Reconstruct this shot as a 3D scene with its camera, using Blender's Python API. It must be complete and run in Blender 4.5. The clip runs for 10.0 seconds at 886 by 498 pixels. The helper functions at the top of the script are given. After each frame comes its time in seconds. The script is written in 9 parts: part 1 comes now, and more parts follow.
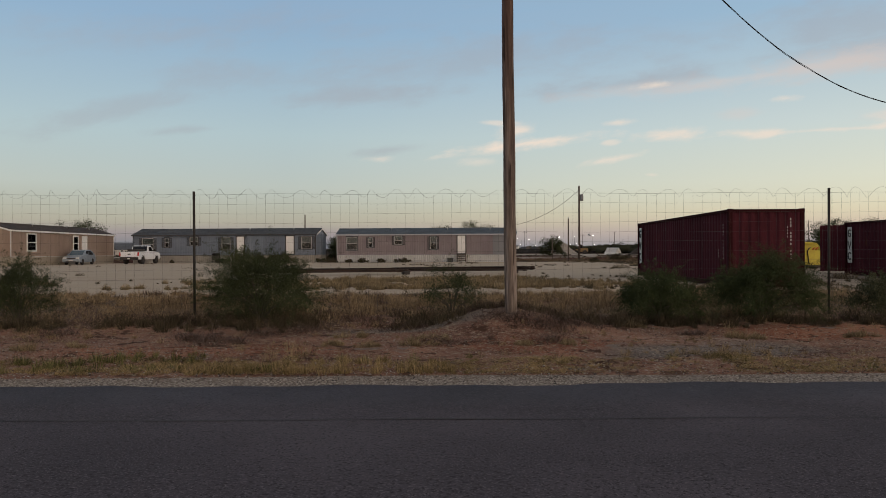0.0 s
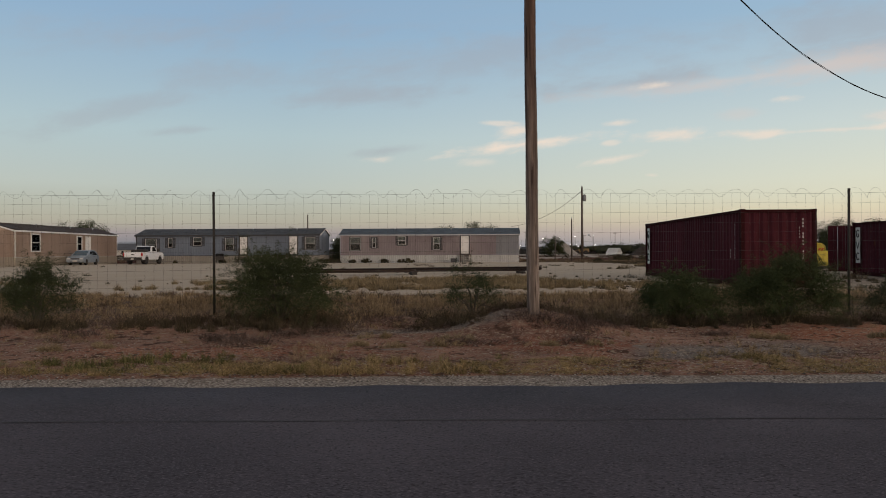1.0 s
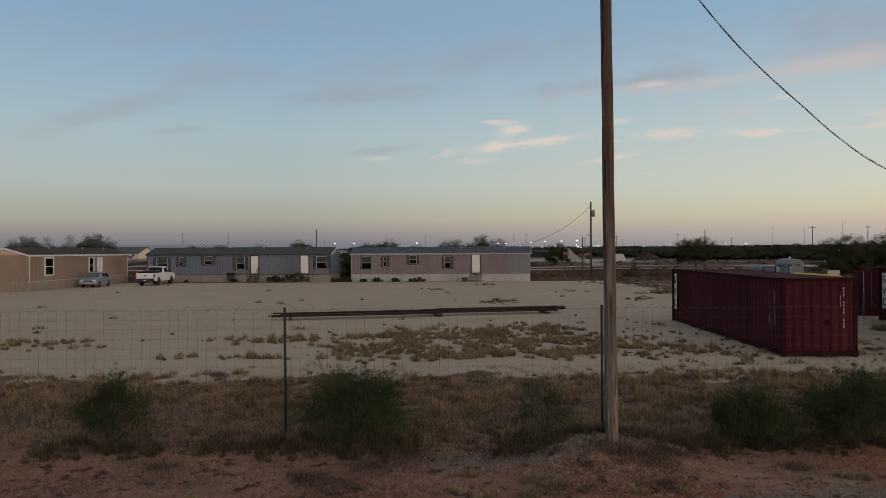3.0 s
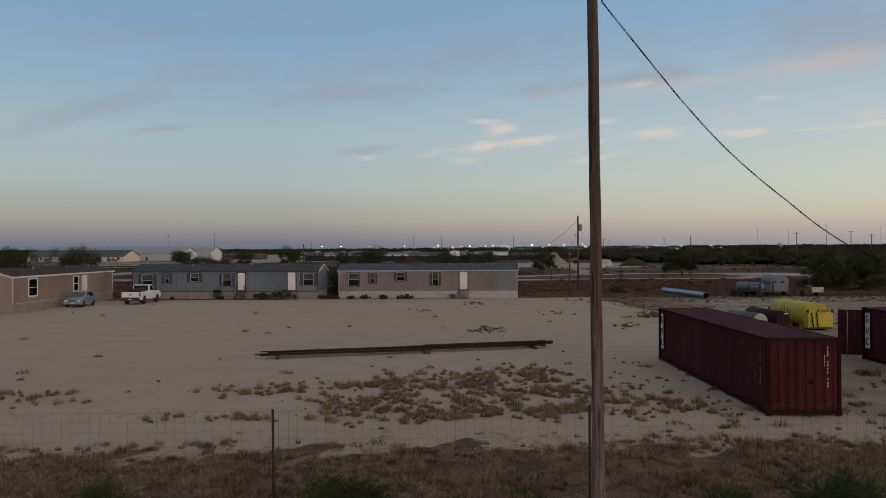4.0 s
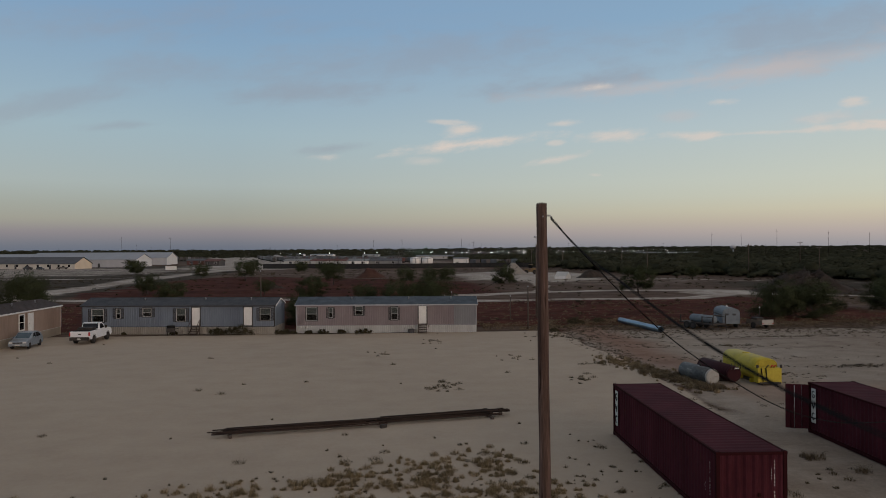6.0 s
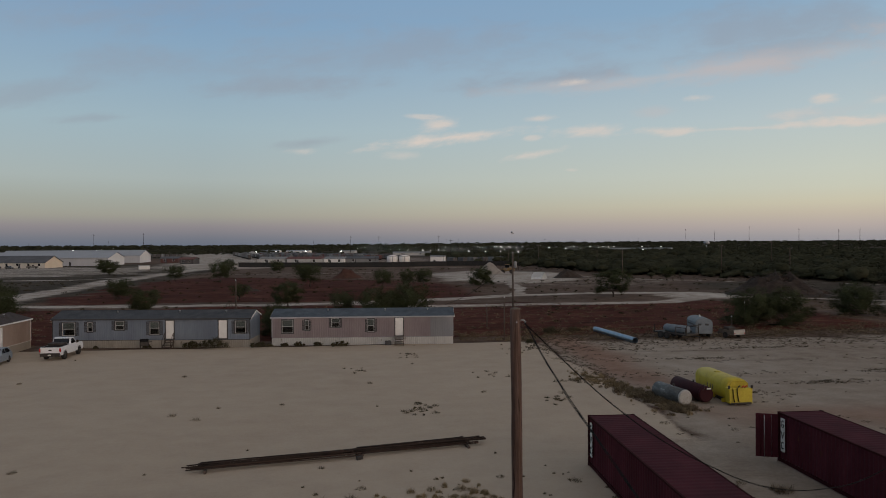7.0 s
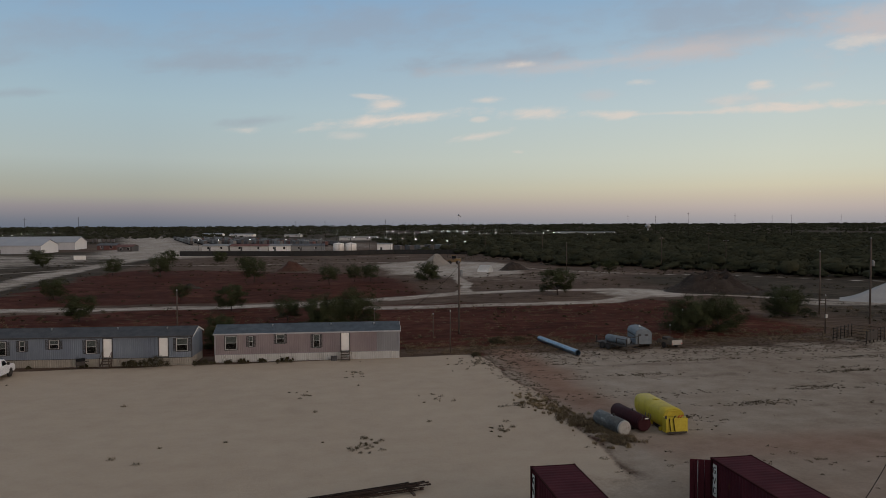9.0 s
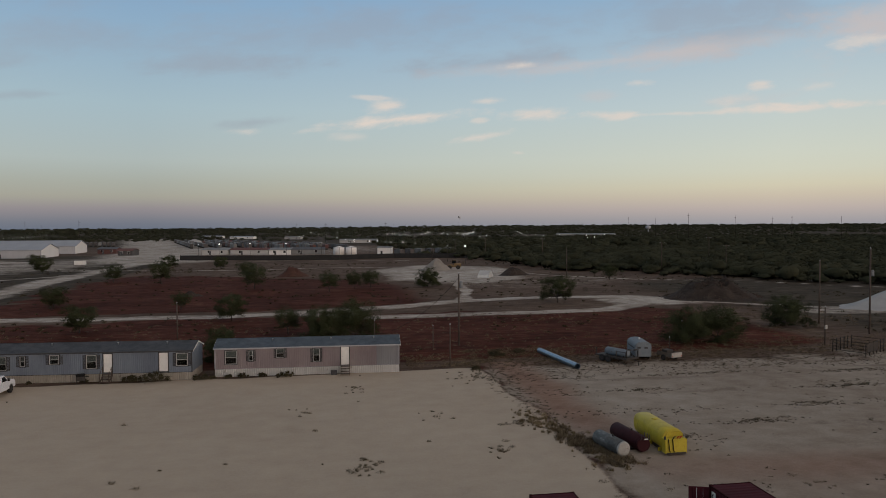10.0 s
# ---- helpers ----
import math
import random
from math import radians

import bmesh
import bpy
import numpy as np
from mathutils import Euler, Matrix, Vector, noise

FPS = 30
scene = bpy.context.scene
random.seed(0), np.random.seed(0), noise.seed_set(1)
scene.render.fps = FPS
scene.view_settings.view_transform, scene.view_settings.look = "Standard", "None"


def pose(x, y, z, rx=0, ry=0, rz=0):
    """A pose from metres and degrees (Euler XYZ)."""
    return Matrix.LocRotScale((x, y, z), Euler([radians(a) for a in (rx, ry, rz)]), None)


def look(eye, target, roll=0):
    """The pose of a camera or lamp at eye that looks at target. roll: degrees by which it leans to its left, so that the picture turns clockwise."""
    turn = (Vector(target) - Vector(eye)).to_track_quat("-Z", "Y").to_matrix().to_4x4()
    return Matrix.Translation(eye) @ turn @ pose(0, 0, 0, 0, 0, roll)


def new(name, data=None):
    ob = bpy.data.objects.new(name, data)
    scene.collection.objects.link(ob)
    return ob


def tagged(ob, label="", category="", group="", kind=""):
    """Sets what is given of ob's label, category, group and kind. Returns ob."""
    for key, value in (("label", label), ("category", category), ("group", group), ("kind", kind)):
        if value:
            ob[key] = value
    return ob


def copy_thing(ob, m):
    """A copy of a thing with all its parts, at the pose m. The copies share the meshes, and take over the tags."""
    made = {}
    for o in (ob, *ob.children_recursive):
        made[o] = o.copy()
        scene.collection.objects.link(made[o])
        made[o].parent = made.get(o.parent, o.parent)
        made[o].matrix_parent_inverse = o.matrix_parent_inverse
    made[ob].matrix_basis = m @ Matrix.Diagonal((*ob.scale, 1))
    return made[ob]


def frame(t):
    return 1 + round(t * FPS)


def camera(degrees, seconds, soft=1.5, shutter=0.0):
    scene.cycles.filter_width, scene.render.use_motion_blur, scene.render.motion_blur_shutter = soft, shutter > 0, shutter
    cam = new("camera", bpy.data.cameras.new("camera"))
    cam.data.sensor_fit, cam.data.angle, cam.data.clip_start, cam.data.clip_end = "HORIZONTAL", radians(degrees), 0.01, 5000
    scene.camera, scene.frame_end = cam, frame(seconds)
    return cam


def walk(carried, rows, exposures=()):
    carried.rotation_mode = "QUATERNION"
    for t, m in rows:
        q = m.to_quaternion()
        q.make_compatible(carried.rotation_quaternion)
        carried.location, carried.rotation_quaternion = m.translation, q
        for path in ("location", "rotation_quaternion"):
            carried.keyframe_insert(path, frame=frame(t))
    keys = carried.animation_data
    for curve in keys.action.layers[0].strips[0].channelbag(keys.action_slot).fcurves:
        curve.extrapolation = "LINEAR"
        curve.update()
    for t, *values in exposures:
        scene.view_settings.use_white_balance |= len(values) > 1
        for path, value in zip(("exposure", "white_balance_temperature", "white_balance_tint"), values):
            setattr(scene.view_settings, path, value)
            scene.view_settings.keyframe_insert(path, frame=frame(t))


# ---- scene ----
cam = camera(64.4, 10.0, soft=0.85, shutter=0.35)
PATH = [
    (0, (-1.63, 0.035, 1.228), (-1.616, 2.035, 1.235), -0.2),
    (0.5, (-1.777, 0.029, 1.232), (-1.762, 2.029, 1.24), -0.2),
    (1, (-2.02, 0.046, 1.23), (-2.006, 2.046, 1.238), -0.2),
    (1.5, (-2.839, 0.045, 1.222), (-2.824, 2.045, 1.233), -0.3),
    (2, (-3.313, 0.001, 1.558), (-3.299, 2.001, 1.565), -0.3),
    (2.5, (-3.403, -0.008, 2.476), (-3.39, 1.992, 2.482), -0.3),
    (4, (-3.432, -0.03, 5.535), (-3.379, 1.969, 5.538), -0.3),
    (4.5, (-3.357, 0.049, 6.463), (-3.273, 2.047, 6.468), -0.3),
    (5, (-3.291, 0.115, 7.455), (-3.171, 2.112, 7.459), -0.2),
    (5.5, (-3.239, 0.132, 8.416), (-3.092, 2.127, 8.42), -0.2),
    (7, (-3.139, 0.071, 11.351), (-2.91, 2.058, 11.339), -0.3),
    (7.5, (-3.136, 0.085, 12.28), (-2.84, 2.062, 12.24), -0.2),
    (8, (-3.101, 0.044, 13.267), (-2.755, 2.013, 13.204), -0.2),
    (8.5, (-3.071, 0.073, 14.211), (-2.695, 2.036, 14.144), -0.2),
    (9, (-3.027, 0.032, 15.194), (-2.65, 1.995, 15.128), -0.2),
    (9.5, (-2.961, 0.008, 16.146), (-2.585, 1.971, 16.082), -0.2),
    (10, (-2.944, -0.03, 16.667), (-2.568, 1.933, 16.604), -0.3),
]
walk(cam, [(t, look(eye, aim, roll)) for t, eye, aim, roll in PATH],
     exposures=[(0, -0.04, 6780, 10), (2, -0.12, 6760, 10), (2.6, -0.2, 6700, 10), (4, -0.31, 6320, 10), (7, -0.35, 6350, 10), (10, -0.23, 6400, 10)])

# ---- world, sun ----
SUN_AZ, SUN_EL = 148.0, 9.0          # clockwise from +y, above the horizon
world = bpy.data.worlds.new("evening_sky")
scene.world = world
world.use_nodes = True
wn, wl = world.node_tree.nodes, world.node_tree.links
wn.clear()


def wnode(kind, **kw):
    n = wn.new(kind)
    for k, v in kw.items():
        n.inputs[k].default_value = v
    return n


def wmath(op, a, b=0.0, c=None):
    n = wn.new("ShaderNodeMath")
    n.operation = op
    for i, v in enumerate((a, b, c)):
        if v is None:
            continue
        if isinstance(v, (int, float)):
            n.inputs[i].default_value = v
        else:
            wl.new(v, n.inputs[i])
    return n.outputs[0]


def ramp_of(nodes, links, fac, stops):
    n = nodes.new("ShaderNodeValToRGB")
    e = n.color_ramp.elements
    while len(e) < len(stops):
        e.new(0.5)
    for el, (p, c) in zip(e, stops):
        el.position, el.color = p, (*c, 1)
    links.new(fac, n.inputs[0])
    return n.outputs[0]


def wmix(fac, a, b, mode="MIX"):
    n = wn.new("ShaderNodeMix")
    n.data_type, n.blend_type = "RGBA", mode
    for sock, v in ((n.inputs[0], fac), (n.inputs[6], a), (n.inputs[7], b)):
        if isinstance(v, (int, float)):
            sock.default_value = v
        elif isinstance(v, tuple):
            sock.default_value = (*v, 1)
        else:
            wl.new(v, sock)
    return n.outputs[2]


tc = wn.new("ShaderNodeTexCoord")
sep = wn.new("ShaderNodeSeparateXYZ")
wl.new(tc.outputs["Generated"], sep.inputs[0])
dx, dy, dz = sep.outputs
elev = wmath("MAXIMUM", dz, 0.0)
# clear dusk gradient, cool side and warm side
cool = ramp_of(wn, wl, elev, [(0.0, (0.092, 0.128, 0.212)), (0.010, (0.108, 0.138, 0.222)), (0.026, (0.193, 0.175, 0.248)), (0.041, (0.278, 0.267, 0.263)), (0.060, (0.302, 0.309, 0.303)),
                              (0.089, (0.358, 0.394, 0.402)), (0.16, (0.34, 0.435, 0.485)), (0.30, (0.215, 0.355, 0.525)), (0.6, (0.17, 0.30, 0.50)), (1.0, (0.12, 0.22, 0.40))])
warm = ramp_of(wn, wl, elev, [(0.0, (0.315, 0.31, 0.36)), (0.009, (0.38, 0.357, 0.385)), (0.022, (0.49, 0.414, 0.408)), (0.038, (0.59, 0.50, 0.412)), (0.052, (0.65, 0.588, 0.447)), (0.071, (0.648, 0.633, 0.515)),
                              (0.093, (0.635, 0.645, 0.55)), (0.137, (0.578, 0.625, 0.585)), (0.16, (0.54, 0.612, 0.615)), (0.30, (0.30, 0.45, 0.60)), (0.6, (0.19, 0.31, 0.50)), (1.0, (0.12, 0.22, 0.40))])
side = wmath("MULTIPLY_ADD", dx, 1.25, 0.26)
side_n = wn.new("ShaderNodeClamp")
wl.new(side, side_n.inputs[0])
clear = wmix(side_n.outputs[0], cool, warm)
nishita = wn.new("ShaderNodeTexSky")
nishita.sky_type, nishita.sun_disc = "NISHITA", False
nishita.sun_elevation, nishita.sun_rotation = radians(SUN_EL), radians(SUN_AZ)
base = wmix(0.03, clear, nishita.outputs[0], "ADD")
# cloud sheet: direction laid on a flat ceiling
k = wmath("DIVIDE", 1.0, wmath("ADD", elev, 0.10))
comb = wn.new("ShaderNodeCombineXYZ")
wl.new(wmath("MULTIPLY", dx, k), comb.inputs[0])
wl.new(wmath("MULTIPLY", dy, k), comb.inputs[1])


def wnoise(scale, detail, rough, dist, shift, stretch):
    m = wn.new("ShaderNodeMapping")
    m.inputs["Location"].default_value = shift
    m.inputs["Rotation"].default_value = (0, 0, radians(-12))
    m.inputs["Scale"].default_value = stretch
    wl.new(comb.outputs[0], m.inputs[0])
    n = wnode("ShaderNodeTexNoise", Scale=scale, Detail=detail, Roughness=rough, Distortion=dist)
    wl.new(m.outputs[0], n.inputs["Vector"])
    return n.outputs["Fac"]


def wband(v, lo, hi):
    n = wn.new("ShaderNodeMapRange")
    n.interpolation_type = "SMOOTHSTEP"
    wl.new(v, n.inputs[0])
    n.inputs[1].default_value, n.inputs[2].default_value = lo, hi
    return n.outputs[0]


# gnomonic view of the front sky: u across, v up
front = wband(dy, 0.10, 0.25)
inv = wmath("DIVIDE", 1.0, wmath("MAXIMUM", dy, 0.1))
flat_u, flat_v = wmath("MULTIPLY", dx, inv), wmath("MULTIPLY", dz, inv)
chart = wn.new("ShaderNodeCombineXYZ")
wl.new(flat_u, chart.inputs[0])
wl.new(wmath("MULTIPLY_ADD", flat_u, -0.12, flat_v), chart.inputs[1])


def wfray(scale, detail, rough, shift, stretch):
    """Fractal noise on the chart, drawn out along the cloud streets."""
    m = wn.new("ShaderNodeMapping")
    m.inputs["Location"].default_value = shift
    m.inputs["Scale"].default_value = stretch
    wl.new(chart.outputs[0], m.inputs[0])
    n = wnode("ShaderNodeTexNoise", Scale=scale, Detail=detail, Roughness=rough, Distortion=0.25)
    wl.new(m.outputs[0], n.inputs["Vector"])
    return wmath("SUBTRACT", n.outputs["Fac"], 0.5)


fray = wmath("ADD", wfray(16.0, 7, 0.62, (3.1, 1.7, 0), (1.0, 2.6, 1)), wmath("MULTIPLY", wfray(5.0, 4, 0.5, (8.1, 2.7, 0), (1.0, 3.2, 1)), 0.8))
haze = wmath("ADD", wfray(5.0, 6, 0.6, (1.3, 6.7, 0), (1.0, 2.4, 1)), wmath("MULTIPLY", wfray(17.0, 5, 0.6, (4.3, 0.7, 0), (1.0, 2.8, 1)), 0.5))


def streak(u, v, w, h, tilt, amount, rough, soft):
    """A long cloud patch at (u, v), half sizes w and h, rising to the right by tilt, with frayed edges."""
    du, dv = wmath("SUBTRACT", flat_u, u), wmath("SUBTRACT", flat_v, v)
    dv = wmath("MULTIPLY_ADD", du, -tilt, dv)
    d = wmath("ADD", wmath("POWER", wmath("ABSOLUTE", wmath("DIVIDE", du, w)), 2.0), wmath("POWER", wmath("ABSOLUTE", wmath("DIVIDE", dv, h)), 2.0))
    near = wmath("MULTIPLY_ADD", wmath("SQRT", d), -0.72, 0.85)
    return wmath("MULTIPLY", wband(wmath("MULTIPLY_ADD", fray if soft < 0.9 else haze, rough, near), 0.0, soft), amount)


def gathered(items, rough, soft):
    v = None
    for it in items:
        q = streak(*it, rough, soft)
        v = q if v is None else wmath("MAXIMUM", v, q)
    return wmath("MULTIPLY", v, front)


bright = gathered([(0.126, 0.153, 0.110, 0.0105, 0.13, 1.00), (0.111, 0.170, 0.036, 0.0115, 0.10, 0.85), (0.094, 0.182, 0.032, 0.0042, -0.04, 0.60), (0.055, 0.127, 0.031, 0.0076, 0.02, 0.40),
                   (0.261, 0.183, 0.032, 0.0052, 0.07, 0.65), (0.329, 0.165, 0.038, 0.0109, 0.10, 0.80), (0.248, 0.130, 0.073, 0.0072, 0.18, 0.80), (0.246, 0.154, 0.012, 0.0045, 0.07, 0.55),
                   (-0.085, 0.132, 0.027, 0.0068, 0.05, 0.62), (0.305, 0.108, 0.013, 0.0034, 0.01, 0.45), (0.452, 0.167, 0.049, 0.0073, 0.06, 0.80), (0.497, 0.217, 0.024, 0.0056, 0.07, 0.55),
                   (0.704, 0.221, 0.025, 0.0095, 0.11, 0.75), (0.748, 0.186, 0.223, 0.0080, 0.08, 0.90), (0.647, 0.195, 0.042, 0.0126, 0.16, 0.5), (0.814, 0.224, 0.047, 0.0086, 0.14, 0.5),
                   (0.311, 0.236, 0.036, 0.0072, 0.11, 0.65), (0.847, 0.288, 0.022, 0.0086, 0.17, 0.5), (0.56, 0.172, 0.16, 0.0042, 0.06, 0.6), (0.90, 0.300, 0.08, 0.010, 0.2, 0.6)], 1.8, 0.85)
pinkish = gathered([(0.560, 0.266, 0.210, 0.0230, 0.15, 0.85), (0.890, 0.322, 0.160, 0.0500, 0.22, 0.9), (0.285, 0.231, 0.130, 0.0120, 0.11, 0.5), (0.66, 0.193, 0.10, 0.014, 0.1, 0.4), (0.431, 0.195, 0.034, 0.0090, 0.09, 0.42), (0.44, 0.246, 0.22, 0.0125, 0.13, 0.75), (0.70, 0.290, 0.16, 0.02, 0.16, 0.6)], 1.9, 1.0)
greyish = gathered([(-0.118, 0.219, 0.170, 0.0200, 0.08, 0.62), (0.296, 0.243, 0.210, 0.0180, 0.11, 0.7), (0.653, 0.295, 0.320, 0.0320, 0.14, 0.6), (-0.366, 0.174, 0.070, 0.0070, 0.07, 0.45),
                    (0.082, 0.284, 0.350, 0.0420, 0.09, 0.5), (0.609, 0.325, 0.380, 0.0500, 0.12, 0.55), (-0.063, 0.145, 0.055, 0.0080, 0.11, 0.5), (-0.282, 0.251, 0.150, 0.0300, 0.01, 0.45),
                    (-0.461, 0.201, 0.150, 0.0220, 0.19, 0.45), (-0.30, 0.315, 0.35, 0.035, 0.04, 0.45)], 2.4, 1.05)
veil = wmath("MULTIPLY", wband(wnoise(0.75, 4, 0.5, 0.6, (0.4, 5.2, 0), (0.8, 1.8, 1)), 0.42, 0.66), wband(dz, 0.20, 0.34))
sky = wmix(wmath("MULTIPLY", veil, 0.15), base, (0.41, 0.42, 0.49))
sky = wmix(wmath("MULTIPLY", greyish, 0.8), sky, (0.375, 0.395, 0.45))
sky = wmix(wmath("MULTIPLY", pinkish, 0.8), sky, (0.70, 0.61, 0.58))
inner = wmath("MULTIPLY_ADD", wfray(22.0, 6, 0.65, (5.5, 9.1, 0), (1.0, 3.4, 1)), 2.2, 0.78)
sky = wmix(wmath("MULTIPLY", bright, wband(inner, -0.35, 1.0)), sky, (0.86, 0.75, 0.66))
# sunset glow behind and beside the camera
glow_dir = wmath("MULTIPLY_ADD", dx, 0.55, wmath("MULTIPLY", dy, -0.83))
glow = wmath("MULTIPLY", wband(glow_dir, 0.05, 0.95), wmath("SUBTRACT", 1.0, wband(dz, 0.1, 0.75)))
sky = wmix(glow, sky, (1.42, 1.08, 0.86))
over = wmath("MULTIPLY", wband(dz, 0.38, 0.62), 0.92)
sky = wmix(over, sky, (0.355, 0.335, 0.318))
bg = wnode("ShaderNodeBackground", Strength=1.0)
wl.new(sky, bg.inputs[0])
wout = wn.new("ShaderNodeOutputWorld")
wl.new(bg.outputs[0], wout.inputs[0])

sun = new("sun", bpy.data.lights.new("sun", "SUN"))
sun.data.energy, sun.data.angle, sun.data.color = 0.6, radians(25), (1.0, 0.80, 0.62)
saz, sel = radians(SUN_AZ), radians(SUN_EL)
sun.matrix_world = look((0, 0, 60), (-60 * math.sin(saz) * math.cos(sel), -60 * math.cos(saz) * math.cos(sel), 60 - 60 * math.sin(sel)))

# ---- tools ----
def part(name, bm, material, parent=None, label=""):
    """One mesh object from a bmesh, under a thing or part."""
    me = bpy.data.meshes.new(name)
    bm.to_mesh(me)
    bm.free()
    if material:
        me.materials.append(material)
    ob = new(name, me)
    ob.parent = parent
    if label:
        ob["label"] = label
    return ob


def thing(name, x, y, z=0.0, turn=0.0, label="", category="", group="", kind=""):
    ob = new(name)
    ob.empty_display_size = 0.3
    ob.matrix_basis = pose(x, y, z, 0, 0, turn)
    return tagged(ob, label, category, group, kind)


def box(bm, x0, x1, y0, y1, z0, z1, bevel=0.0):
    vs = [bm.verts.new((x, y, z)) for z in (z0, z1) for y in (y0, y1) for x in (x0, x1)]
    fs = [bm.faces.new([vs[i] for i in q]) for q in ((0, 2, 3, 1), (4, 5, 7, 6), (0, 1, 5, 4), (2, 6, 7, 3), (0, 4, 6, 2), (1, 3, 7, 5))]
    if bevel:
        bmesh.ops.bevel(bm, geom=list({e for f in fs for e in f.edges}), offset=bevel, segments=2, affect="EDGES", profile=0.5)
    return bm


def boxed(*a, **k):
    return box(bmesh.new(), *a, **k)


def tube(bm, pts, radii, n=8, caps=True):
    """A round tube along points; radii: one number or one each."""
    pts = [Vector(p) for p in pts]
    if isinstance(radii, (int, float)):
        radii = [radii] * len(pts)
    rings, ref = [], None
    for i, p in enumerate(pts):
        d = (pts[min(i + 1, len(pts) - 1)] - pts[max(i - 1, 0)]).normalized()
        if ref is None:
            ref = d.orthogonal().normalized()
        ref = (ref - d * ref.dot(d)).normalized()
        side = d.cross(ref)
        rings.append([bm.verts.new(p + (ref * math.cos(a) + side * math.sin(a)) * radii[i]) for a in (2 * math.pi * k / n for k in range(n))])
    for a, b in zip(rings, rings[1:]):
        for k in range(n):
            f = bm.faces.new((a[k], a[(k + 1) % n], b[(k + 1) % n], b[k]))
            f.smooth = True
    if caps:
        bm.faces.new(rings[0][::-1])
        bm.faces.new(rings[-1])
    return bm


def tubed(pts, radii, n=8, caps=True):
    return tube(bmesh.new(), pts, radii, n, caps)


def lathe(bm, profile, axis_point=(0, 0, 0), n=20, smooth=True):
    """Turns (radius, height) pairs round z."""
    rings = []
    for r, h in profile:
        rings.append([bm.verts.new((axis_point[0] + r * math.cos(a), axis_point[1] + r * math.sin(a), axis_point[2] + h)) for a in (2 * math.pi * k / n for k in range(n))])
    for a, b in zip(rings, rings[1:]):
        for k in range(n):
            bm.faces.new((a[k], a[(k + 1) % n], b[(k + 1) % n], b[k])).smooth = smooth
    bm.faces.new(rings[0][::-1])
    bm.faces.new(rings[-1])
    return bm


def turned(bm, m):
    bmesh.ops.transform(bm, matrix=m, verts=bm.verts)
    return bm


def ribbed(bm, length, z0, z1, depth, period, openings=(), thick=0.0, flat=0.5):
    """A ribbed sheet in the plane y = 0 from x = 0 to length, ribs upright, with square holes (x0, x1, za, zb)."""
    xs = {0.0, length}
    k = 0.0
    while k < length:
        for f in (0.0, 0.5 * flat, 0.5, 0.5 + 0.5 * flat):
            if k + f * period < length:
                xs.add(round(k + f * period, 4))
        k += period
    zs = {z0, z1}
    for o in openings:
        xs |= {o[0], o[1]}
        zs |= {o[2], o[3]}
    xs, zs = sorted(xs), sorted(zs)

    def off(x):
        f = (x / period) % 1.0
        a = 0.5 * flat
        if f < a:
            return 0.0
        if f < 0.5:
            return depth * (f - a) / (0.5 - a)
        if f < 0.5 + a:
            return depth
        return depth * (1 - (f - 0.5 - a) / (0.5 - a))
    grid = {(i, j): bm.verts.new((x, off(x), z)) for i, x in enumerate(xs) for j, z in enumerate(zs)}
    for i in range(len(xs) - 1):
        for j in range(len(zs) - 1):
            cx, cz = (xs[i] + xs[i + 1]) / 2, (zs[j] + zs[j + 1]) / 2
            if any(o[0] < cx < o[1] and o[2] < cz < o[3] for o in openings):
                continue
            bm.faces.new((grid[i, j], grid[i + 1, j], grid[i + 1, j + 1], grid[i, j + 1]))
    for v in [v for v in bm.verts if not v.link_faces]:
        bm.verts.remove(v)
    if thick:
        bmesh.ops.solidify(bm, geom=bm.faces[:], thickness=-thick)
    return bm


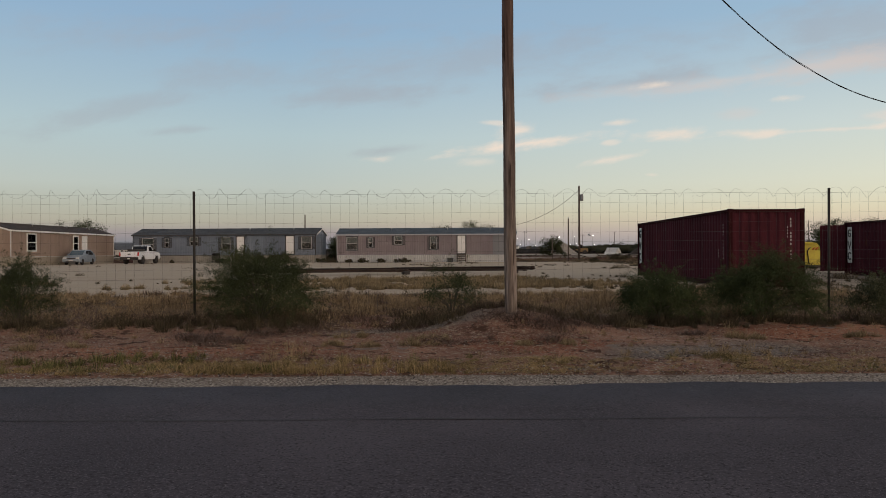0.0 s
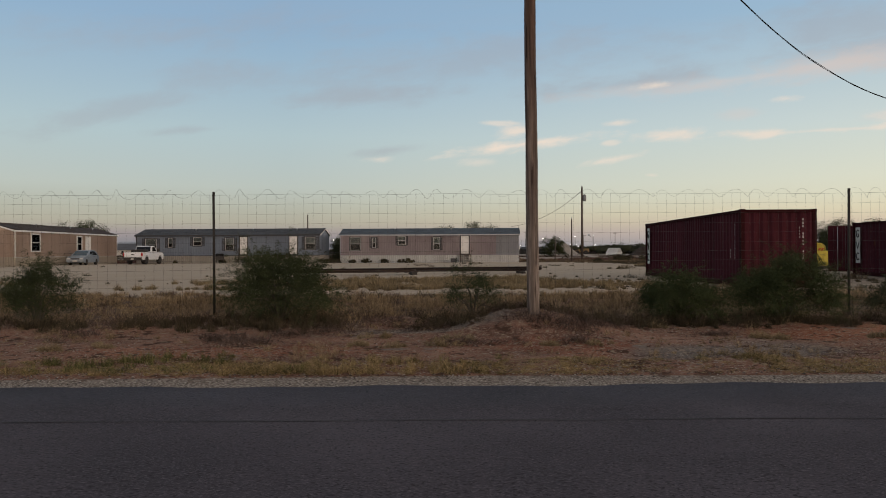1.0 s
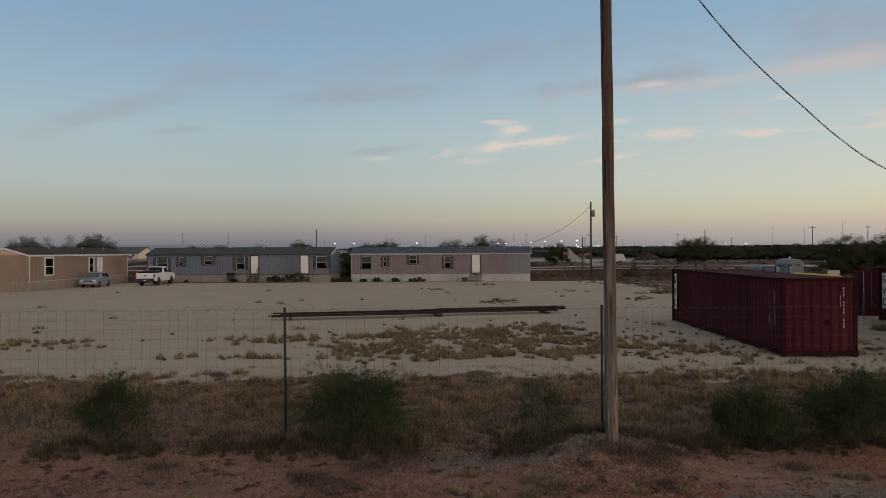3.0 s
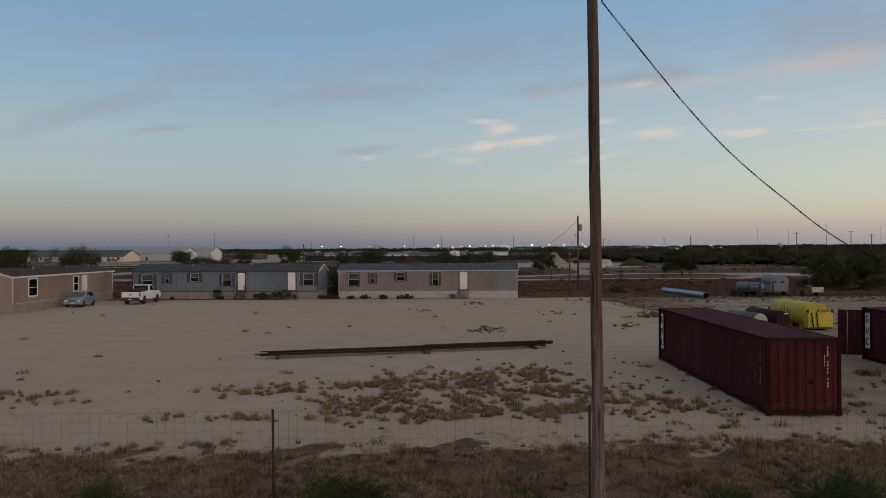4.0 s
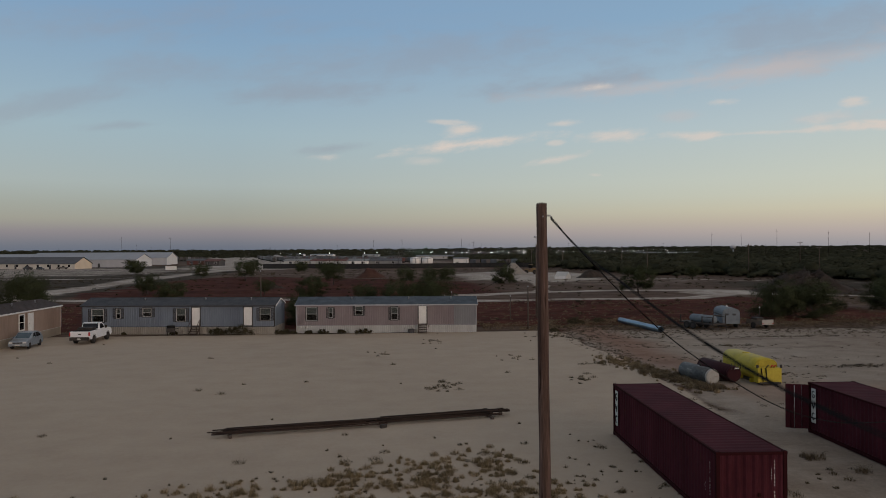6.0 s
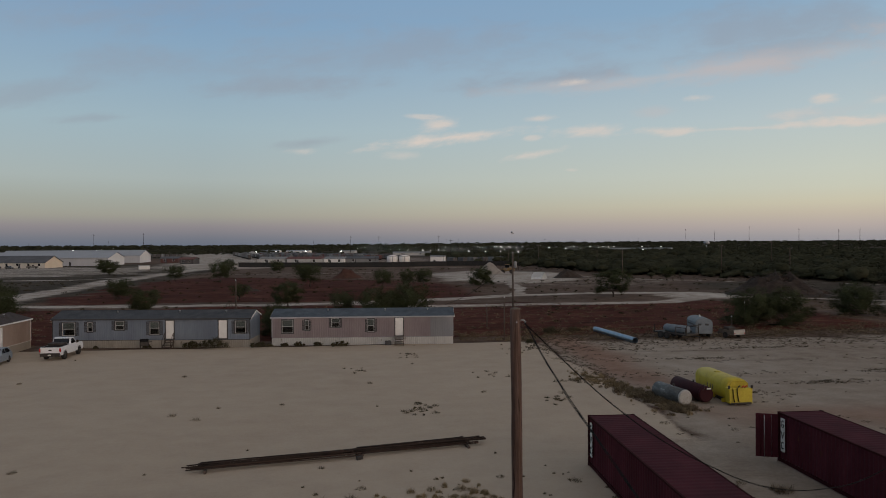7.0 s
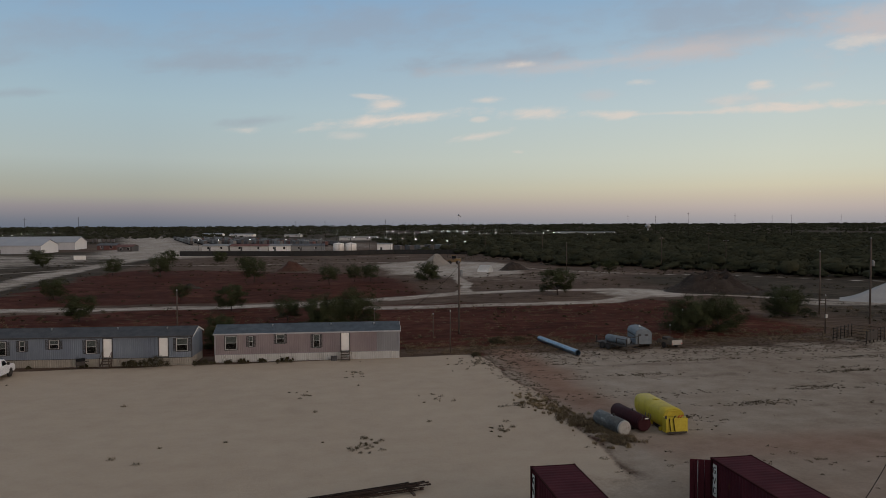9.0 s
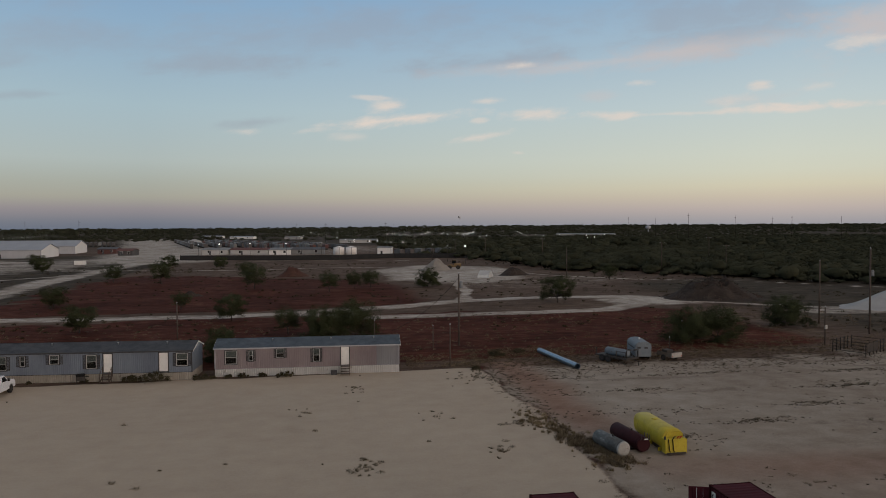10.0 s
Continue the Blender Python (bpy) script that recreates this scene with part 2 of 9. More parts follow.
# ---- materials ----
def surface(name, colors, rough=0.7, scale=1.0, fine=20.0, metal=0.0, bump=0.15, stretch=(1, 1, 1), spec=0.4, spots=None, world_space=False,
            island=0.0, per_object=0.0, bump_dist=0.01):
    """A grained surface: coarse patches and fine grain through a ramp of base colours; spots: (colour, scale, threshold)."""
    m = bpy.data.materials.new(name)
    m.use_nodes = True
    nt = m.node_tree
    n, l = nt.nodes, nt.links
    n.clear()
    out = n.new("ShaderNodeOutputMaterial")
    b = n.new("ShaderNodeBsdfPrincipled")
    l.new(b.outputs[0], out.inputs[0])
    if world_space:
        vec = n.new("ShaderNodeNewGeometry").outputs["Position"]
    else:
        vec = n.new("ShaderNodeTexCoord").outputs["Object"]
    mp = n.new("ShaderNodeMapping")
    mp.inputs["Scale"].default_value = stretch
    l.new(vec, mp.inputs[0])

    def noise_tex(s, detail, rough_):
        t = n.new("ShaderNodeTexNoise")
        t.inputs["Scale"].default_value, t.inputs["Detail"].default_value, t.inputs["Roughness"].default_value = s, detail, rough_
        l.new(mp.outputs[0], t.inputs["Vector"])
        return t.outputs["Fac"]

    def mth(op, a, c):
        t = n.new("ShaderNodeMath")
        t.operation = op
        for i, v in enumerate((a, c)):
            if isinstance(v, (int, float)):
                t.inputs[i].default_value = v
            else:
                l.new(v, t.inputs[i])
        return t.outputs[0]
    coarse, grain = noise_tex(scale, 4, 0.55), noise_tex(fine, 5, 0.65)
    fac = mth("ADD", mth("MULTIPLY", coarse, 0.6), mth("MULTIPLY", grain, 0.4))
    if island:
        fac = mth("ADD", fac, mth("MULTIPLY", mth("SUBTRACT", n.new("ShaderNodeNewGeometry").outputs["Random Per Island"], 0.5), island))
    if per_object:
        fac = mth("ADD", fac, mth("MULTIPLY", mth("SUBTRACT", n.new("ShaderNodeObjectInfo").outputs["Random"], 0.5), per_object))
    lo, hi = 0.34, 0.66
    stops = [(lo + (hi - lo) * i / max(1, len(colors) - 1), c) for i, c in enumerate(colors)]
    col = ramp_of(n, l, fac, stops)
    if spots:
        for c, s, th in spots:
            mk = n.new("ShaderNodeMapRange")
            mk.inputs[1].default_value, mk.inputs[2].default_value = th, th + 0.06
            l.new(noise_tex(s, 3, 0.6), mk.inputs[0])
            mix = n.new("ShaderNodeMix")
            mix.data_type = "RGBA"
            l.new(mk.outputs[0], mix.inputs[0])
            l.new(col, mix.inputs[6])
            mix.inputs[7].default_value = (*c, 1)
            col = mix.outputs[2]
    l.new(col, b.inputs["Base Color"])
    l.new(mth("ADD", mth("MULTIPLY", grain, 0.25), rough - 0.12), b.inputs["Roughness"])
    b.inputs["Metallic"].default_value = metal
    b.inputs["Specular IOR Level"].default_value = spec
    if bump:
        bp = n.new("ShaderNodeBump")
        bp.inputs["Strength"].default_value, bp.inputs["Distance"].default_value = bump, bump_dist
        l.new(grain, bp.inputs["Height"])
        l.new(bp.outputs[0], b.inputs["Normal"])
    return m


def glowing(name, color, strength):
    m = bpy.data.materials.new(name)
    m.use_nodes = True
    n, l = m.node_tree.nodes, m.node_tree.links
    n.clear()
    out, e = n.new("ShaderNodeOutputMaterial"), n.new("ShaderNodeEmission")
    e.inputs[0].default_value, e.inputs[1].default_value = (*color, 1), strength
    l.new(e.outputs[0], out.inputs[0])
    return m


def glazing(name, tint=(0.75, 0.8, 0.8)):
    """Window glass: clear with a gloss that grows at grazing angles."""
    m = bpy.data.materials.new(name)
    m.use_nodes = True
    n, l = m.node_tree.nodes, m.node_tree.links
    n.clear()
    out, mix, fr = n.new("ShaderNodeOutputMaterial"), n.new("ShaderNodeMixShader"), n.new("ShaderNodeFresnel")
    tr, gl = n.new("ShaderNodeBsdfTransparent"), n.new("ShaderNodeBsdfGlossy")
    tr.inputs[0].default_value = (*tint, 1)
    gl.inputs["Roughness"].default_value = 0.03
    fr.inputs[0].default_value = 1.35
    l.new(fr.outputs[0], mix.inputs[0])
    l.new(tr.outputs[0], mix.inputs[1])
    l.new(gl.outputs[0], mix.inputs[2])
    l.new(mix.outputs[0], out.inputs[0])
    return m

M = {}
M["asphalt"] = surface("asphalt", [(0.035, 0.0295, 0.0365), (0.060, 0.0505, 0.0615), (0.094, 0.080, 0.095)], 0.88, 0.45, 46, bump=0.75, spec=0.2,
                       spots=[((0.022, 0.019, 0.023), 38, 0.56), ((0.130, 0.116, 0.128), 72, 0.575)], bump_dist=0.007)
M["seam"] = surface("asphalt_seam", [(0.036, 0.034, 0.036), (0.056, 0.052, 0.056)], 0.9, 2, 30)
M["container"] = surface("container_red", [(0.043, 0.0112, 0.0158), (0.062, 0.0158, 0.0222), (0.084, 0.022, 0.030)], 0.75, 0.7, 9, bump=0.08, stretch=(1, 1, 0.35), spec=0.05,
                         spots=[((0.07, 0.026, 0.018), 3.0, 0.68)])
M["rust_red"] = surface("container_frame", [(0.023, 0.006, 0.0075), (0.039, 0.0088, 0.0105)], 0.85, 1, 12, spec=0.06)
M["white_mark"] = surface("white_marking", [(0.5, 0.5, 0.48), (0.66, 0.66, 0.63)], 0.6, 5, 40, bump=0)
M["black_mark"] = surface("black_marking", [(0.015, 0.015, 0.015), (0.03, 0.03, 0.03)], 0.6, 5, 40, bump=0)
M["steel"] = surface("galvanised_steel", [(0.30, 0.31, 0.32), (0.45, 0.46, 0.47)], 0.5, 2, 18, metal=0.8)
M["pole_wood"] = surface("pole_wood", [(0.055, 0.041, 0.036), (0.170, 0.136, 0.117), (0.33, 0.278, 0.245)], 0.85, 10, 42, bump=0.9, stretch=(1, 1, 0.06),
                         spots=[((0.06, 0.043, 0.036), 13.0, 0.60), ((0.35, 0.30, 0.265), 8.0, 0.62)], spec=0.25, bump_dist=0.02)
M["black_cable"] = surface("black_cable", [(0.008, 0.008, 0.009), (0.016, 0.016, 0.017)], 0.85, 5, 40, spec=0.1)
M["post"] = surface("dark_steel_post", [(0.02, 0.018, 0.017), (0.045, 0.038, 0.034)], 0.7, 3, 25, metal=0.3)
M["wire"] = surface("fence_wire", [(0.05, 0.048, 0.046), (0.10, 0.095, 0.09)], 0.7, 3, 25, metal=0.2)
M["blue_siding"] = surface("blue_grey_siding", [(0.225, 0.265, 0.34), (0.285, 0.335, 0.415), (0.35, 0.40, 0.48)], 0.7, 0.6, 6, bump=0.1, stretch=(1, 1, 0.15))
M["mauve_siding"] = surface("mauve_siding", [(0.345, 0.287, 0.298), (0.41, 0.346, 0.358), (0.45, 0.39, 0.398)], 0.7, 0.6, 6, bump=0.1, stretch=(1, 1, 0.2))
M["grey_siding"] = surface("grey_siding", [(0.32, 0.325, 0.35), (0.40, 0.405, 0.43)], 0.7, 0.6, 6, bump=0.1, stretch=(1, 1, 0.2))
M["tan_siding"] = surface("tan_siding", [(0.45, 0.335, 0.265), (0.54, 0.405, 0.325), (0.59, 0.46, 0.38)], 0.7, 0.6, 6, bump=0.1, stretch=(1, 1, 0.2))
M["tan_skirt"] = surface("tan_skirting", [(0.47, 0.41, 0.33), (0.57, 0.50, 0.41)], 0.7, 0.8, 8, stretch=(1, 1, 0.3))
M["white_skirt"] = surface("white_skirting", [(0.66, 0.655, 0.635), (0.78, 0.775, 0.76), (0.84, 0.835, 0.82)], 0.65, 0.9, 9, stretch=(1, 1, 0.3), spots=[((0.36, 0.31, 0.25), 1.5, 0.68)])
M["beige_skirt"] = surface("dusty_beige_skirting", [(0.42, 0.385, 0.335), (0.52, 0.48, 0.42), (0.60, 0.565, 0.51)], 0.7, 0.8, 8, stretch=(1, 1, 0.3), spots=[((0.30, 0.25, 0.20), 1.3, 0.66)])
M["white_paint"] = surface("white_paint", [(0.66, 0.65, 0.63), (0.78, 0.77, 0.75)], 0.55, 1.5, 12, bump=0.05)
M["sash"] = surface("weathered_sash", [(0.38, 0.38, 0.38), (0.50, 0.50, 0.50)], 0.6, 2, 12)
M["dark_trim"] = surface("dark_trim", [(0.035, 0.036, 0.04), (0.06, 0.06, 0.065)], 0.6, 3, 20)
M["shingle_blue"] = surface("blue_shingle", [(0.045, 0.062, 0.08), (0.07, 0.092, 0.118), (0.10, 0.124, 0.15)], 0.85, 1.2, 14, bump=0.4, per_object=0.1)
M["shingle_slate"] = surface("slate_shingle", [(0.030, 0.036, 0.046), (0.050, 0.058, 0.07), (0.075, 0.083, 0.095)], 0.85, 1.2, 14, bump=0.4, per_object=0.1)
M["shingle_brown"] = surface("brown_shingle", [(0.03, 0.022, 0.02), (0.05, 0.036, 0.032), (0.07, 0.052, 0.046)], 0.85, 1.2, 14, bump=0.4)
M["glass"] = glazing("window_glass")
M["blind"] = surface("white_blind", [(0.17, 0.17, 0.17), (0.25, 0.25, 0.245)], 0.8, 2, 30, stretch=(1, 1, 6))
M["interior"] = surface("dark_interior", [(0.05, 0.045, 0.04), (0.08, 0.07, 0.06)], 0.9, 2, 10)
M["old_pole"] = surface("dark_old_pole", [(0.045, 0.034, 0.028), (0.085, 0.065, 0.054), (0.13, 0.10, 0.085)], 0.9, 2, 15, stretch=(1, 1, 0.2))
M["wood"] = surface("weathered_wood", [(0.10, 0.08, 0.065), (0.17, 0.14, 0.11)], 0.85, 2, 20, bump=0.3, stretch=(0.3, 1, 1))
M["pipe_rust"] = surface("rusty_pipe", [(0.018, 0.012, 0.010), (0.034, 0.021, 0.016), (0.06, 0.036, 0.026)], 0.8, 1.2, 14, metal=0.2, per_object=0.25)


def darker_top(m, z0, z1, color):
    """Multiplies the upper length of a pole by a darker tint, uneven at its lower limit."""
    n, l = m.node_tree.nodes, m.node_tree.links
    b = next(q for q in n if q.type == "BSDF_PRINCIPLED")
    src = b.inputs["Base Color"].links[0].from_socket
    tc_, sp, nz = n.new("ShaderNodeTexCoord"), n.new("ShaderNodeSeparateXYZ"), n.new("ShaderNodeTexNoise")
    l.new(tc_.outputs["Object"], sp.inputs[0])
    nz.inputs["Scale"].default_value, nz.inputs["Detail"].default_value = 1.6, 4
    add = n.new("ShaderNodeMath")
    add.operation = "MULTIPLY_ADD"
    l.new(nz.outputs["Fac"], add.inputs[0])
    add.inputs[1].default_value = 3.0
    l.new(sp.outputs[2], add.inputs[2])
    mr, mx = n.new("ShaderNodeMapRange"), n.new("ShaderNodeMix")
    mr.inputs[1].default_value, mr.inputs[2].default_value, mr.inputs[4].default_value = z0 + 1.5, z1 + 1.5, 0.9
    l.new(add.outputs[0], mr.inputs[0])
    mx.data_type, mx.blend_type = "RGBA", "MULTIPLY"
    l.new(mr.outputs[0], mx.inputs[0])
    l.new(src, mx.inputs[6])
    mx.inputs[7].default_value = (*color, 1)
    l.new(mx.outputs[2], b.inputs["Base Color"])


darker_top(M["pole_wood"], 1.6, 5.0, (0.50, 0.36, 0.32))

# ---- ground: one sheet to the horizon ----
def smooth(a, b, v):
    t = np.clip((v - a) / (b - a), 0, 1)
    return t * t * (3 - 2 * t)


def near_line(px, py, pts):
    """Distance from points to a polyline."""
    best = np.full(np.shape(px), 1e9)
    for (ax, ay), (bx, by) in zip(pts, pts[1:]):
        ux, uy = bx - ax, by - ay
        t = np.clip(((px - ax) * ux + (py - ay) * uy) / (ux * ux + uy * uy), 0, 1)
        best = np.minimum(best, np.hypot(px - ax - t * ux, py - ay - t * uy))
    return best


def waves(px, py, s, seed):
    """Cheap smooth noise, about -1 to 1."""
    r = np.random.RandomState(seed)
    v = np.zeros(np.shape(px))
    for i in range(10):
        a, f = r.uniform(0, 2 * np.pi), s * 1.35 ** (i % 5) * r.uniform(0.7, 1.4)
        v = v + np.sin((px * np.cos(a) + py * np.sin(a)) * f + r.uniform(0, 6.28)) / (1 + 0.4 * (i % 5))
    return v / 3.2


def ground_z(px, py):
    px, py = np.asarray(px, float), np.asarray(py, float)
    z = -0.20 + 0.10 * smooth(12.2, 14.2, py) + 0.10 * smooth(14.2, 18.5, py)
    z = z - 0.07 * (1 - smooth(7.6, 8.3, py))
    z = z + 0.41 * np.exp(-(((px + 0.40) / 1.25) ** 2 + ((py - 12.62) / 0.85) ** 2))
    z = z + 0.10 * np.exp(-(((px + 5.0) / 2.5) ** 2 + ((py - 13.4) / 1.0) ** 2)) + 0.08 * np.exp(-(((px - 4.3) / 2.2) ** 2 + ((py - 13.4) / 1.0) ** 2))
    rough = smooth(8.0, 9.0, py) * (1 - 0.85 * smooth(16, 20, py))
    z = z + rough * 0.035 * waves(px, py, 2.2, 5) + 0.02 * smooth(18, 30, py) * waves(px, py, 0.25, 6)
    far = smooth(84, 100, py)
    z = z + far * 0.16 * waves(px, py, 0.11, 7)
    z = z + 0.5 * rough * 0.045 * np.abs(waves(px, py, 5.5, 8)) + (9.0 + 8.0 * smooth(-300, 1200, px)) * smooth(1300, 4300, np.hypot(px, py))
    return z


def spaced(stops):
    """Coordinates from (start, step) pairs; the last start closes."""
    out = []
    for (a, s), (b, _) in zip(stops, stops[1:]):
        n = max(1, round((b - a) / s))
        out += [a + (b - a) * i / n for i in range(n)]
    return np.array(out + [stops[-1][0]])


TRACK_MAIN = [(-160, 146), (-58.5, 141.3), (-40, 138), (-18, 137), (-8, 138.8), (5, 143), (15, 146.2), (30, 154), (44, 157), (56, 157), (67, 155.5), (76, 150)]
TRACK_LOW = [(-3, 136), (6, 130.5), (25, 130), (40, 130.2), (56.5, 132), (66, 139), (74, 147)]
TRACK_TAIL = [(72, 146), (84, 138), (97, 127.5), (114, 121)]
TRACK_SPUR = [(31.6, 156), (36.7, 175), (39, 196), (43, 225)]
TRACK_WIDE = [(-76, 142), (-79, 170), (-81.5, 200), (-83.5, 232), (-82.7, 264), (-82.8, 296), (-81, 348), (-79, 385)]
TRACK_YARD = [(-79, 385), (-108, 560), (-160, 800), (-250, 1150)]
TRACK_BACK = [(-79, 381), (-71, 372), (0, 362), (45, 350)]
TRACK_TWO = [(-80, 296), (-54, 288.3), (-17, 289), (20, 295), (40, 290)]
TRACK_A = [(-330, 372), (-165, 381), (-80, 388)]
TRACK_B = [(-330, 318), (-124, 307.5), (-84, 300)]
TRACK_C = [(-330, 255), (-101, 250.2), (-84, 268)]
TRACK_RIGHT = [(60, 246), (73, 238), (91, 209), (124, 190), (150, 160)]


def build_ground():
    xs = spaced([(-4600, 500), (-1000, 100), (-300, 20), (-120, 4), (-60, 1.2), (-26, 0.35), (26, 0.9), (95, 4), (180, 25), (400, 100), (1100, 500), (4600, 1)])
    ys = spaced([(-4600, 600), (-600, 80), (-60, 6), (0, 1.0), (7, 0.22), (19, 0.5), (60, 0.8), (100, 1.5), (300, 5), (500, 14), (800, 60), (1500, 300), (4700, 1)])
    gx, gy = np.meshgrid(xs, ys)
    gz = ground_z(gx, gy)
    nx, ny = len(xs), len(ys)
    me = bpy.data.meshes.new("ground")
    me.vertices.add(nx * ny)
    me.vertices.foreach_set("co", np.stack([gx, gy, gz], -1).astype(np.float32).ravel())
    i = np.arange(nx * ny).reshape(ny, nx)
    quads = np.stack([i[:-1, :-1], i[:-1, 1:], i[1:, 1:], i[1:, :-1]], -1).reshape(-1, 4)
    me.loops.add(quads.size)
    me.loops.foreach_set("vertex_index", quads.ravel().astype(np.int32))
    me.polygons.add(len(quads))
    me.polygons.foreach_set("loop_start", np.arange(0, quads.size, 4, dtype=np.int32))
    me.polygons.foreach_set("use_smooth", np.ones(len(quads), bool))
    me.update(calc_edges=True)
    w = waves(gx, gy, 0.35, 11)
    # pale caliche yard, and the barer lot beyond its edge
    yard = smooth(17.6, 21.4, gy + 0.9 * w + 1.3 * waves(gx, gy, 2.2, 53)) * (1 - smooth(79.5, 81.5, gy + 0.5 * w)) * (1 - smooth(15.6, 18.4, gx + 0.8 * w))
    # Browner soil beside the containers, with a rightward fall-off in light painted into it
    dulled = smooth(7.0, 13.0, gx + 1.2 * w) * smooth(17.5, 20, gy + w) * (1 - smooth(34, 50, gy + 2 * w))
    yard = yard * smooth(-95, -80, gx) * (1 - 0.58 * dulled)
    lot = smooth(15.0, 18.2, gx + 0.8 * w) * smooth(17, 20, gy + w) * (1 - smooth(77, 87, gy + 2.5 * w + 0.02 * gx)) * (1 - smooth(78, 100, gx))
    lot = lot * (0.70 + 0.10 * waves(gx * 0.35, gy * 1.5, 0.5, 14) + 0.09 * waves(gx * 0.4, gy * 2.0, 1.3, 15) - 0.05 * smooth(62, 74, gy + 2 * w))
    lot = np.maximum(lot, 0.72 * dulled * (1 - smooth(40, 60, gx)))
    strip = np.exp(-((gx - 17.2) / 0.9) ** 2) * smooth(42, 48, gy) * (1 - smooth(80, 84, gy))
    # The last term darkens the right-hand ground in the same way
    blush = np.exp(-((gx - 20.5 - 0.6 * w) / 4.2) ** 2) * smooth(46, 56, gy + 2 * w) * (1 - smooth(82, 86, gy)) + \
        0.55 * smooth(17, 20, gx) * np.exp(-((gy - 45 + 0.15 * (gx - 20)) / 4.0) ** 2) + 0.6 * smooth(8, 26, gx + 1.5 * w) * smooth(17, 20, gy) * (1 - smooth(34, 52, gy + 1.5 * w)) * (1 - smooth(32, 50, gx))
    sand = np.maximum(yard, 0.42 * (1 - smooth(32, 56, gy + w)) * smooth(17, 20, gy + w) * smooth(14, 16, gx) * (1 - smooth(40, 55, gx)))
    tr = np.zeros_like(gx)
    for line, wide in ((TRACK_MAIN, 3.0), (TRACK_LOW, 2.8), (TRACK_TAIL, 1.5), (TRACK_SPUR, 1.6), (TRACK_WIDE, 5.0), (TRACK_YARD, 36.0), (TRACK_BACK, 1.8), (TRACK_TWO, 1.1), (TRACK_A, 5.0), (TRACK_B, 1.6), (TRACK_C, 2.4), (TRACK_RIGHT, 1.2)):
        d = near_line(gx, gy, line)
        tr = np.maximum(tr, (1 - smooth(wide * 0.5, wide * 1.7, d + 0.6 * w)) * (0.80 + 0.20 * waves(gx * 0.12, gy * 0.9, 0.8, 17)))
    pad = 0.95 * (1 - smooth(0.55, 1.2, np.hypot((gx - 47) / 30, (gy - 255) / 58) + 0.18 * waves(gx, gy, 0.09, 16))) + 0.62 * (1 - smooth(0.6, 1.3, np.hypot((gx - 101) / 15, (gy - 119) / 6)))
    pad = pad + (1 - smooth(0.5, 1.25, np.hypot((gx - 72) / 15, (gy - 145) / 12) + 0.15 * w)) * 0.72
    depot = (1 - smooth(0.8, 1.2, np.hypot((gx + 30) / 90, (gy - 560) / 170))) * 0.5
    bare = 0.62 * (1 - smooth(0.6, 1.2, np.hypot((gx + 190) / 120, (gy - 335) / 95) + 0.15 * w)) + 0.42 * (1 - smooth(0.6, 1.3, np.hypot((gx - 62) / 42, (gy - 205) / 30)))
    tr = np.clip(np.maximum(np.maximum(np.maximum(tr, pad), depot), bare), 0, 1)
    red = smooth(82, 90, gy) * (1 - smooth(128, 138, gy + 3 * w)) * (1 - smooth(58, 80, gx)) + \
        smooth(142, 150, gy + 2 * w) * (1 - smooth(205, 250, gy + 8 * w + 0.5 * gx)) * smooth(-75, -60, gx + 4 * w) * (1 - smooth(0, 40, gx)) + 0.62 * strip
    verge = smooth(7.9, 8.3, gy + 0.1 * w) * (1 - 0.35 * smooth(13.6, 15.6, gy + 0.3 * w) - 0.65 * smooth(19, 22, gy + 1.5 * w))
    stony = np.exp(-(((gx - 2.1) / 1.9) ** 2 + ((gy - 10.0) / 0.75) ** 2)) + 0.45 * np.exp(-(((gx + 0.9) / 1.9) ** 2 + ((gy - 12.5) / 0.8) ** 2)) + \
        0.8 * np.exp(-(((gx + 2.6) / 1.6) ** 2 + ((gy - 12.4) / 0.5) ** 2)) + 0.5 * np.exp(-((gy - 12.9 + 0.4 * w) / 0.5) ** 2) * smooth(-0.2, 0.6, waves(gx, gy, 0.9, 83))
    stony = stony + 0.35 * smooth(0.1, 0.9, waves(gx, gy, 1.3, 84)) * smooth(8.6, 9.4, gy) * (1 - smooth(13, 14, gy))
    ruddy = np.exp(-(((gx + 5.0) / 2.6) ** 2 + ((gy - 10.2) / 0.7) ** 2)) + np.exp(-(((gx + 0.3) / 1.2) ** 2 + ((gy - 10.8) / 0.6) ** 2)) + np.exp(-(((gx - 5.6) / 2.6) ** 2 + ((gy - 12.0) / 0.9) ** 2)) + \
        0.55 * smooth(0.0, 0.8, waves(gx, gy, 0.8, 85)) * smooth(9.2, 9.8, gy) * (1 - smooth(12.4, 13.4, gy))
    litter = smooth(12.4, 13.4, gy + 0.5 * waves(gx, gy, 1.4, 86)) * (1 - smooth(19.2, 21.2, gy + 0.8 * waves(gx, gy, 0.9, 87))) * (0.45 + 0.55 * smooth(-0.5, 0.5, waves(gx, gy, 1.1, 88)))
    gravel = smooth(7.2, 7.5, gy) * (1 - smooth(7.98, 8.22, gy + 0.10 * w))
    edge_x = np.interp(gy, [120, 176, 207, 308, 377, 430], [230, 161, 133, 113, 96, 96])
    wood = smooth(-8, 6, gx - edge_x + 4 * w) * smooth(100, 125, gy)
    green = wood + smooth(60, 110, gx) * smooth(80, 90, gy) * (1 - smooth(180, 220, gy)) + smooth(-60, -75, gx) * smooth(100, 130, gy) * (1 - smooth(420, 500, gy)) + smooth(500, 800, gy)
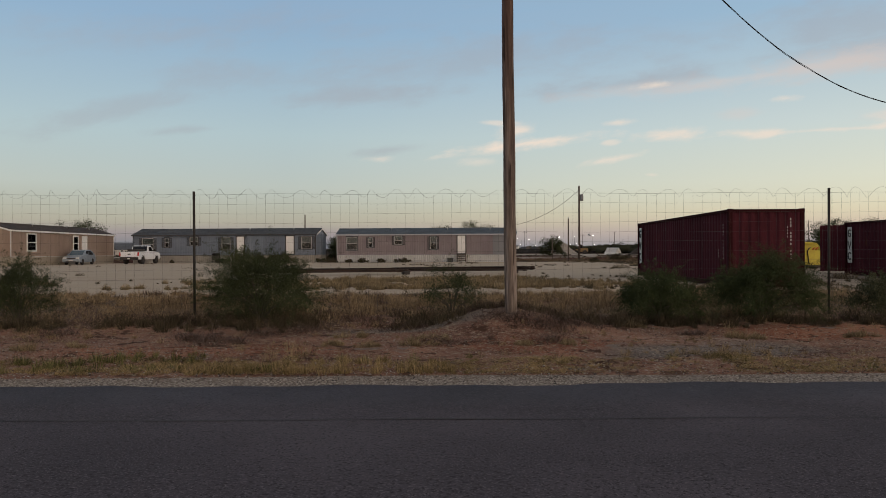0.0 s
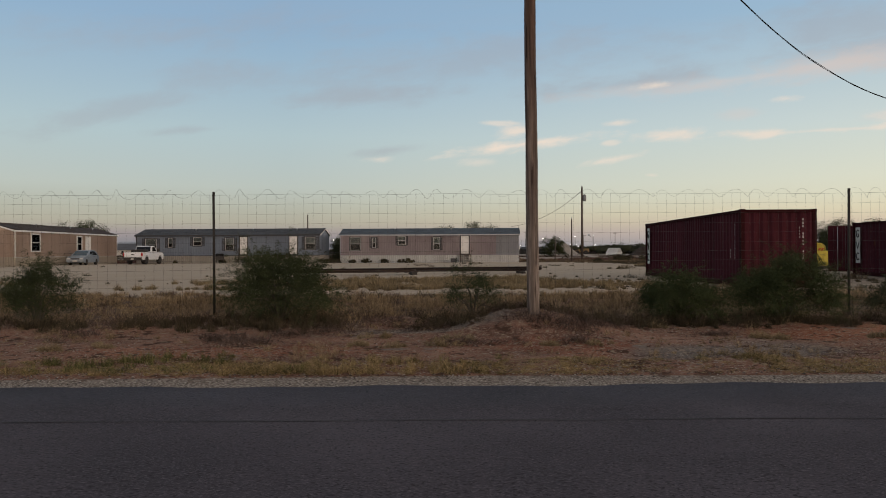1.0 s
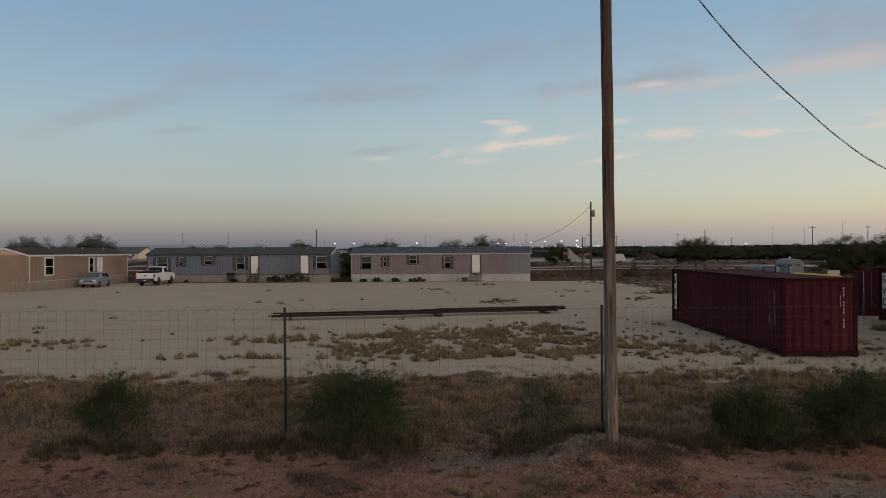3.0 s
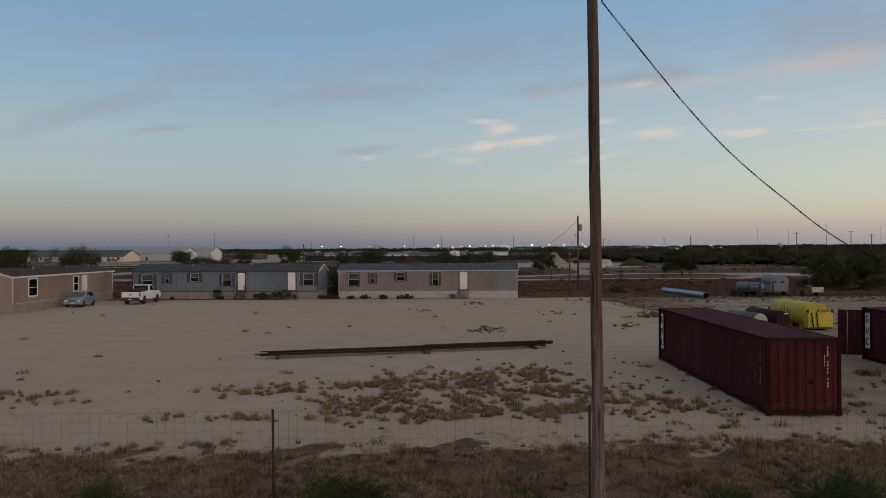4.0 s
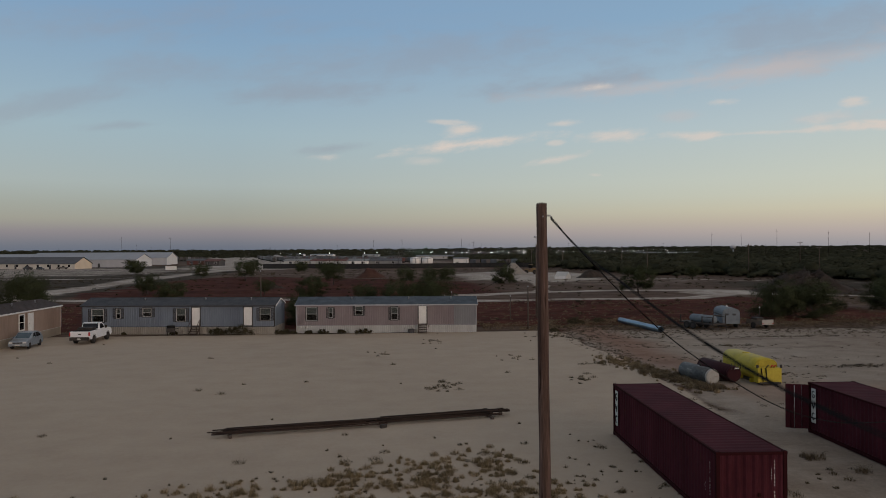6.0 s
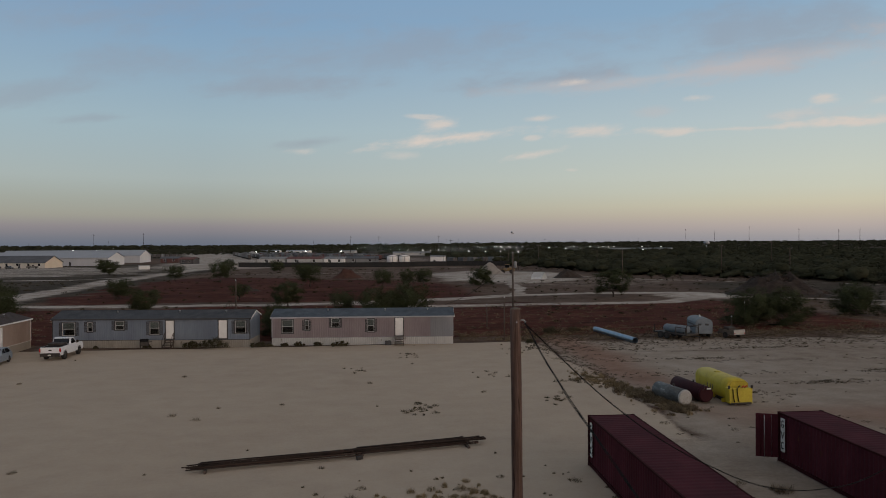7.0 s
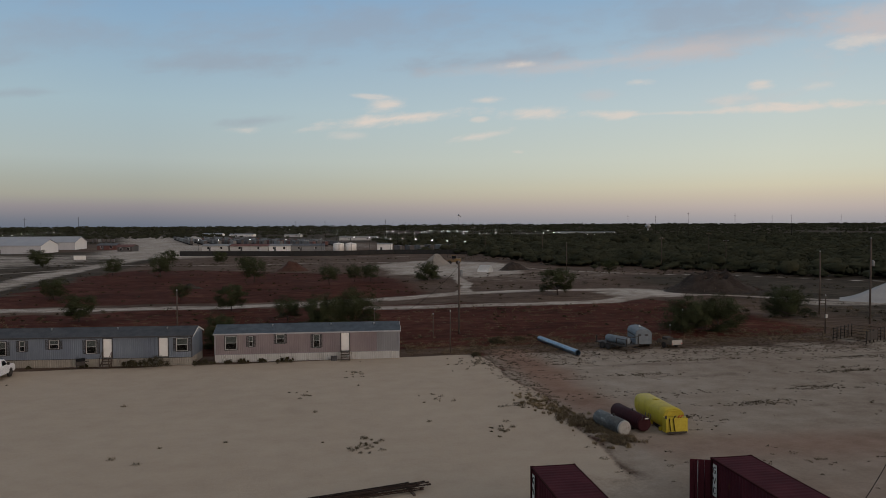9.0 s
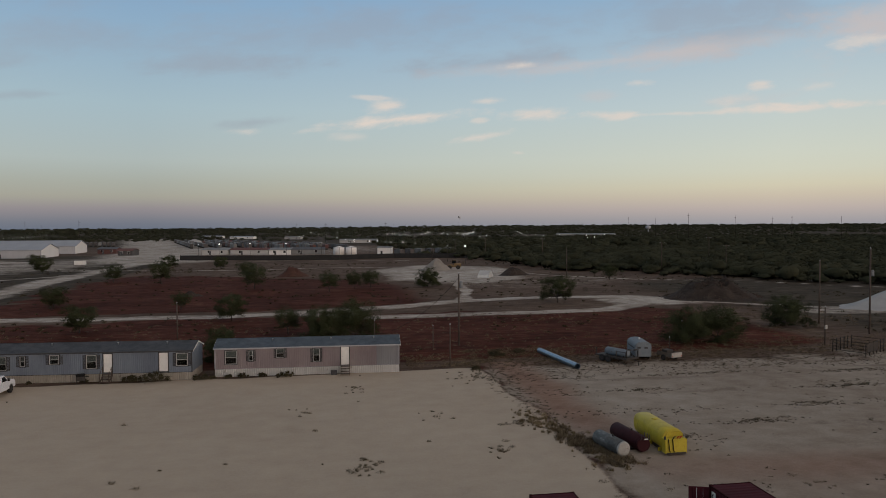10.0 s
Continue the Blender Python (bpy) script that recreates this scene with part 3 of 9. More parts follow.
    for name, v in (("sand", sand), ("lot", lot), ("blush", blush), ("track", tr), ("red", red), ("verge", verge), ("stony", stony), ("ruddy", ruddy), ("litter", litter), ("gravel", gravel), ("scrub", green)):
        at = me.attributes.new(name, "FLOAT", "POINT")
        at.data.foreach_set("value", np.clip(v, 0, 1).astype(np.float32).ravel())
    ob = new("ground", me)
    tagged(ob, "dry caliche yard, red dirt verge and scrub land with pale dirt tracks", "ground", kind="structure")
    m = bpy.data.materials.new("earth")
    m.use_nodes = True
    n, l = m.node_tree.nodes, m.node_tree.links
    n.clear()
    out, b = n.new("ShaderNodeOutputMaterial"), n.new("ShaderNodeBsdfPrincipled")
    l.new(b.outputs[0], out.inputs[0])
    pos = n.new("ShaderNodeNewGeometry").outputs["Position"]

    def tex(scale, detail, rough, sx=1.0):
        mp = n.new("ShaderNodeMapping")
        mp.inputs["Scale"].default_value = (sx, 1, 1)
        l.new(pos, mp.inputs[0])
        t = n.new("ShaderNodeTexNoise")
        t.inputs["Scale"].default_value, t.inputs["Detail"].default_value, t.inputs["Roughness"].default_value = scale, detail, rough
        l.new(mp.outputs[0], t.inputs["Vector"])
        return t.outputs["Fac"]

    def mth(op, a, c):
        t = n.new("ShaderNodeMath")
        t.operation = op
        for k, v in enumerate((a, c)):
            if isinstance(v, (int, float)):
                t.inputs[k].default_value = v
            else:
                l.new(v, t.inputs[k])
        return t.outputs[0]
    big, mid, fine, grit = tex(0.05, 5, 0.6), tex(0.5, 6, 0.62, 0.8), tex(4.0, 6, 0.7), tex(38, 4, 0.7)
    patch = tex(0.13, 6, 0.68, 0.6)
    mixed = mth("ADD", mth("ADD", mth("MULTIPLY", big, 0.3), mth("MULTIPLY", mid, 0.35)), mth("ADD", mth("MULTIPLY", fine, 0.2), mth("MULTIPLY", grit, 0.15)))

    streaks = tex(0.9, 6, 0.66, 0.10)
    lined = mth("ADD", mixed, mth("MULTIPLY", mth("SUBTRACT", mth("ADD", mth("MULTIPLY", streaks, 0.65), mth("MULTIPLY", patch, 0.35)), 0.5), 0.62))

    def ramp(stops, src=None):
        return ramp_of(n, l, src or mixed, stops)

    def over(col, name, other, lo, hi, amount=0.5):
        at = n.new("ShaderNodeAttribute")
        at.attribute_name = name
        v = mth("ADD", at.outputs["Fac"], mth("MULTIPLY", mth("SUBTRACT", mth("ADD", mth("ADD", mth("MULTIPLY", patch, 0.4), mth("MULTIPLY", mid, 0.3)), mth("MULTIPLY", fine, 0.3)), 0.5), amount))
        mr = n.new("ShaderNodeMapRange")
        mr.interpolation_type = "SMOOTHSTEP"
        mr.inputs[1].default_value, mr.inputs[2].default_value = lo, hi
        l.new(v, mr.inputs[0])
        x = n.new("ShaderNodeMix")
        x.data_type = "RGBA"
        l.new(mr.outputs[0], x.inputs[0])
        l.new(col, x.inputs[6])
        l.new(other, x.inputs[7])
        return x.outputs[2]
    col = ramp([(0.36, (0.058, 0.038, 0.028)), (0.5, (0.108, 0.074, 0.056)), (0.64, (0.18, 0.134, 0.102))], lined)
    col = over(col, "scrub", ramp([(0.36, (0.030, 0.024, 0.017)), (0.5, (0.058, 0.046, 0.034)), (0.64, (0.11, 0.088, 0.066))], lined), 0.3, 0.7, 0.7)
    col = over(col, "red", ramp([(0.36, (0.030, 0.0085, 0.0058)), (0.47, (0.058, 0.0180, 0.0115)), (0.55, (0.090, 0.030, 0.019)), (0.66, (0.15, 0.068, 0.045))], lined), 0.25, 0.55, 0.7)
    col = over(col, "verge", ramp([(0.36, (0.059, 0.032, 0.025)), (0.44, (0.148, 0.077, 0.056)), (0.52, (0.256, 0.136, 0.097)), (0.61, (0.385, 0.256, 0.20))]), 0.3, 0.6, 0.9)
    col = over(col, "ruddy", ramp([(0.36, (0.078, 0.033, 0.021)), (0.44, (0.192, 0.079, 0.050)), (0.52, (0.292, 0.128, 0.080)), (0.61, (0.39, 0.215, 0.145))]), 0.22, 0.65, 1.0)
    col = over(col, "stony", ramp([(0.36, (0.062, 0.047, 0.041)), (0.46, (0.12, 0.098, 0.088)), (0.54, (0.185, 0.158, 0.145)), (0.64, (0.32, 0.285, 0.262))]), 0.3, 0.8, 1.1)
    col = over(col, "litter", ramp([(0.36, (0.040, 0.028, 0.021)), (0.46, (0.088, 0.061, 0.046)), (0.56, (0.155, 0.108, 0.079)), (0.66, (0.25, 0.19, 0.14))]), 0.3, 0.7, 1.0)
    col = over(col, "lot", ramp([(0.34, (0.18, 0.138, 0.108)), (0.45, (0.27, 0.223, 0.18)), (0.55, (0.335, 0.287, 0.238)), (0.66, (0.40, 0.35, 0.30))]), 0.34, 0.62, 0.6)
    col = over(col, "sand", ramp([(0.34, (0.375, 0.303, 0.234)), (0.46, (0.433, 0.357, 0.280)), (0.54, (0.460, 0.384, 0.303)), (0.66, (0.495, 0.42, 0.337))]), 0.40, 0.62, 0.7)
    col = over(col, "blush", ramp([(0.34, (0.13, 0.065, 0.045)), (0.46, (0.21, 0.122, 0.088)), (0.56, (0.28, 0.185, 0.142)), (0.66, (0.34, 0.26, 0.21))]), 0.35, 1.15, 0.9)
    col = over(col, "track", ramp([(0.36, (0.19, 0.155, 0.125)), (0.48, (0.34, 0.295, 0.255)), (0.60, (0.54, 0.49, 0.435))], lined), 0.34, 0.80, 1.1)
    stones = ramp_of(n, l, grit, [(0.36, (0.09, 0.075, 0.066)), (0.5, (0.215, 0.185, 0.162)), (0.62, (0.43, 0.385, 0.34))])
    col = over(col, "gravel", stones, 0.40, 0.55, 0.5)
    # pale chips and dark clods on the verge
    for nm, c, th, sc in (("verge", (0.34, 0.25, 0.19), 0.58, 26), ("verge", (0.05, 0.024, 0.016), 0.60, 14), ("verge", (0.42, 0.37, 0.32), 0.60, 60), ("verge", (0.20, 0.165, 0.145), 0.64, 1.1), ("verge", (0.075, 0.042, 0.030), 0.58, 3.2), ("verge", (0.30, 0.24, 0.18), 0.60, 9)):
        at = n.new("ShaderNodeAttribute")
        at.attribute_name = nm
        mr = n.new("ShaderNodeMapRange")
        mr.inputs[1].default_value, mr.inputs[2].default_value = th, th + 0.05
        l.new(tex(sc, 3, 0.6), mr.inputs[0])
        x = n.new("ShaderNodeMix")
        x.data_type = "RGBA"
        l.new(mth("MULTIPLY", mr.outputs[0], at.outputs["Fac"]), x.inputs[0])
        l.new(col, x.inputs[6])
        x.inputs[7].default_value = (*c, 1)
        col = x.outputs[2]
    l.new(col, b.inputs["Base Color"])
    b.inputs["Roughness"].default_value = 0.9
    b.inputs["Specular IOR Level"].default_value = 0.04
    bp = n.new("ShaderNodeBump")
    bp.inputs["Strength"].default_value, bp.inputs["Distance"].default_value = 0.8, 0.05
    l.new(mth("ADD", fine, mth("MULTIPLY", grit, 0.5)), bp.inputs["Height"])
    l.new(bp.outputs[0], b.inputs["Normal"])
    me.materials.append(m)


build_ground()

# asphalt road with a sealed joint
bm = bmesh.new()
edge = [(x, 7.735 + 0.035 * math.sin(x * 1.9) + 0.03 * math.sin(x * 4.7 + 1) + 0.02 * noise.noise((x * 3, 0, 0)) + (0.10 if x > 1.2 else 0.10 * max(0, (x + 0.2) / 1.4))) for x in np.arange(-60, 60.1, 0.2)]
rows = []
for frac, z in ((None, -0.30), (0.0, -0.235), (0.3, -0.215), (1.0, -0.20), (2.0, -0.235), (None, -0.40)):
    row = []
    for x, y in edge:
        yy = y if frac in (None, 0.0) else (y - 3.9 * frac if frac < 1.5 else -0.1)
        if frac is None:
            yy = y + 0.03 if z > -0.35 else -0.2
        row.append(bm.verts.new((x, yy, z)))
    rows.append(row)
for a, b in zip(rows, rows[1:]):
    for k in range(len(a) - 1):
        bm.faces.new((a[k], b[k], b[k + 1], a[k + 1])).smooth = True
road = tagged(part("road", bm, M["asphalt"]), "dark grey worn asphalt road with a tarred joint", "road", kind="structure")
bm = bmesh.new()
row = [(bm.verts.new((x, 6.058 + 0.012 * math.sin(x * 2.3), -0.2065)), bm.verts.new((x, 6.076 + 0.012 * math.sin(x * 2.3) + 0.005 * math.sin(x * 3.1), -0.2065))) for x in np.arange(-60, 60.1, 0.25)]
for a, b in zip(row, row[1:]):
    bm.faces.new((a[0], b[0], b[1], a[1]))
part("joint_seal", bm, M["seam"], road)

# ---- utility pole and its cables ----
def build_pole():
    t = thing("utility_pole", -0.355, 12.35, 0.0, 0, "weathered brown wooden utility pole by the roadside fence", "pole")
    bm = bmesh.new()
    pts = [(0.004 * math.sin(i) - 0.08 * i / 24, 0.004 * math.cos(2 * i), -0.3 + 10.5 * i / 24) for i in range(25)]
    tube(bm, pts, [0.112 - 0.02 * i / 24 + 0.002 * math.sin(i * 2.1) for i in range(25)], 18)
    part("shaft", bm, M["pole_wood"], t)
    part("top_cap", lathe(bmesh.new(), [(0.093, 10.195), (0.09, 10.215), (0.05, 10.225)], (-0.08, 0.0, 0.0), 18), M["wood"], t)
    part("bolt", tubed([(-0.08, -0.13, 9.98), (-0.08, 0.14, 9.98)], 0.012), M["steel"], t)
    part("cable_hook", tubed([(0.0, 0.0, 10.0), (0.07, 0.01, 10.0), (0.105, 0.02, 9.97), (0.09, 0.02, 9.94)], 0.014), M["steel"], t)


build_pole()


def cable(name, a, e, sag, u_end, label):
    """A bundle of three twisted strands hung from a towards e and on."""
    a, e = Vector(a), Vector(e)
    t = thing(name, *a, 0, label, "cable", "service cables")
    n = 150
    mid = [(e - a) * u - Vector((0, 0, 4 * sag * u * (1 - u))) for u in (u_end * i / n for i in range(n + 1))]
    side = (e - a).cross(Vector((0, 0, 1))).normalized()
    mid = [p + (side * noise.noise((i * 0.07, sag, 3.0)) + Vector((0, 0, noise.noise((i * 0.06, sag, 9.0))))) * 0.07 * min(1, i / 12) for i, p in enumerate(mid)]
    for k in range(3):
        pts = []
        for i, p in enumerate(mid):
            ang = i * 0.21 + k * 2.1
            r = 0.009 * (1 + 1.5 * max(0, noise.noise((i * 0.09, k * 3.0, len(name)))))
            pts.append(p + side * r * math.cos(ang) + Vector((0, 0, r * math.sin(ang))))
        part("strand", tubed(pts, 0.0055, 5), M["black_cable"], t)


cable("service_cable", (-0.26, 12.38, 9.97), (-0.30, -4.2, 8.49), 0.95, 1.5, "black twisted service cable sagging from the pole over the road")
cable("service_cable", (-0.26, 12.40, 9.95), (12.54, 18.96, 5.02), 1.83, 1.55, "black twisted service cable drooping from the pole along the fence")


# ---- roadside fence ----
FENCE_Y, FENCE_STEP, FENCE_X0 = 13.9, 6.255, -0.16


def build_fence():
    f = thing("wire_fence", FENCE_X0, FENCE_Y, 0, 0, "tall woven wire fence on dark posts with coiled wire", "fence")
    span = range(-5, 6)
    for i in span:
        x = FENCE_X0 + i * FENCE_STEP
        gz = float(ground_z(x, FENCE_Y))
        bm = bmesh.new()
        lean = 0.02 * math.sin(i * 2.3)
        tube(bm, [(i * FENCE_STEP, 0, gz - 0.3), (i * FENCE_STEP + lean, 0, 2.44 + 0.02 * math.sin(i))], 0.026, 8)
        part("post", bm, M["post"], f)
    rows = [0.0, 0.15, 0.30, 0.46, 0.62, 0.80, 0.98, 1.16, 1.35, 1.54, 1.73, 1.92, 2.11, 2.37]
    rows[-1] = 2.30
    for i in list(span)[:-1]:
        bm = bmesh.new()
        x0 = i * FENCE_STEP
        for h in rows:
            pts = [(x0 + FENCE_STEP * k / 8, 0.035, h + 0.07 + 0.012 * math.sin(k * 1.7 + i + h * 5)) for k in range(9)]
            tube(bm, pts, 0.0022 if h > 2.2 else 0.0015, 3, False)
        nv = 34
        for k in range(nv):
            x = x0 + FENCE_STEP * (k + 0.5) / nv
            tube(bm, [(x, 0.035, -0.05), (x + 0.008 * math.sin(k * 3 + i), 0.035, 1.2), (x + 0.01 * math.sin(k * 1.3), 0.035, 2.37)], 0.0015, 3, False)
        part("wire_mesh", bm, M["wire"], f)
        bm = bmesh.new()
        pts = []
        for k in range(121):
            u = k / 120
            wob = noise.noise((x0 + u * 4, 3.3, 0))
            ang = u * 2 * math.pi * 13 + 2.0 * wob
            r = 0.085 + 0.04 * wob + (0.02 if i > 0 else 0)
            pts.append((x0 + FENCE_STEP * u + 0.05 * math.sin(ang * 0.5), 0.07 * math.cos(ang), 2.37 + r * math.sin(ang) * (1.0 if math.sin(ang) > 0 else 0.9)))
        tube(bm, pts, 0.0020, 3, False)
        part("coil", bm, M["wire"], f, "loose coiled barbed wire")


build_fence()


# ---- shipping containers ----
def marks(parent, rows, x, y, z, face):
    """Plain short bars for small lettering: rows of (along, up, wide, high)."""
    for a, u, w, h in rows:
        if face == "end":
            part("marking", boxed(x + a, x + a + w, y - 0.006, y, z + u, z + u + h), M["white_mark"], parent)
        else:
            part("marking", boxed(x - 0.006, x, y + a, y + a + w, z + u, z + u + h), M["white_mark"], parent)


def emblem(parent, y0, z0):
    """White upright panel with three plain dark shapes."""
    x = -0.012
    part("panel", boxed(x - 0.004, x, y0, y0 + 0.38, z0, z0 + 1.72), M["white_mark"], parent, "white painted panel")
    cy = y0 + 0.19
    for k, (zc, gap) in enumerate(((z0 + 1.42, 0.9), (z0 + 0.86, 0), (z0 + 0.32, 0.9))):
        bm = bmesh.new()
        if gap:
            pts = [(x - 0.008, cy + 0.11 * math.cos(a), zc + 0.17 * math.sin(a)) for a in np.linspace(-2.4, 2.4, 15)]
        else:
            pts = [(x - 0.008, cy + 0.13, zc + 0.17), (x - 0.008, cy, zc - 0.17), (x - 0.008, cy - 0.13, zc + 0.17)]
        if k == 0:
            pts = [(x - 0.008, cy, zc - 0.02), (x - 0.008, cy - 0.09, zc - 0.02)] + pts
        tube(bm, pts, 0.028, 5)
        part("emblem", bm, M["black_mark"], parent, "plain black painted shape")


def build_container(x, y, turn, label, open_door):
    """Near left corner at the origin, long side along +y."""
    W, L, H = 2.438, 12.19, 2.59
    t = thing("shipping_container", x, y, 0.0, turn, label, "container", "maroon shipping containers")
    post, rail = 0.13, 0.12
    for cx in (0, W - post):
        for cy in (0, L - post):
            part("corner_post", boxed(cx, cx + post, cy, cy + post, 0.16, H - 0.12, 0.008), M["rust_red"], t)
            for z0 in (0.0, H - 0.12):
                part("corner_casting", boxed(cx - 0.006, cx + post + 0.03 if cx == 0 else cx + post + 0.006, cy - 0.006, cy + 0.17 if cy == 0 else cy + post + 0.006, z0, z0 + 0.118 + (0.04 if z0 == 0 else 0), 0.012), M["rust_red"], t)
    for cx in (0.0, W - 0.1):
        part("bottom_rail", boxed(cx + 0.01, cx + 0.09, post, L - post, 0.05, 0.2), M["rust_red"], t)
        part("top_rail", boxed(cx + 0.01, cx + 0.09, post, L - post, H - 0.10, H - 0.02), M["rust_red"], t)
    for cy in (0.0, L - 0.1):
        part("end_rail", boxed(post, W - post, cy + 0.01, cy + 0.09, 0.05, 0.2), M["rust_red"], t)
        part("end_rail", boxed(post, W - post, cy + 0.01, cy + 0.09, H - 0.12, H - 0.02), M["rust_red"], t)
    z0, z1 = 0.2, H - 0.1
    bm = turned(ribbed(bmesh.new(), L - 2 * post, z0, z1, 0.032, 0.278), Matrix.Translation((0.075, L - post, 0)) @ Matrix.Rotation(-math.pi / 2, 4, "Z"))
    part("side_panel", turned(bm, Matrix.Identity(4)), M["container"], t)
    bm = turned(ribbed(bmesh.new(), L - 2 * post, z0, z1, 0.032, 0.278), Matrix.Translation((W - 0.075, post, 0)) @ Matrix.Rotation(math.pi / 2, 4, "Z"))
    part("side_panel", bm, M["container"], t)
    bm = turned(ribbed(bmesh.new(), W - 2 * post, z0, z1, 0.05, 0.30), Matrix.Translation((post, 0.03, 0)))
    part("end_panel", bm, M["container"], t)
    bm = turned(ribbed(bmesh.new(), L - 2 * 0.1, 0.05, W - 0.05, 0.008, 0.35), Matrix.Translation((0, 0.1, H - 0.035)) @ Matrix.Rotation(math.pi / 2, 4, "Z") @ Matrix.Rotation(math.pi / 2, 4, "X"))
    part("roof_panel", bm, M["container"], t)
    part("floor", boxed(0.1, W - 0.1, 0.1, L - 0.1, 0.12, 0.18), M["wood"], t)
    # doors at the far end
    for k, (hx, wide) in enumerate(((post, 1), (W - post, -1))):
        dw = W / 2 - post - 0.005
        bm = bmesh.new()
        box(bm, 0.0, dw * wide, 0.0, 0.05, 0.2, H - 0.14, 0.006) if wide > 0 else box(bm, -dw, 0.0, 0.0, 0.05, 0.2, H - 0.14, 0.006)
        for rx in (0.3, 0.78):
            tube(bm, [(rx * dw * wide, 0.075, 0.25), (rx * dw * wide, 0.075, H - 0.2)], 0.017, 6)
        d = part("door", bm, M["container"], t, "ribbed steel container door with locking bars")
        ang = 160 if (open_door and k == 0) else 0
        d.matrix_basis = pose(hx - (0.12 if ang else 0), L - 0.05 + (0.02 if ang else 0), 0, 0, 0, ang)
        if ang:
            for rx in (0.3, 0.62):
                part("lock_bar", tubed([(rx * dw, -0.03 + 0.10, 0.25), (rx * dw, 0.07, H - 0.2)], 0.02, 6), M["steel"], d)
    return t


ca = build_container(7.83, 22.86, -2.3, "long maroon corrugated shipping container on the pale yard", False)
emblem(ca, 11.35, 0.62)
marks(ca, [(0.55, 0.75 + 0.11 * k, 0.014, 0.07) for k in range(11) if k != 6] + [(0.95, 0.8 + 0.11 * k, 0.014, 0.06) for k in range(3)], 0.02, 0.0, 0.2, "side")
marks(ca, [(1.98, 0.85 + 0.115 * k, 0.030, 0.06 + 0.02 * (k % 3 == 0)) for k in range(12) if k not in (3, 8)] + [(1.88, 1.55 + 0.10 * k, 0.016, 0.05) for k in range(4)], 0.0, 0.012, 0.1, "end")
part("latch", boxed(1.42, 1.52, -0.03, 0.02, 1.05, 1.2, 0.01), M["rust_red"], ca)
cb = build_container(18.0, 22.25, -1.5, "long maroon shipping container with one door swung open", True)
emblem(cb, 11.5, 0.62)

# ---- mobile homes ----
def gable_roof(t, L, D, z, rise, over, material, trim, barge):
    """Two shingled slopes with courses, eaves and barge boards; front at y = 0."""
    for s in (0, 1):
        bm = bmesh.new()
        n = 9
        half = D / 2 + over
        line = []
        for i in range(n):
            y0, y1 = -over + half * i / n, -over + half * (i + 1) / n
            za, zb = z - 0.05 + (rise + 0.05) * i / n, z - 0.05 + (rise + 0.05) * (i + 1) / n
            line += [(y0 - 0.02, za), (y0 - 0.02, za + 0.035), (y1, zb + 0.02)]
        line += [(half - over, z + rise - 0.06), (-over, z - 0.10)]
        va = [bm.verts.new((-over, *p)) for p in line]
        vb = [bm.verts.new((L + over, *p)) for p in line]
        for i in range(len(line)):
            j = (i + 1) % len(line)
            bm.faces.new((va[i], vb[i], vb[j], va[j]))
        if s:
            turned(bm, Matrix.Translation((L, D, 0)) @ Matrix.Rotation(math.pi, 4, "Z"))
        part("roof", bm, material, t)
    part("ridge_cap", tubed([(-over, D / 2, z + rise + 0.01), (L + over, D / 2, z + rise + 0.01)], 0.06, 6), material, t)
    for y in (-over - 0.03, D + over):
        part("eave_board", boxed(-over, L + over, y - 0.012, y + 0.02, z - 0.17, z - 0.02), trim, t)
    for x in (-over - 0.02, L + over):
        for s in (-1, 1):
            a = (x, D / 2, z + rise + 0.0)
            b = (x, D / 2 + s * (D / 2 + over), z - 0.05)
            bm = bmesh.new()
            vs = [bm.verts.new(p) for p in (a, b, (b[0], b[1], b[2] - 0.14), (a[0], a[1], a[2] - 0.14))]
            f = bm.faces.new(vs)
            r = bmesh.ops.extrude_face_region(bm, geom=[f])
            bmesh.ops.translate(bm, vec=(0.03, 0, 0), verts=[v for v in r["geom"] if isinstance(v, bmesh.types.BMVert)])
            part("barge_board", bm, barge, t)


def frame_of(bm, x0, x1, z0, z1, w, y0, y1):
    box(bm, x0, x1, y0, y1, z0, z0 + w)
    box(bm, x0, x1, y0, y1, z1 - w, z1)
    box(bm, x0, x0 + w, y0, y1, z0 + w, z1 - w)
    box(bm, x1 - w, x1, y0, y1, z0 + w, z1 - w)
    return bm


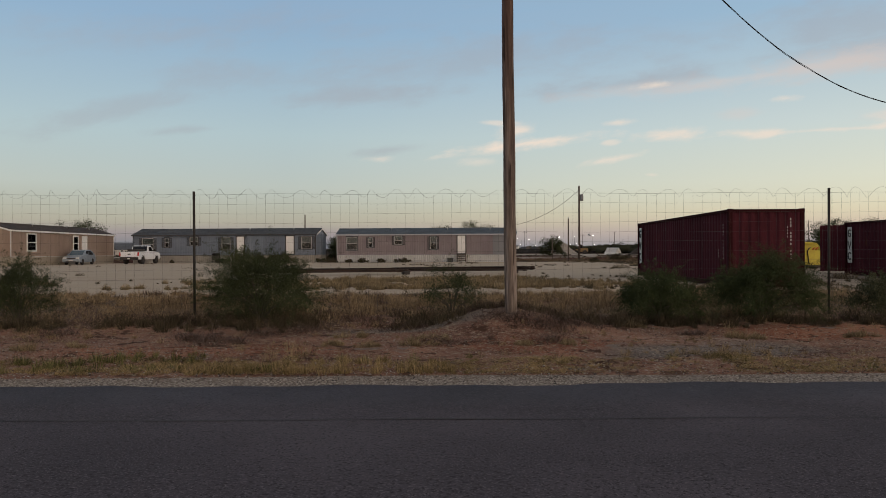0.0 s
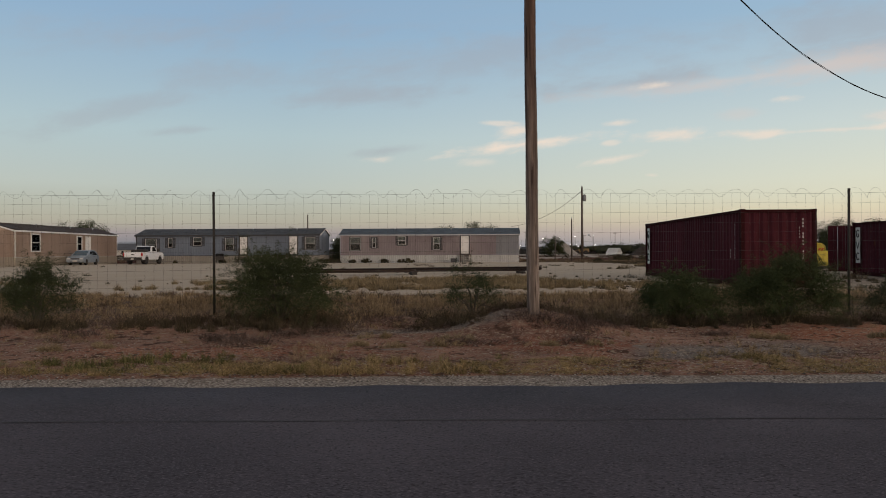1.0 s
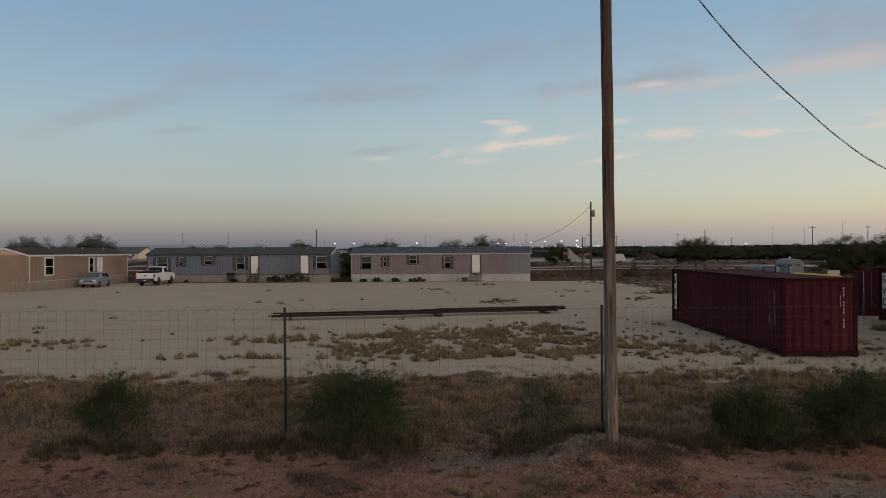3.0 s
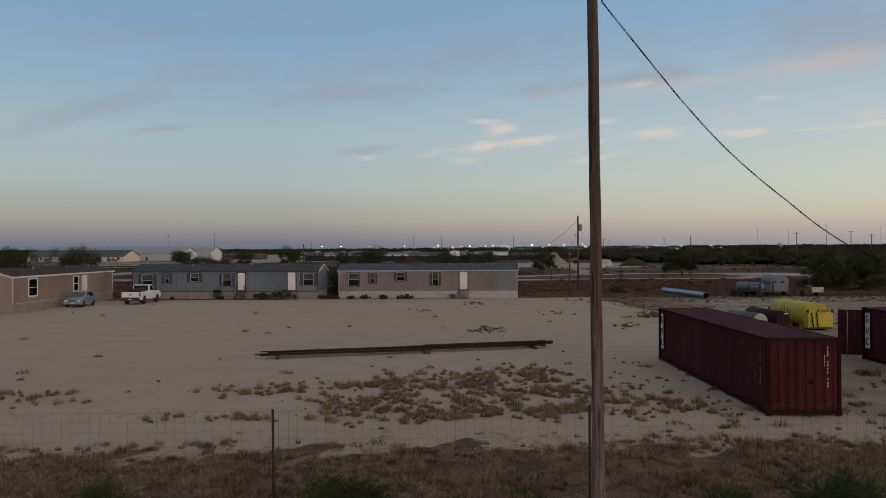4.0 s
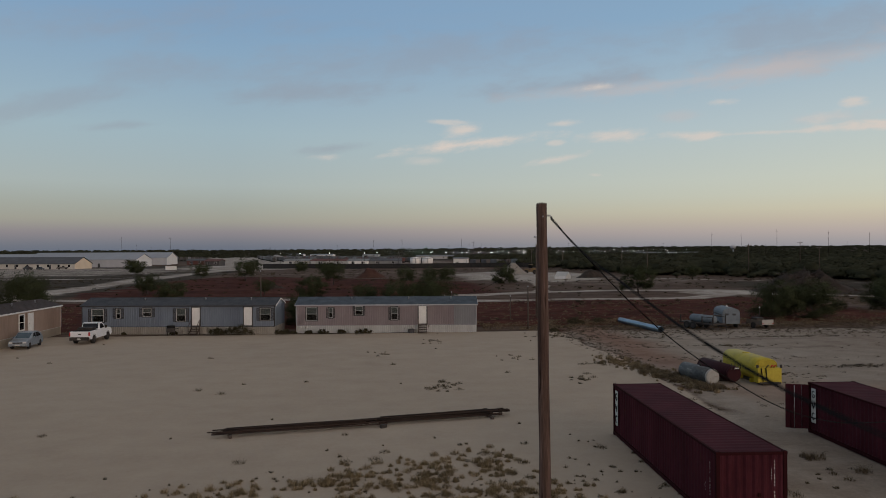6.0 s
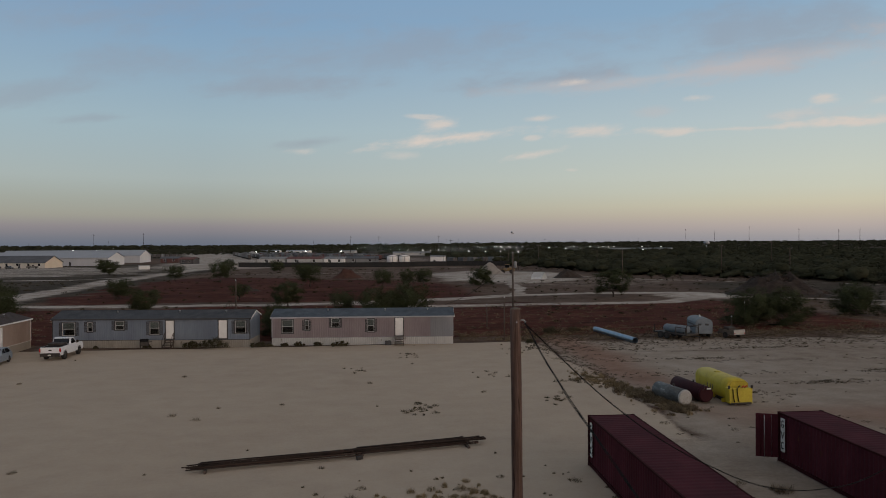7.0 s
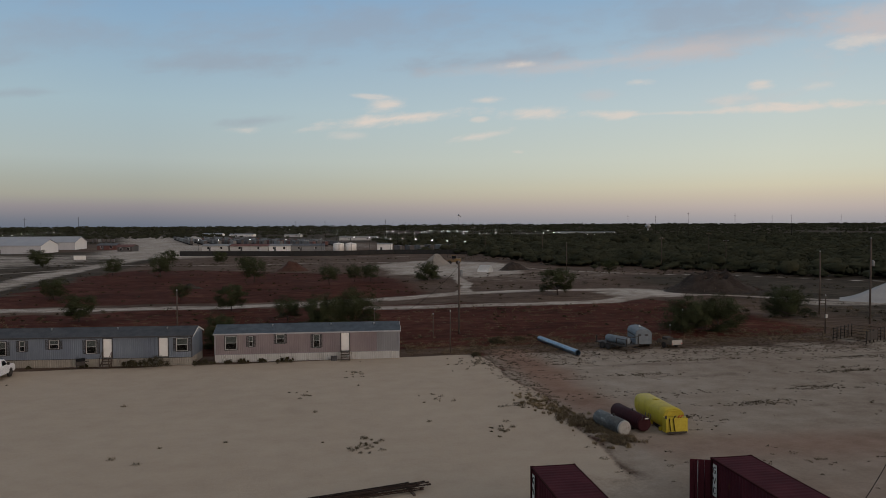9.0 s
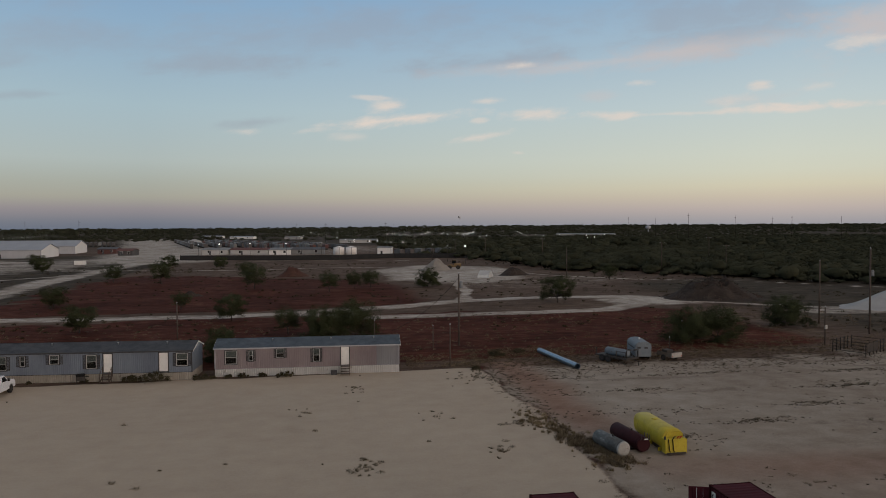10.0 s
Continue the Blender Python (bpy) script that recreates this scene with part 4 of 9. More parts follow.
def add_window(t, x0, x1, z0, z1, frame_mat, shutter=0.0, blind=0.5, plain=False):
    w = part("window", frame_of(bmesh.new(), x0 - 0.03, x1 + 0.03, z0 - 0.03, z1 + 0.03, 0.05, -0.05, 0.03), frame_mat if plain else M["sash"], t)
    part("casing", frame_of(bmesh.new(), x0 - 0.11, x1 + 0.11, z0 - 0.11, z1 + 0.11, 0.08, -0.03, 0.02), M["dark_trim"] if frame_mat is M["white_paint"] and not plain else frame_mat, w)
    zm = (z0 + z1) / 2
    part("sash_rail", boxed(x0 + 0.03, x1 - 0.03, -0.03, 0.01, zm - 0.025, zm + 0.025), frame_mat if plain else M["sash"], w)
    g = part("pane", boxed(x0 + 0.03, x1 - 0.03, -0.008, -0.002, z0 + 0.03, z1 - 0.03), M["glass"], w)
    g.visible_shadow = False
    if blind:
        bm = bmesh.new()
        zz = z1 - 0.03
        while zz > z1 - (z1 - z0) * blind:
            box(bm, x0 + 0.04, x1 - 0.04, 0.03, 0.036, zz - 0.045, zz - 0.003)
            zz -= 0.05
        part("blind", bm, M["blind"], w, "lowered white slatted blind")
    if shutter:
        for a in (x0 - 0.07 - shutter, x1 + 0.07):
            bm = frame_of(bmesh.new(), a, a + shutter, z0 - 0.05, z1 + 0.05, 0.05, -0.045, -0.012)
            zz = z0 + 0.02
            while zz < z1 - 0.04:
                box(bm, a + 0.05, a + shutter - 0.05, -0.035, -0.014, zz, zz + 0.05)
                zz += 0.08
            part("shutter", bm, M["dark_trim"], t, "dark louvred shutter")


def add_door(t, x0, x1, z0, z1, frame_mat, glass=False):
    d = part("door", boxed(x0, x1, -0.02, 0.03, z0, z1, 0.006), M["white_paint"], t, "white door in a dark frame")
    part("door_frame", frame_of(bmesh.new(), x0 - 0.10, x1 + 0.10, z0 - 0.06, z1 + 0.08, 0.10, -0.06, 0.04), frame_mat, d)
    for a, b in ((0.10, 0.45), (0.52, 0.92)):
        h = z1 - z0
        part("panel", frame_of(bmesh.new(), x0 + 0.13, x1 - 0.13, z0 + a * h, z0 + b * h, 0.035, -0.035, -0.018), M["white_paint"], d)
    part("handle", tubed([(x0 + 0.09, -0.02, z0 + 1.0), (x0 + 0.09, -0.07, z0 + 1.0), (x0 + 0.16, -0.075, z0 + 1.0)], 0.014, 6), M["steel"], d)


def add_steps(name, hx, hy, turn, top, label):
    s = thing(name, hx, hy, 0, turn, label, "steps", "wooden entry steps")
    n = 4
    for i in range(n):
        z = top * (n - i) / (n + 0.0) - 0.02
        part("tread", boxed(-0.5, 0.5, -0.3 - 0.28 * i, -0.02 - 0.28 * i, z - 0.05, z, 0.006), M["old_pole"], s)
    for x in (-0.5, 0.46):
        bm = bmesh.new()
        vs = [bm.verts.new((x, a, b)) for a, b in ((0.0, top - 0.1), (0.0, top - 0.32), (-1.15, 0.0), (-1.15, 0.14))]
        f = bm.faces.new(vs)
        r = bmesh.ops.extrude_face_region(bm, geom=[f])
        bmesh.ops.translate(bm, vec=(0.04, 0, 0), verts=[v for v in r["geom"] if isinstance(v, bmesh.types.BMVert)])
        part("stringer", bm, M["old_pole"], s)
        part("rail_post", boxed(x, x + 0.05, -0.28, -0.22, 0.0, top + 0.75), M["old_pole"], s)
        part("rail_post", boxed(x, x + 0.05, -1.1, -1.04, 0.0, 0.95), M["old_pole"], s)
        part("handrail", tubed([(x + 0.025, -0.2, top + 0.76), (x + 0.025, -1.12, 0.95)], 0.03, 6), M["old_pole"], s)
    return s


def mobile_home(x, y, turn, L, D, eave, rise, siding, skirt, shingle, trim, openings, label, ribs=0.20, side_mats=None, front_split=None):
    """Front left corner at the origin, front along +x."""
    t = thing("mobile_home", x, y, 0.0, turn, label, "house", "mobile homes")
    floor_z = 0.9
    holes = [(o[1], o[2], o[3], o[4]) for o in openings]
    spans = [(0, L, siding)] if not front_split else [(0, front_split[0], siding), (front_split[0], L, front_split[1])]
    for a, b, mat_ in spans:
        bm = ribbed(bmesh.new(), b - a, floor_z, eave, 0.008, ribs, [(h[0] - a, h[1] - a, h[2], h[3]) for h in holes if a <= h[0] < b], 0.05, 0.8)
        part("wall", turned(bm, Matrix.Translation((a, 0, 0))), mat_, t)
    bm = ribbed(bmesh.new(), L, floor_z, eave, 0.009, ribs, (), 0.05, 0.8)
    part("wall", turned(bm, Matrix.Translation((L, D, 0)) @ Matrix.Rotation(math.pi, 4, "Z")), siding, t)
    for k, (px, rot) in enumerate(((0.0, -90), (L, 90))):
        bm = ribbed(bmesh.new(), D, floor_z, eave, 0.009, ribs, (), 0.05, 0.8)
        part("wall", turned(bm, Matrix.Translation((px, D if rot < 0 else 0, 0)) @ Matrix.Rotation(radians(rot), 4, "Z")), (side_mats or siding), t)
        bm = bmesh.new()
        tri = [(px, 0, eave), (px, D, eave), (px, D / 2, eave + rise - 0.04)]
        w = 0.05 if px == 0 else -0.05
        va, vb = [bm.verts.new(p) for p in tri], [bm.verts.new((p[0] + w, p[1], p[2])) for p in tri]
        bm.faces.new(va), bm.faces.new(vb[::-1])
        for i in range(3):
            bm.faces.new((va[i], va[(i + 1) % 3], vb[(i + 1) % 3], vb[i]))
        part("gable", bm, (side_mats or siding), t)
    for a, b, m in ((0, L, Matrix.Translation((0, 0.03, 0))), (0, L, Matrix.Translation((L, D - 0.03, 0)) @ Matrix.Rotation(math.pi, 4, "Z")),
                    (0, D, Matrix.Translation((0.03, D, 0)) @ Matrix.Rotation(-math.pi / 2, 4, "Z")), (0, D, Matrix.Translation((L - 0.03, 0, 0)) @ Matrix.Rotation(math.pi / 2, 4, "Z"))):
        part("skirting", turned(ribbed(bmesh.new(), b, -0.05, floor_z, 0.02, 0.24, (), 0.02, 0.6), m), skirt, t)
    part("floor", boxed(0.06, L - 0.06, 0.06, D - 0.06, floor_z - 0.08, floor_z - 0.01), M["interior"], t)
    part("ceiling", boxed(0.06, L - 0.06, 0.06, D - 0.06, eave - 0.06, eave - 0.01), M["interior"], t)
    part("partition", boxed(0.06, L - 0.06, 2.4, 2.46, floor_z, eave - 0.06), M["interior"], t)
    for cx in (-0.02, L - 0.08):
        part("corner_trim", boxed(cx, cx + 0.10, -0.025, -0.004, floor_z, eave), trim, t)
    part("sill_trim", boxed(0, L, -0.02, 0.028, floor_z - 0.05, floor_z - 0.002), trim, t)
    gable_roof(t, L, D, eave, rise, 0.14, shingle, trim, M["white_paint"])
    for o in openings:
        if o[0] == "w":
            add_window(t, *o[1:5], *o[5:])
        else:
            add_door(t, *o[1:5], *o[5:])
    for vx in (L * 0.3, L * 0.62, L * 0.86):
        part("roof_vent", lathe(bmesh.new(), [(0.06, 0.0), (0.06, 0.22), (0.10, 0.24), (0.10, 0.30), (0.03, 0.33)], (vx, D * 0.34, eave + rise * 0.62), 10), M["steel"], t)
    return t


DT = M["dark_trim"]
WP = M["white_paint"]
H1 = [("w", 1.15, 2.5, 1.45, 2.85, WP, 0.33, 0.5), ("w", 3.95, 4.42, 1.85, 2.9, WP, 0.33, 0.5), ("w", 7.0, 7.95, 2.05, 2.98, WP, 0.33, 0.5),
      ("w", 10.85, 11.85, 1.5, 2.9, WP, 0.33, 0.5), ("d", 12.62, 13.5, 0.98, 3.05, DT), ("d", 18.5, 19.42, 0.98, 3.08, DT), ("w", 20.35, 21.5, 1.6, 2.95, WP, 0.33, 0.5)]
mobile_home(-37.5, 83.0, -6.0, 22.0, 4.4, 3.31, 0.68, M["blue_siding"], M["beige_skirt"], M["shingle_slate"], DT, H1,
                        "long blue grey mobile home with dark shutters and white doors")
H2 = [("w", 1.17, 2.37, 1.45, 2.9, WP, 0.0, 0.5), ("w", 3.75, 4.15, 1.75, 2.85, WP, 0.24, 0.5), ("w", 6.75, 7.6, 2.05, 3.0, WP, 0.22, 0.4),
      ("w", 10.85, 11.55, 1.5, 2.9, WP, 0.24, 0.5), ("d", 13.98, 14.88, 0.98, 3.06, DT)]
mobile_home(-13.35, 81.5, -4.0, 20.6, 4.4, 3.26, 0.68, M["mauve_siding"], M["white_skirt"], M["shingle_blue"], M["grey_siding"], H2,
                         "long mauve mobile home with white skirting and blue shingles", front_split=(18.0, M["grey_siding"]), side_mats=M["grey_siding"])
H3 = [("w", 2.55, 3.95, 1.45, 3.0, WP, 0.0, 0.5, True), ("w", 10.75, 11.7, 1.45, 2.95, WP, 0.0, 0.3, True), ("d", 12.55, 13.45, 0.95, 2.95, WP)]
mobile_home(-40.35, 64.0, 89.3, 19.75, 4.4, 3.36, 0.66, M["tan_siding"], M["tan_skirt"], M["shingle_brown"], WP, H3,
                       "tan mobile home with white trim and a brown roof")
add_steps("entry_steps", -24.5, 81.5, -6, 0.92, "weathered wooden entry steps below a white door")
add_steps("entry_steps", 1.05, 80.4, -4.0, 0.92, "grey wooden entry steps below a white door")

# ---- plants ----
M["straw"] = surface("dry_straw", [(0.105, 0.074, 0.045), (0.245, 0.178, 0.106), (0.42, 0.315, 0.195)], 0.9, 0.6, 3, bump=0, world_space=True, island=0.5, spec=0.15)
M["verge_grass"] = surface("verge_grass", [(0.10, 0.080, 0.038), (0.24, 0.183, 0.085), (0.43, 0.32, 0.175)], 0.9, 0.8, 3, bump=0, world_space=True, island=0.5, spec=0.15)
M["belt_grass"] = surface("olive_straw", [(0.115, 0.088, 0.052), (0.235, 0.182, 0.107), (0.38, 0.30, 0.185)], 0.9, 0.6, 3, bump=0, world_space=True, island=0.5, spec=0.15)
M["green_grass"] = surface("green_verge_grass", [(0.055, 0.058, 0.022), (0.125, 0.125, 0.048), (0.24, 0.215, 0.095)], 0.9, 0.8, 3, bump=0, world_space=True, island=0.5, spec=0.15)
M["dark_tuft"] = surface("dark_tuft", [(0.045, 0.037, 0.023), (0.095, 0.077, 0.046), (0.16, 0.13, 0.08)], 0.9, 0.5, 3, bump=0, world_space=True, island=0.5, spec=0.15)
M["tank_brush"] = surface("tank_brush", [(0.062, 0.048, 0.032), (0.135, 0.105, 0.068), (0.24, 0.19, 0.125)], 0.9, 0.8, 3, bump=0, world_space=True, island=0.5, spec=0.1)
M["tree_leaf"] = surface("tree_leaf", [(0.027, 0.033, 0.016), (0.046, 0.055, 0.027), (0.070, 0.080, 0.042)], 0.9, 0.8, 3, bump=0, island=0.15, spec=0.05)
M["lot_weed"] = surface("lot_weed", [(0.035, 0.029, 0.019), (0.07, 0.057, 0.038), (0.12, 0.098, 0.065)], 0.9, 0.5, 3, bump=0, world_space=True, island=0.5, spec=0.1)
M["mesquite"] = surface("mesquite_leaf", [(0.026, 0.036, 0.015), (0.050, 0.066, 0.028), (0.080, 0.098, 0.045)], 0.85, 1.0, 4, bump=0, island=0.25, spec=0.1)
M["weed_leaf"] = surface("dull_weed_leaf", [(0.036, 0.034, 0.020), (0.066, 0.060, 0.036), (0.11, 0.095, 0.058)], 0.9, 1.0, 4, bump=0, island=0.3, spec=0.1)
M["field_grass"] = surface("field_grass", [(0.07, 0.052, 0.034), (0.15, 0.115, 0.075), (0.26, 0.20, 0.13)], 0.9, 0.3, 2, bump=0, world_space=True, island=0.5, spec=0.1)
M["mesquite_dry"] = surface("greyish_leaf", [(0.04, 0.045, 0.024), (0.075, 0.08, 0.042), (0.11, 0.11, 0.06)], 0.85, 1.0, 4, bump=0, island=0.5, spec=0.2)
M["bush_leaf"] = surface("bush_leaf", [(0.023, 0.031, 0.014), (0.046, 0.059, 0.027), (0.084, 0.100, 0.048)], 0.85, 1.5, 5, bump=0, island=0.2, spec=0.12)
M["woods"] = surface("far_woods", [(0.030, 0.033, 0.020), (0.050, 0.052, 0.032), (0.076, 0.075, 0.047)], 0.95, 0.035, 0.14, bump=0, world_space=True, island=0.05, spec=0.02)
M["litter"] = surface("dead_stems", [(0.035, 0.024, 0.020), (0.13, 0.095, 0.078), (0.40, 0.33, 0.275)], 0.9, 2, 9, bump=0, world_space=True, island=0.7, spec=0.1)
M["twig"] = surface("grey_twig", [(0.055, 0.045, 0.038), (0.11, 0.09, 0.075)], 0.9, 3, 20, bump=0.2)
M["bark"] = surface("dark_bark", [(0.03, 0.024, 0.02), (0.065, 0.052, 0.043)], 0.9, 3, 20, bump=0.4)
M["dead_brush"] = surface("dead_brush", [(0.045, 0.031, 0.027), (0.098, 0.069, 0.058), (0.18, 0.130, 0.108)], 0.9, 1.0, 4, bump=0, world_space=True, island=0.5, spec=0.1)


def raw_mesh(name, co, faces, per, material):
    """A mesh from an array of places and equal-sided faces."""
    me = bpy.data.meshes.new(name)
    me.vertices.add(len(co))
    me.vertices.foreach_set("co", np.asarray(co, np.float32).ravel())
    faces = np.asarray(faces, np.int32)
    me.loops.add(faces.size)
    me.loops.foreach_set("vertex_index", faces.ravel())
    me.polygons.add(len(faces))
    me.polygons.foreach_set("loop_start", np.arange(0, faces.size, per, dtype=np.int32))
    me.update(calc_edges=True)
    me.materials.append(material)
    return me


def blades(name, px, py, high, wide, lean, material, rng, ground=True):
    """Bent grass blades: five corners each, as three triangles."""
    n = len(px)
    pz = ground_z(px, py) - 0.01
    a, b = rng.uniform(0, 2 * np.pi, n), rng.uniform(0, 2 * np.pi, n)
    wx, wy = np.cos(a) * wide / 2, np.sin(a) * wide / 2
    lx, ly = np.cos(b) * lean * high, np.sin(b) * lean * high
    base = np.stack([px, py, pz], -1)
    side = np.stack([wx, wy, np.zeros(n)], -1)
    mid = base + np.stack([lx * 0.35, ly * 0.35, high * 0.6], -1)
    tip = base + np.stack([lx, ly, high * (1 - 0.25 * lean)], -1)
    co = np.stack([base - side, base + side, mid + side * 0.7, mid - side * 0.7, tip], 1).reshape(-1, 3)
    i = np.arange(n)[:, None] * 5
    tri = np.concatenate([i + np.array([[0, 1, 2]]), i + np.array([[0, 2, 3]]), i + np.array([[3, 2, 4]])], 1).reshape(-1, 3)
    return raw_mesh(name, co, tri, 3, material)


def tufts(cx, cy, size, count, rng):
    """Blade bases and heights for clumps at cx, cy of radius size."""
    k = np.repeat(np.arange(len(cx)), count)
    r = np.sqrt(rng.uniform(0, 1, len(k))) * size[k]
    a = rng.uniform(0, 2 * np.pi, len(k))
    edge = 1 - 0.5 * r / np.maximum(size[k], 1e-3)
    return cx[k] + r * np.cos(a), cy[k] + r * np.sin(a) * 0.8, edge, k


def tussocks(name, cx, cy, size, high, count, material, rng, wide=0.006, spread=1.0):
    """Rounded grass clumps: blades that rise from a tight root and fall outwards."""
    k = np.repeat(np.arange(len(cx)), count)
    n = len(k)
    a, f = rng.uniform(0, 2 * np.pi, n), np.sqrt(rng.uniform(0, 1, n))
    squash = rng.uniform(0.6, 1.0, len(cx))[k]
    ux, uy = np.cos(a), np.sin(a) * squash
    px, py = cx[k] + ux * f * size[k] * 0.55, cy[k] + uy * f * size[k] * 0.55
    h = high[k] * (1 - 0.55 * f ** 2) * rng.uniform(0.45, 1.15, n)
    out = size[k] * f * spread * rng.uniform(0.3, 0.9, n)
    jx, jy = rng.normal(size=n) * 0.12 * high[k], rng.normal(size=n) * 0.12 * high[k]
    pz = ground_z(px, py) - 0.01
    base = np.stack([px, py, pz], -1)
    b = rng.uniform(0, 2 * np.pi, n)
    side = np.stack([np.cos(b) * wide / 2, np.sin(b) * wide / 2, np.zeros(n)], -1)
    mid = base + np.stack([ux * out * 0.35 + jx * 0.4, uy * out * 0.35 + jy * 0.4, h * 0.65], -1)
    tip = base + np.stack([ux * out + jx, uy * out + jy, h * (1 - 0.2 * f)], -1)
    co = np.stack([base - side, base + side, mid + side * 0.75, mid - side * 0.75, tip], 1).reshape(-1, 3)
    i = np.arange(n)[:, None] * 5
    tri = np.concatenate([i + np.array([[0, 1, 2]]), i + np.array([[0, 2, 3]]), i + np.array([[3, 2, 4]])], 1).reshape(-1, 3)
    return raw_mesh(name, co, tri, 3, material)


def stuff(name, me, label, category):
    ob = new(name, me)
    return tagged(ob, label, category, kind="stuff")


def picked(rng, n, x0, x1, y0, y1, keep):
    x, y = rng.uniform(x0, x1, n), rng.uniform(y0, y1, n)
    ok = rng.uniform(0, 1, n) < keep(x, y)
    return x[ok], y[ok]


def build_grass():
    rng = np.random.RandomState(3)
    # green and yellow strip beside the gravel shoulder
    def strip_of(a, b):
        far_edge = 9.35 + 0.45 * waves(a, b, 0.8, 22)
        return (0.25 + 0.75 * smooth(-0.5, 0.4, waves(a, b, 1.9, 21))) * (1 - smooth(far_edge - 0.45, far_edge + 0.35, b))
    x, y = picked(rng, 9500, -13, 10, 8.25, 10.2, strip_of)
    s = 0.04 + 0.10 * rng.uniform(0, 1, len(x)) ** 1.4
    lush = 0.5 + 1.0 * smooth(-0.3, 0.7, waves(x, y, 1.1, 91))
    stuff("verge_grass", tussocks("verge_grass", x, y, s, (0.05 + 0.52 * s) * lush * rng.uniform(0.6, 1.2, len(x)), 44, M["verge_grass"], rng, 0.0045, 1.7), "low yellow grass clumps along the gravel shoulder", "grass")
    x, y = picked(rng, 3600, -13, 10, 8.35, 9.7, lambda a, b: strip_of(a, b) * smooth(0.0, 0.7, waves(a, b, 1.5, 92)))
    s = 0.06 + 0.10 * rng.uniform(0, 1, len(x))
    stuff("green_verge_grass", tussocks("green_verge_grass", x, y, s, (0.08 + 0.75 * s) * rng.uniform(0.6, 1.25, len(x)), 54, M["green_grass"], rng, 0.005, 1.2), "short green grass clumps on the verge", "grass")
    # sparse dry tufts on the red verge
    x, y = picked(rng, 2300, -13, 11, 9.3, 13.3, lambda a, b: 0.10 + 0.65 * smooth(0.2, 0.9, waves(a, b, 0.9, 23)))
    s = 0.03 + 0.13 * rng.uniform(0, 1, len(x)) ** 2.2
    stuff("dry_tufts", tussocks("dry_tufts", x, y, s, (0.03 + 0.9 * s) * rng.uniform(0.6, 1.3, len(x)), 40, M["straw"], rng, 0.0045, 1.5), "sparse dry grass tufts on red dirt", "grass")
    x = np.array([-3.3, -3.0, -2.6, -0.35, 3.2, 3.45, 5.4, -7.6, -6.9, -1.75, -1.9, 1.9, 0.35])
    y = np.array([10.9, 11.5, 10.6, 10.7, 11.3, 11.35, 11.5, 10.3, 10.5, 11.2, 10.5, 12.6, 10.6])
    s = np.array([0.20, 0.22, 0.18, 0.22, 0.26, 0.2, 0.24, 0.22, 0.18, 0.2, 0.2, 0.22, 0.16])
    q = np.repeat(np.arange(len(x)), 6)
    x, y, s = x[q] + rng.normal(size=len(q)) * s[q] * 0.55, y[q] + rng.normal(size=len(q)) * s[q] * 0.4, s[q] * rng.uniform(0.3, 0.75, len(q))
    stuff("straw_clumps", tussocks("straw_clumps", x, y, s, 0.9 * s + 0.03, 110, M["belt_grass"], rng, 0.0045, 1.5), "round straw coloured clumps on the red verge", "grass")
    # dead stems and chips lying on the verge
    x, y = picked(rng, 15000, -14, 12, 9.2, 14.2, lambda a, b: 0.12 + 0.88 * smooth(-0.1, 0.7, waves(a, b, 1.1, 98)) * smooth(9.2, 10.4, b))
    n = len(x)
    a, long_ = rng.normal(size=n) * 0.8, 0.02 + 0.10 * rng.uniform(0, 1, n) ** 2
    rise = rng.uniform(0.0, 0.5, n) * long_
    z = ground_z(x, y) + 0.012
    run = np.stack([np.cos(a) * long_, np.sin(a) * long_, rise], -1)
    side = np.stack([-np.sin(a), np.cos(a), np.zeros(n)], -1) * rng.uniform(0.0018, 0.0045, n)[:, None]
    lift = np.array([0, 0, 0.006])
    base = np.stack([x, y, z], -1)
    co = np.stack([base - side, base + run * 0.5 - side + lift, base + run, base + run * 0.5 + side + lift], 1).reshape(-1, 3)
    stuff("twig_litter", raw_mesh("twig_litter", co, np.arange(n * 4).reshape(-1, 4), 4, M["litter"]), "dead grey and straw stems littering the red verge", "litter")
    # dead shrubs on the verge and by the pole
    x = np.array([-5.3, -5.0, -1.5, -0.2, 0.3, 0.1, 2.75, -8.1, -4.6, 0.9, -2.2, 0.1, 0.35, -0.6, -5.6, -1.1, -3.9])
    y = np.array([11.2, 11.0, 10.7, 12.0, 11.9, 11.0, 11.9, 12.0, 12.2, 12.3, 12.7, 12.15, 12.2, 12.1, 11.5, 12.9, 12.5])
    s = np.array([0.45, 0.4, 0.36, 0.42, 0.40, 0.26, 0.3, 0.4, 0.4, 0.36, 0.4, 0.42, 0.40, 0.34, 0.42, 0.42, 0.4])
    q = np.repeat(np.arange(len(x)), 8)
    x, y, s = x[q] + rng.normal(size=len(q)) * s[q] * 0.55, y[q] + rng.normal(size=len(q)) * s[q] * 0.4, s[q] * rng.uniform(0.25, 0.6, len(q))
    bx, by, e, k = tufts(x, y, s * 1.5, 44, rng)
    h = rng.uniform(0.06, 0.26, len(bx)) * e * (0.7 + 3.0 * s[k])
    stuff("dead_shrubs", blades("dead_shrubs", bx, by, h, 0.006, 1.5, M["dead_brush"], rng), "dead brown shrubs on the red verge", "brush")
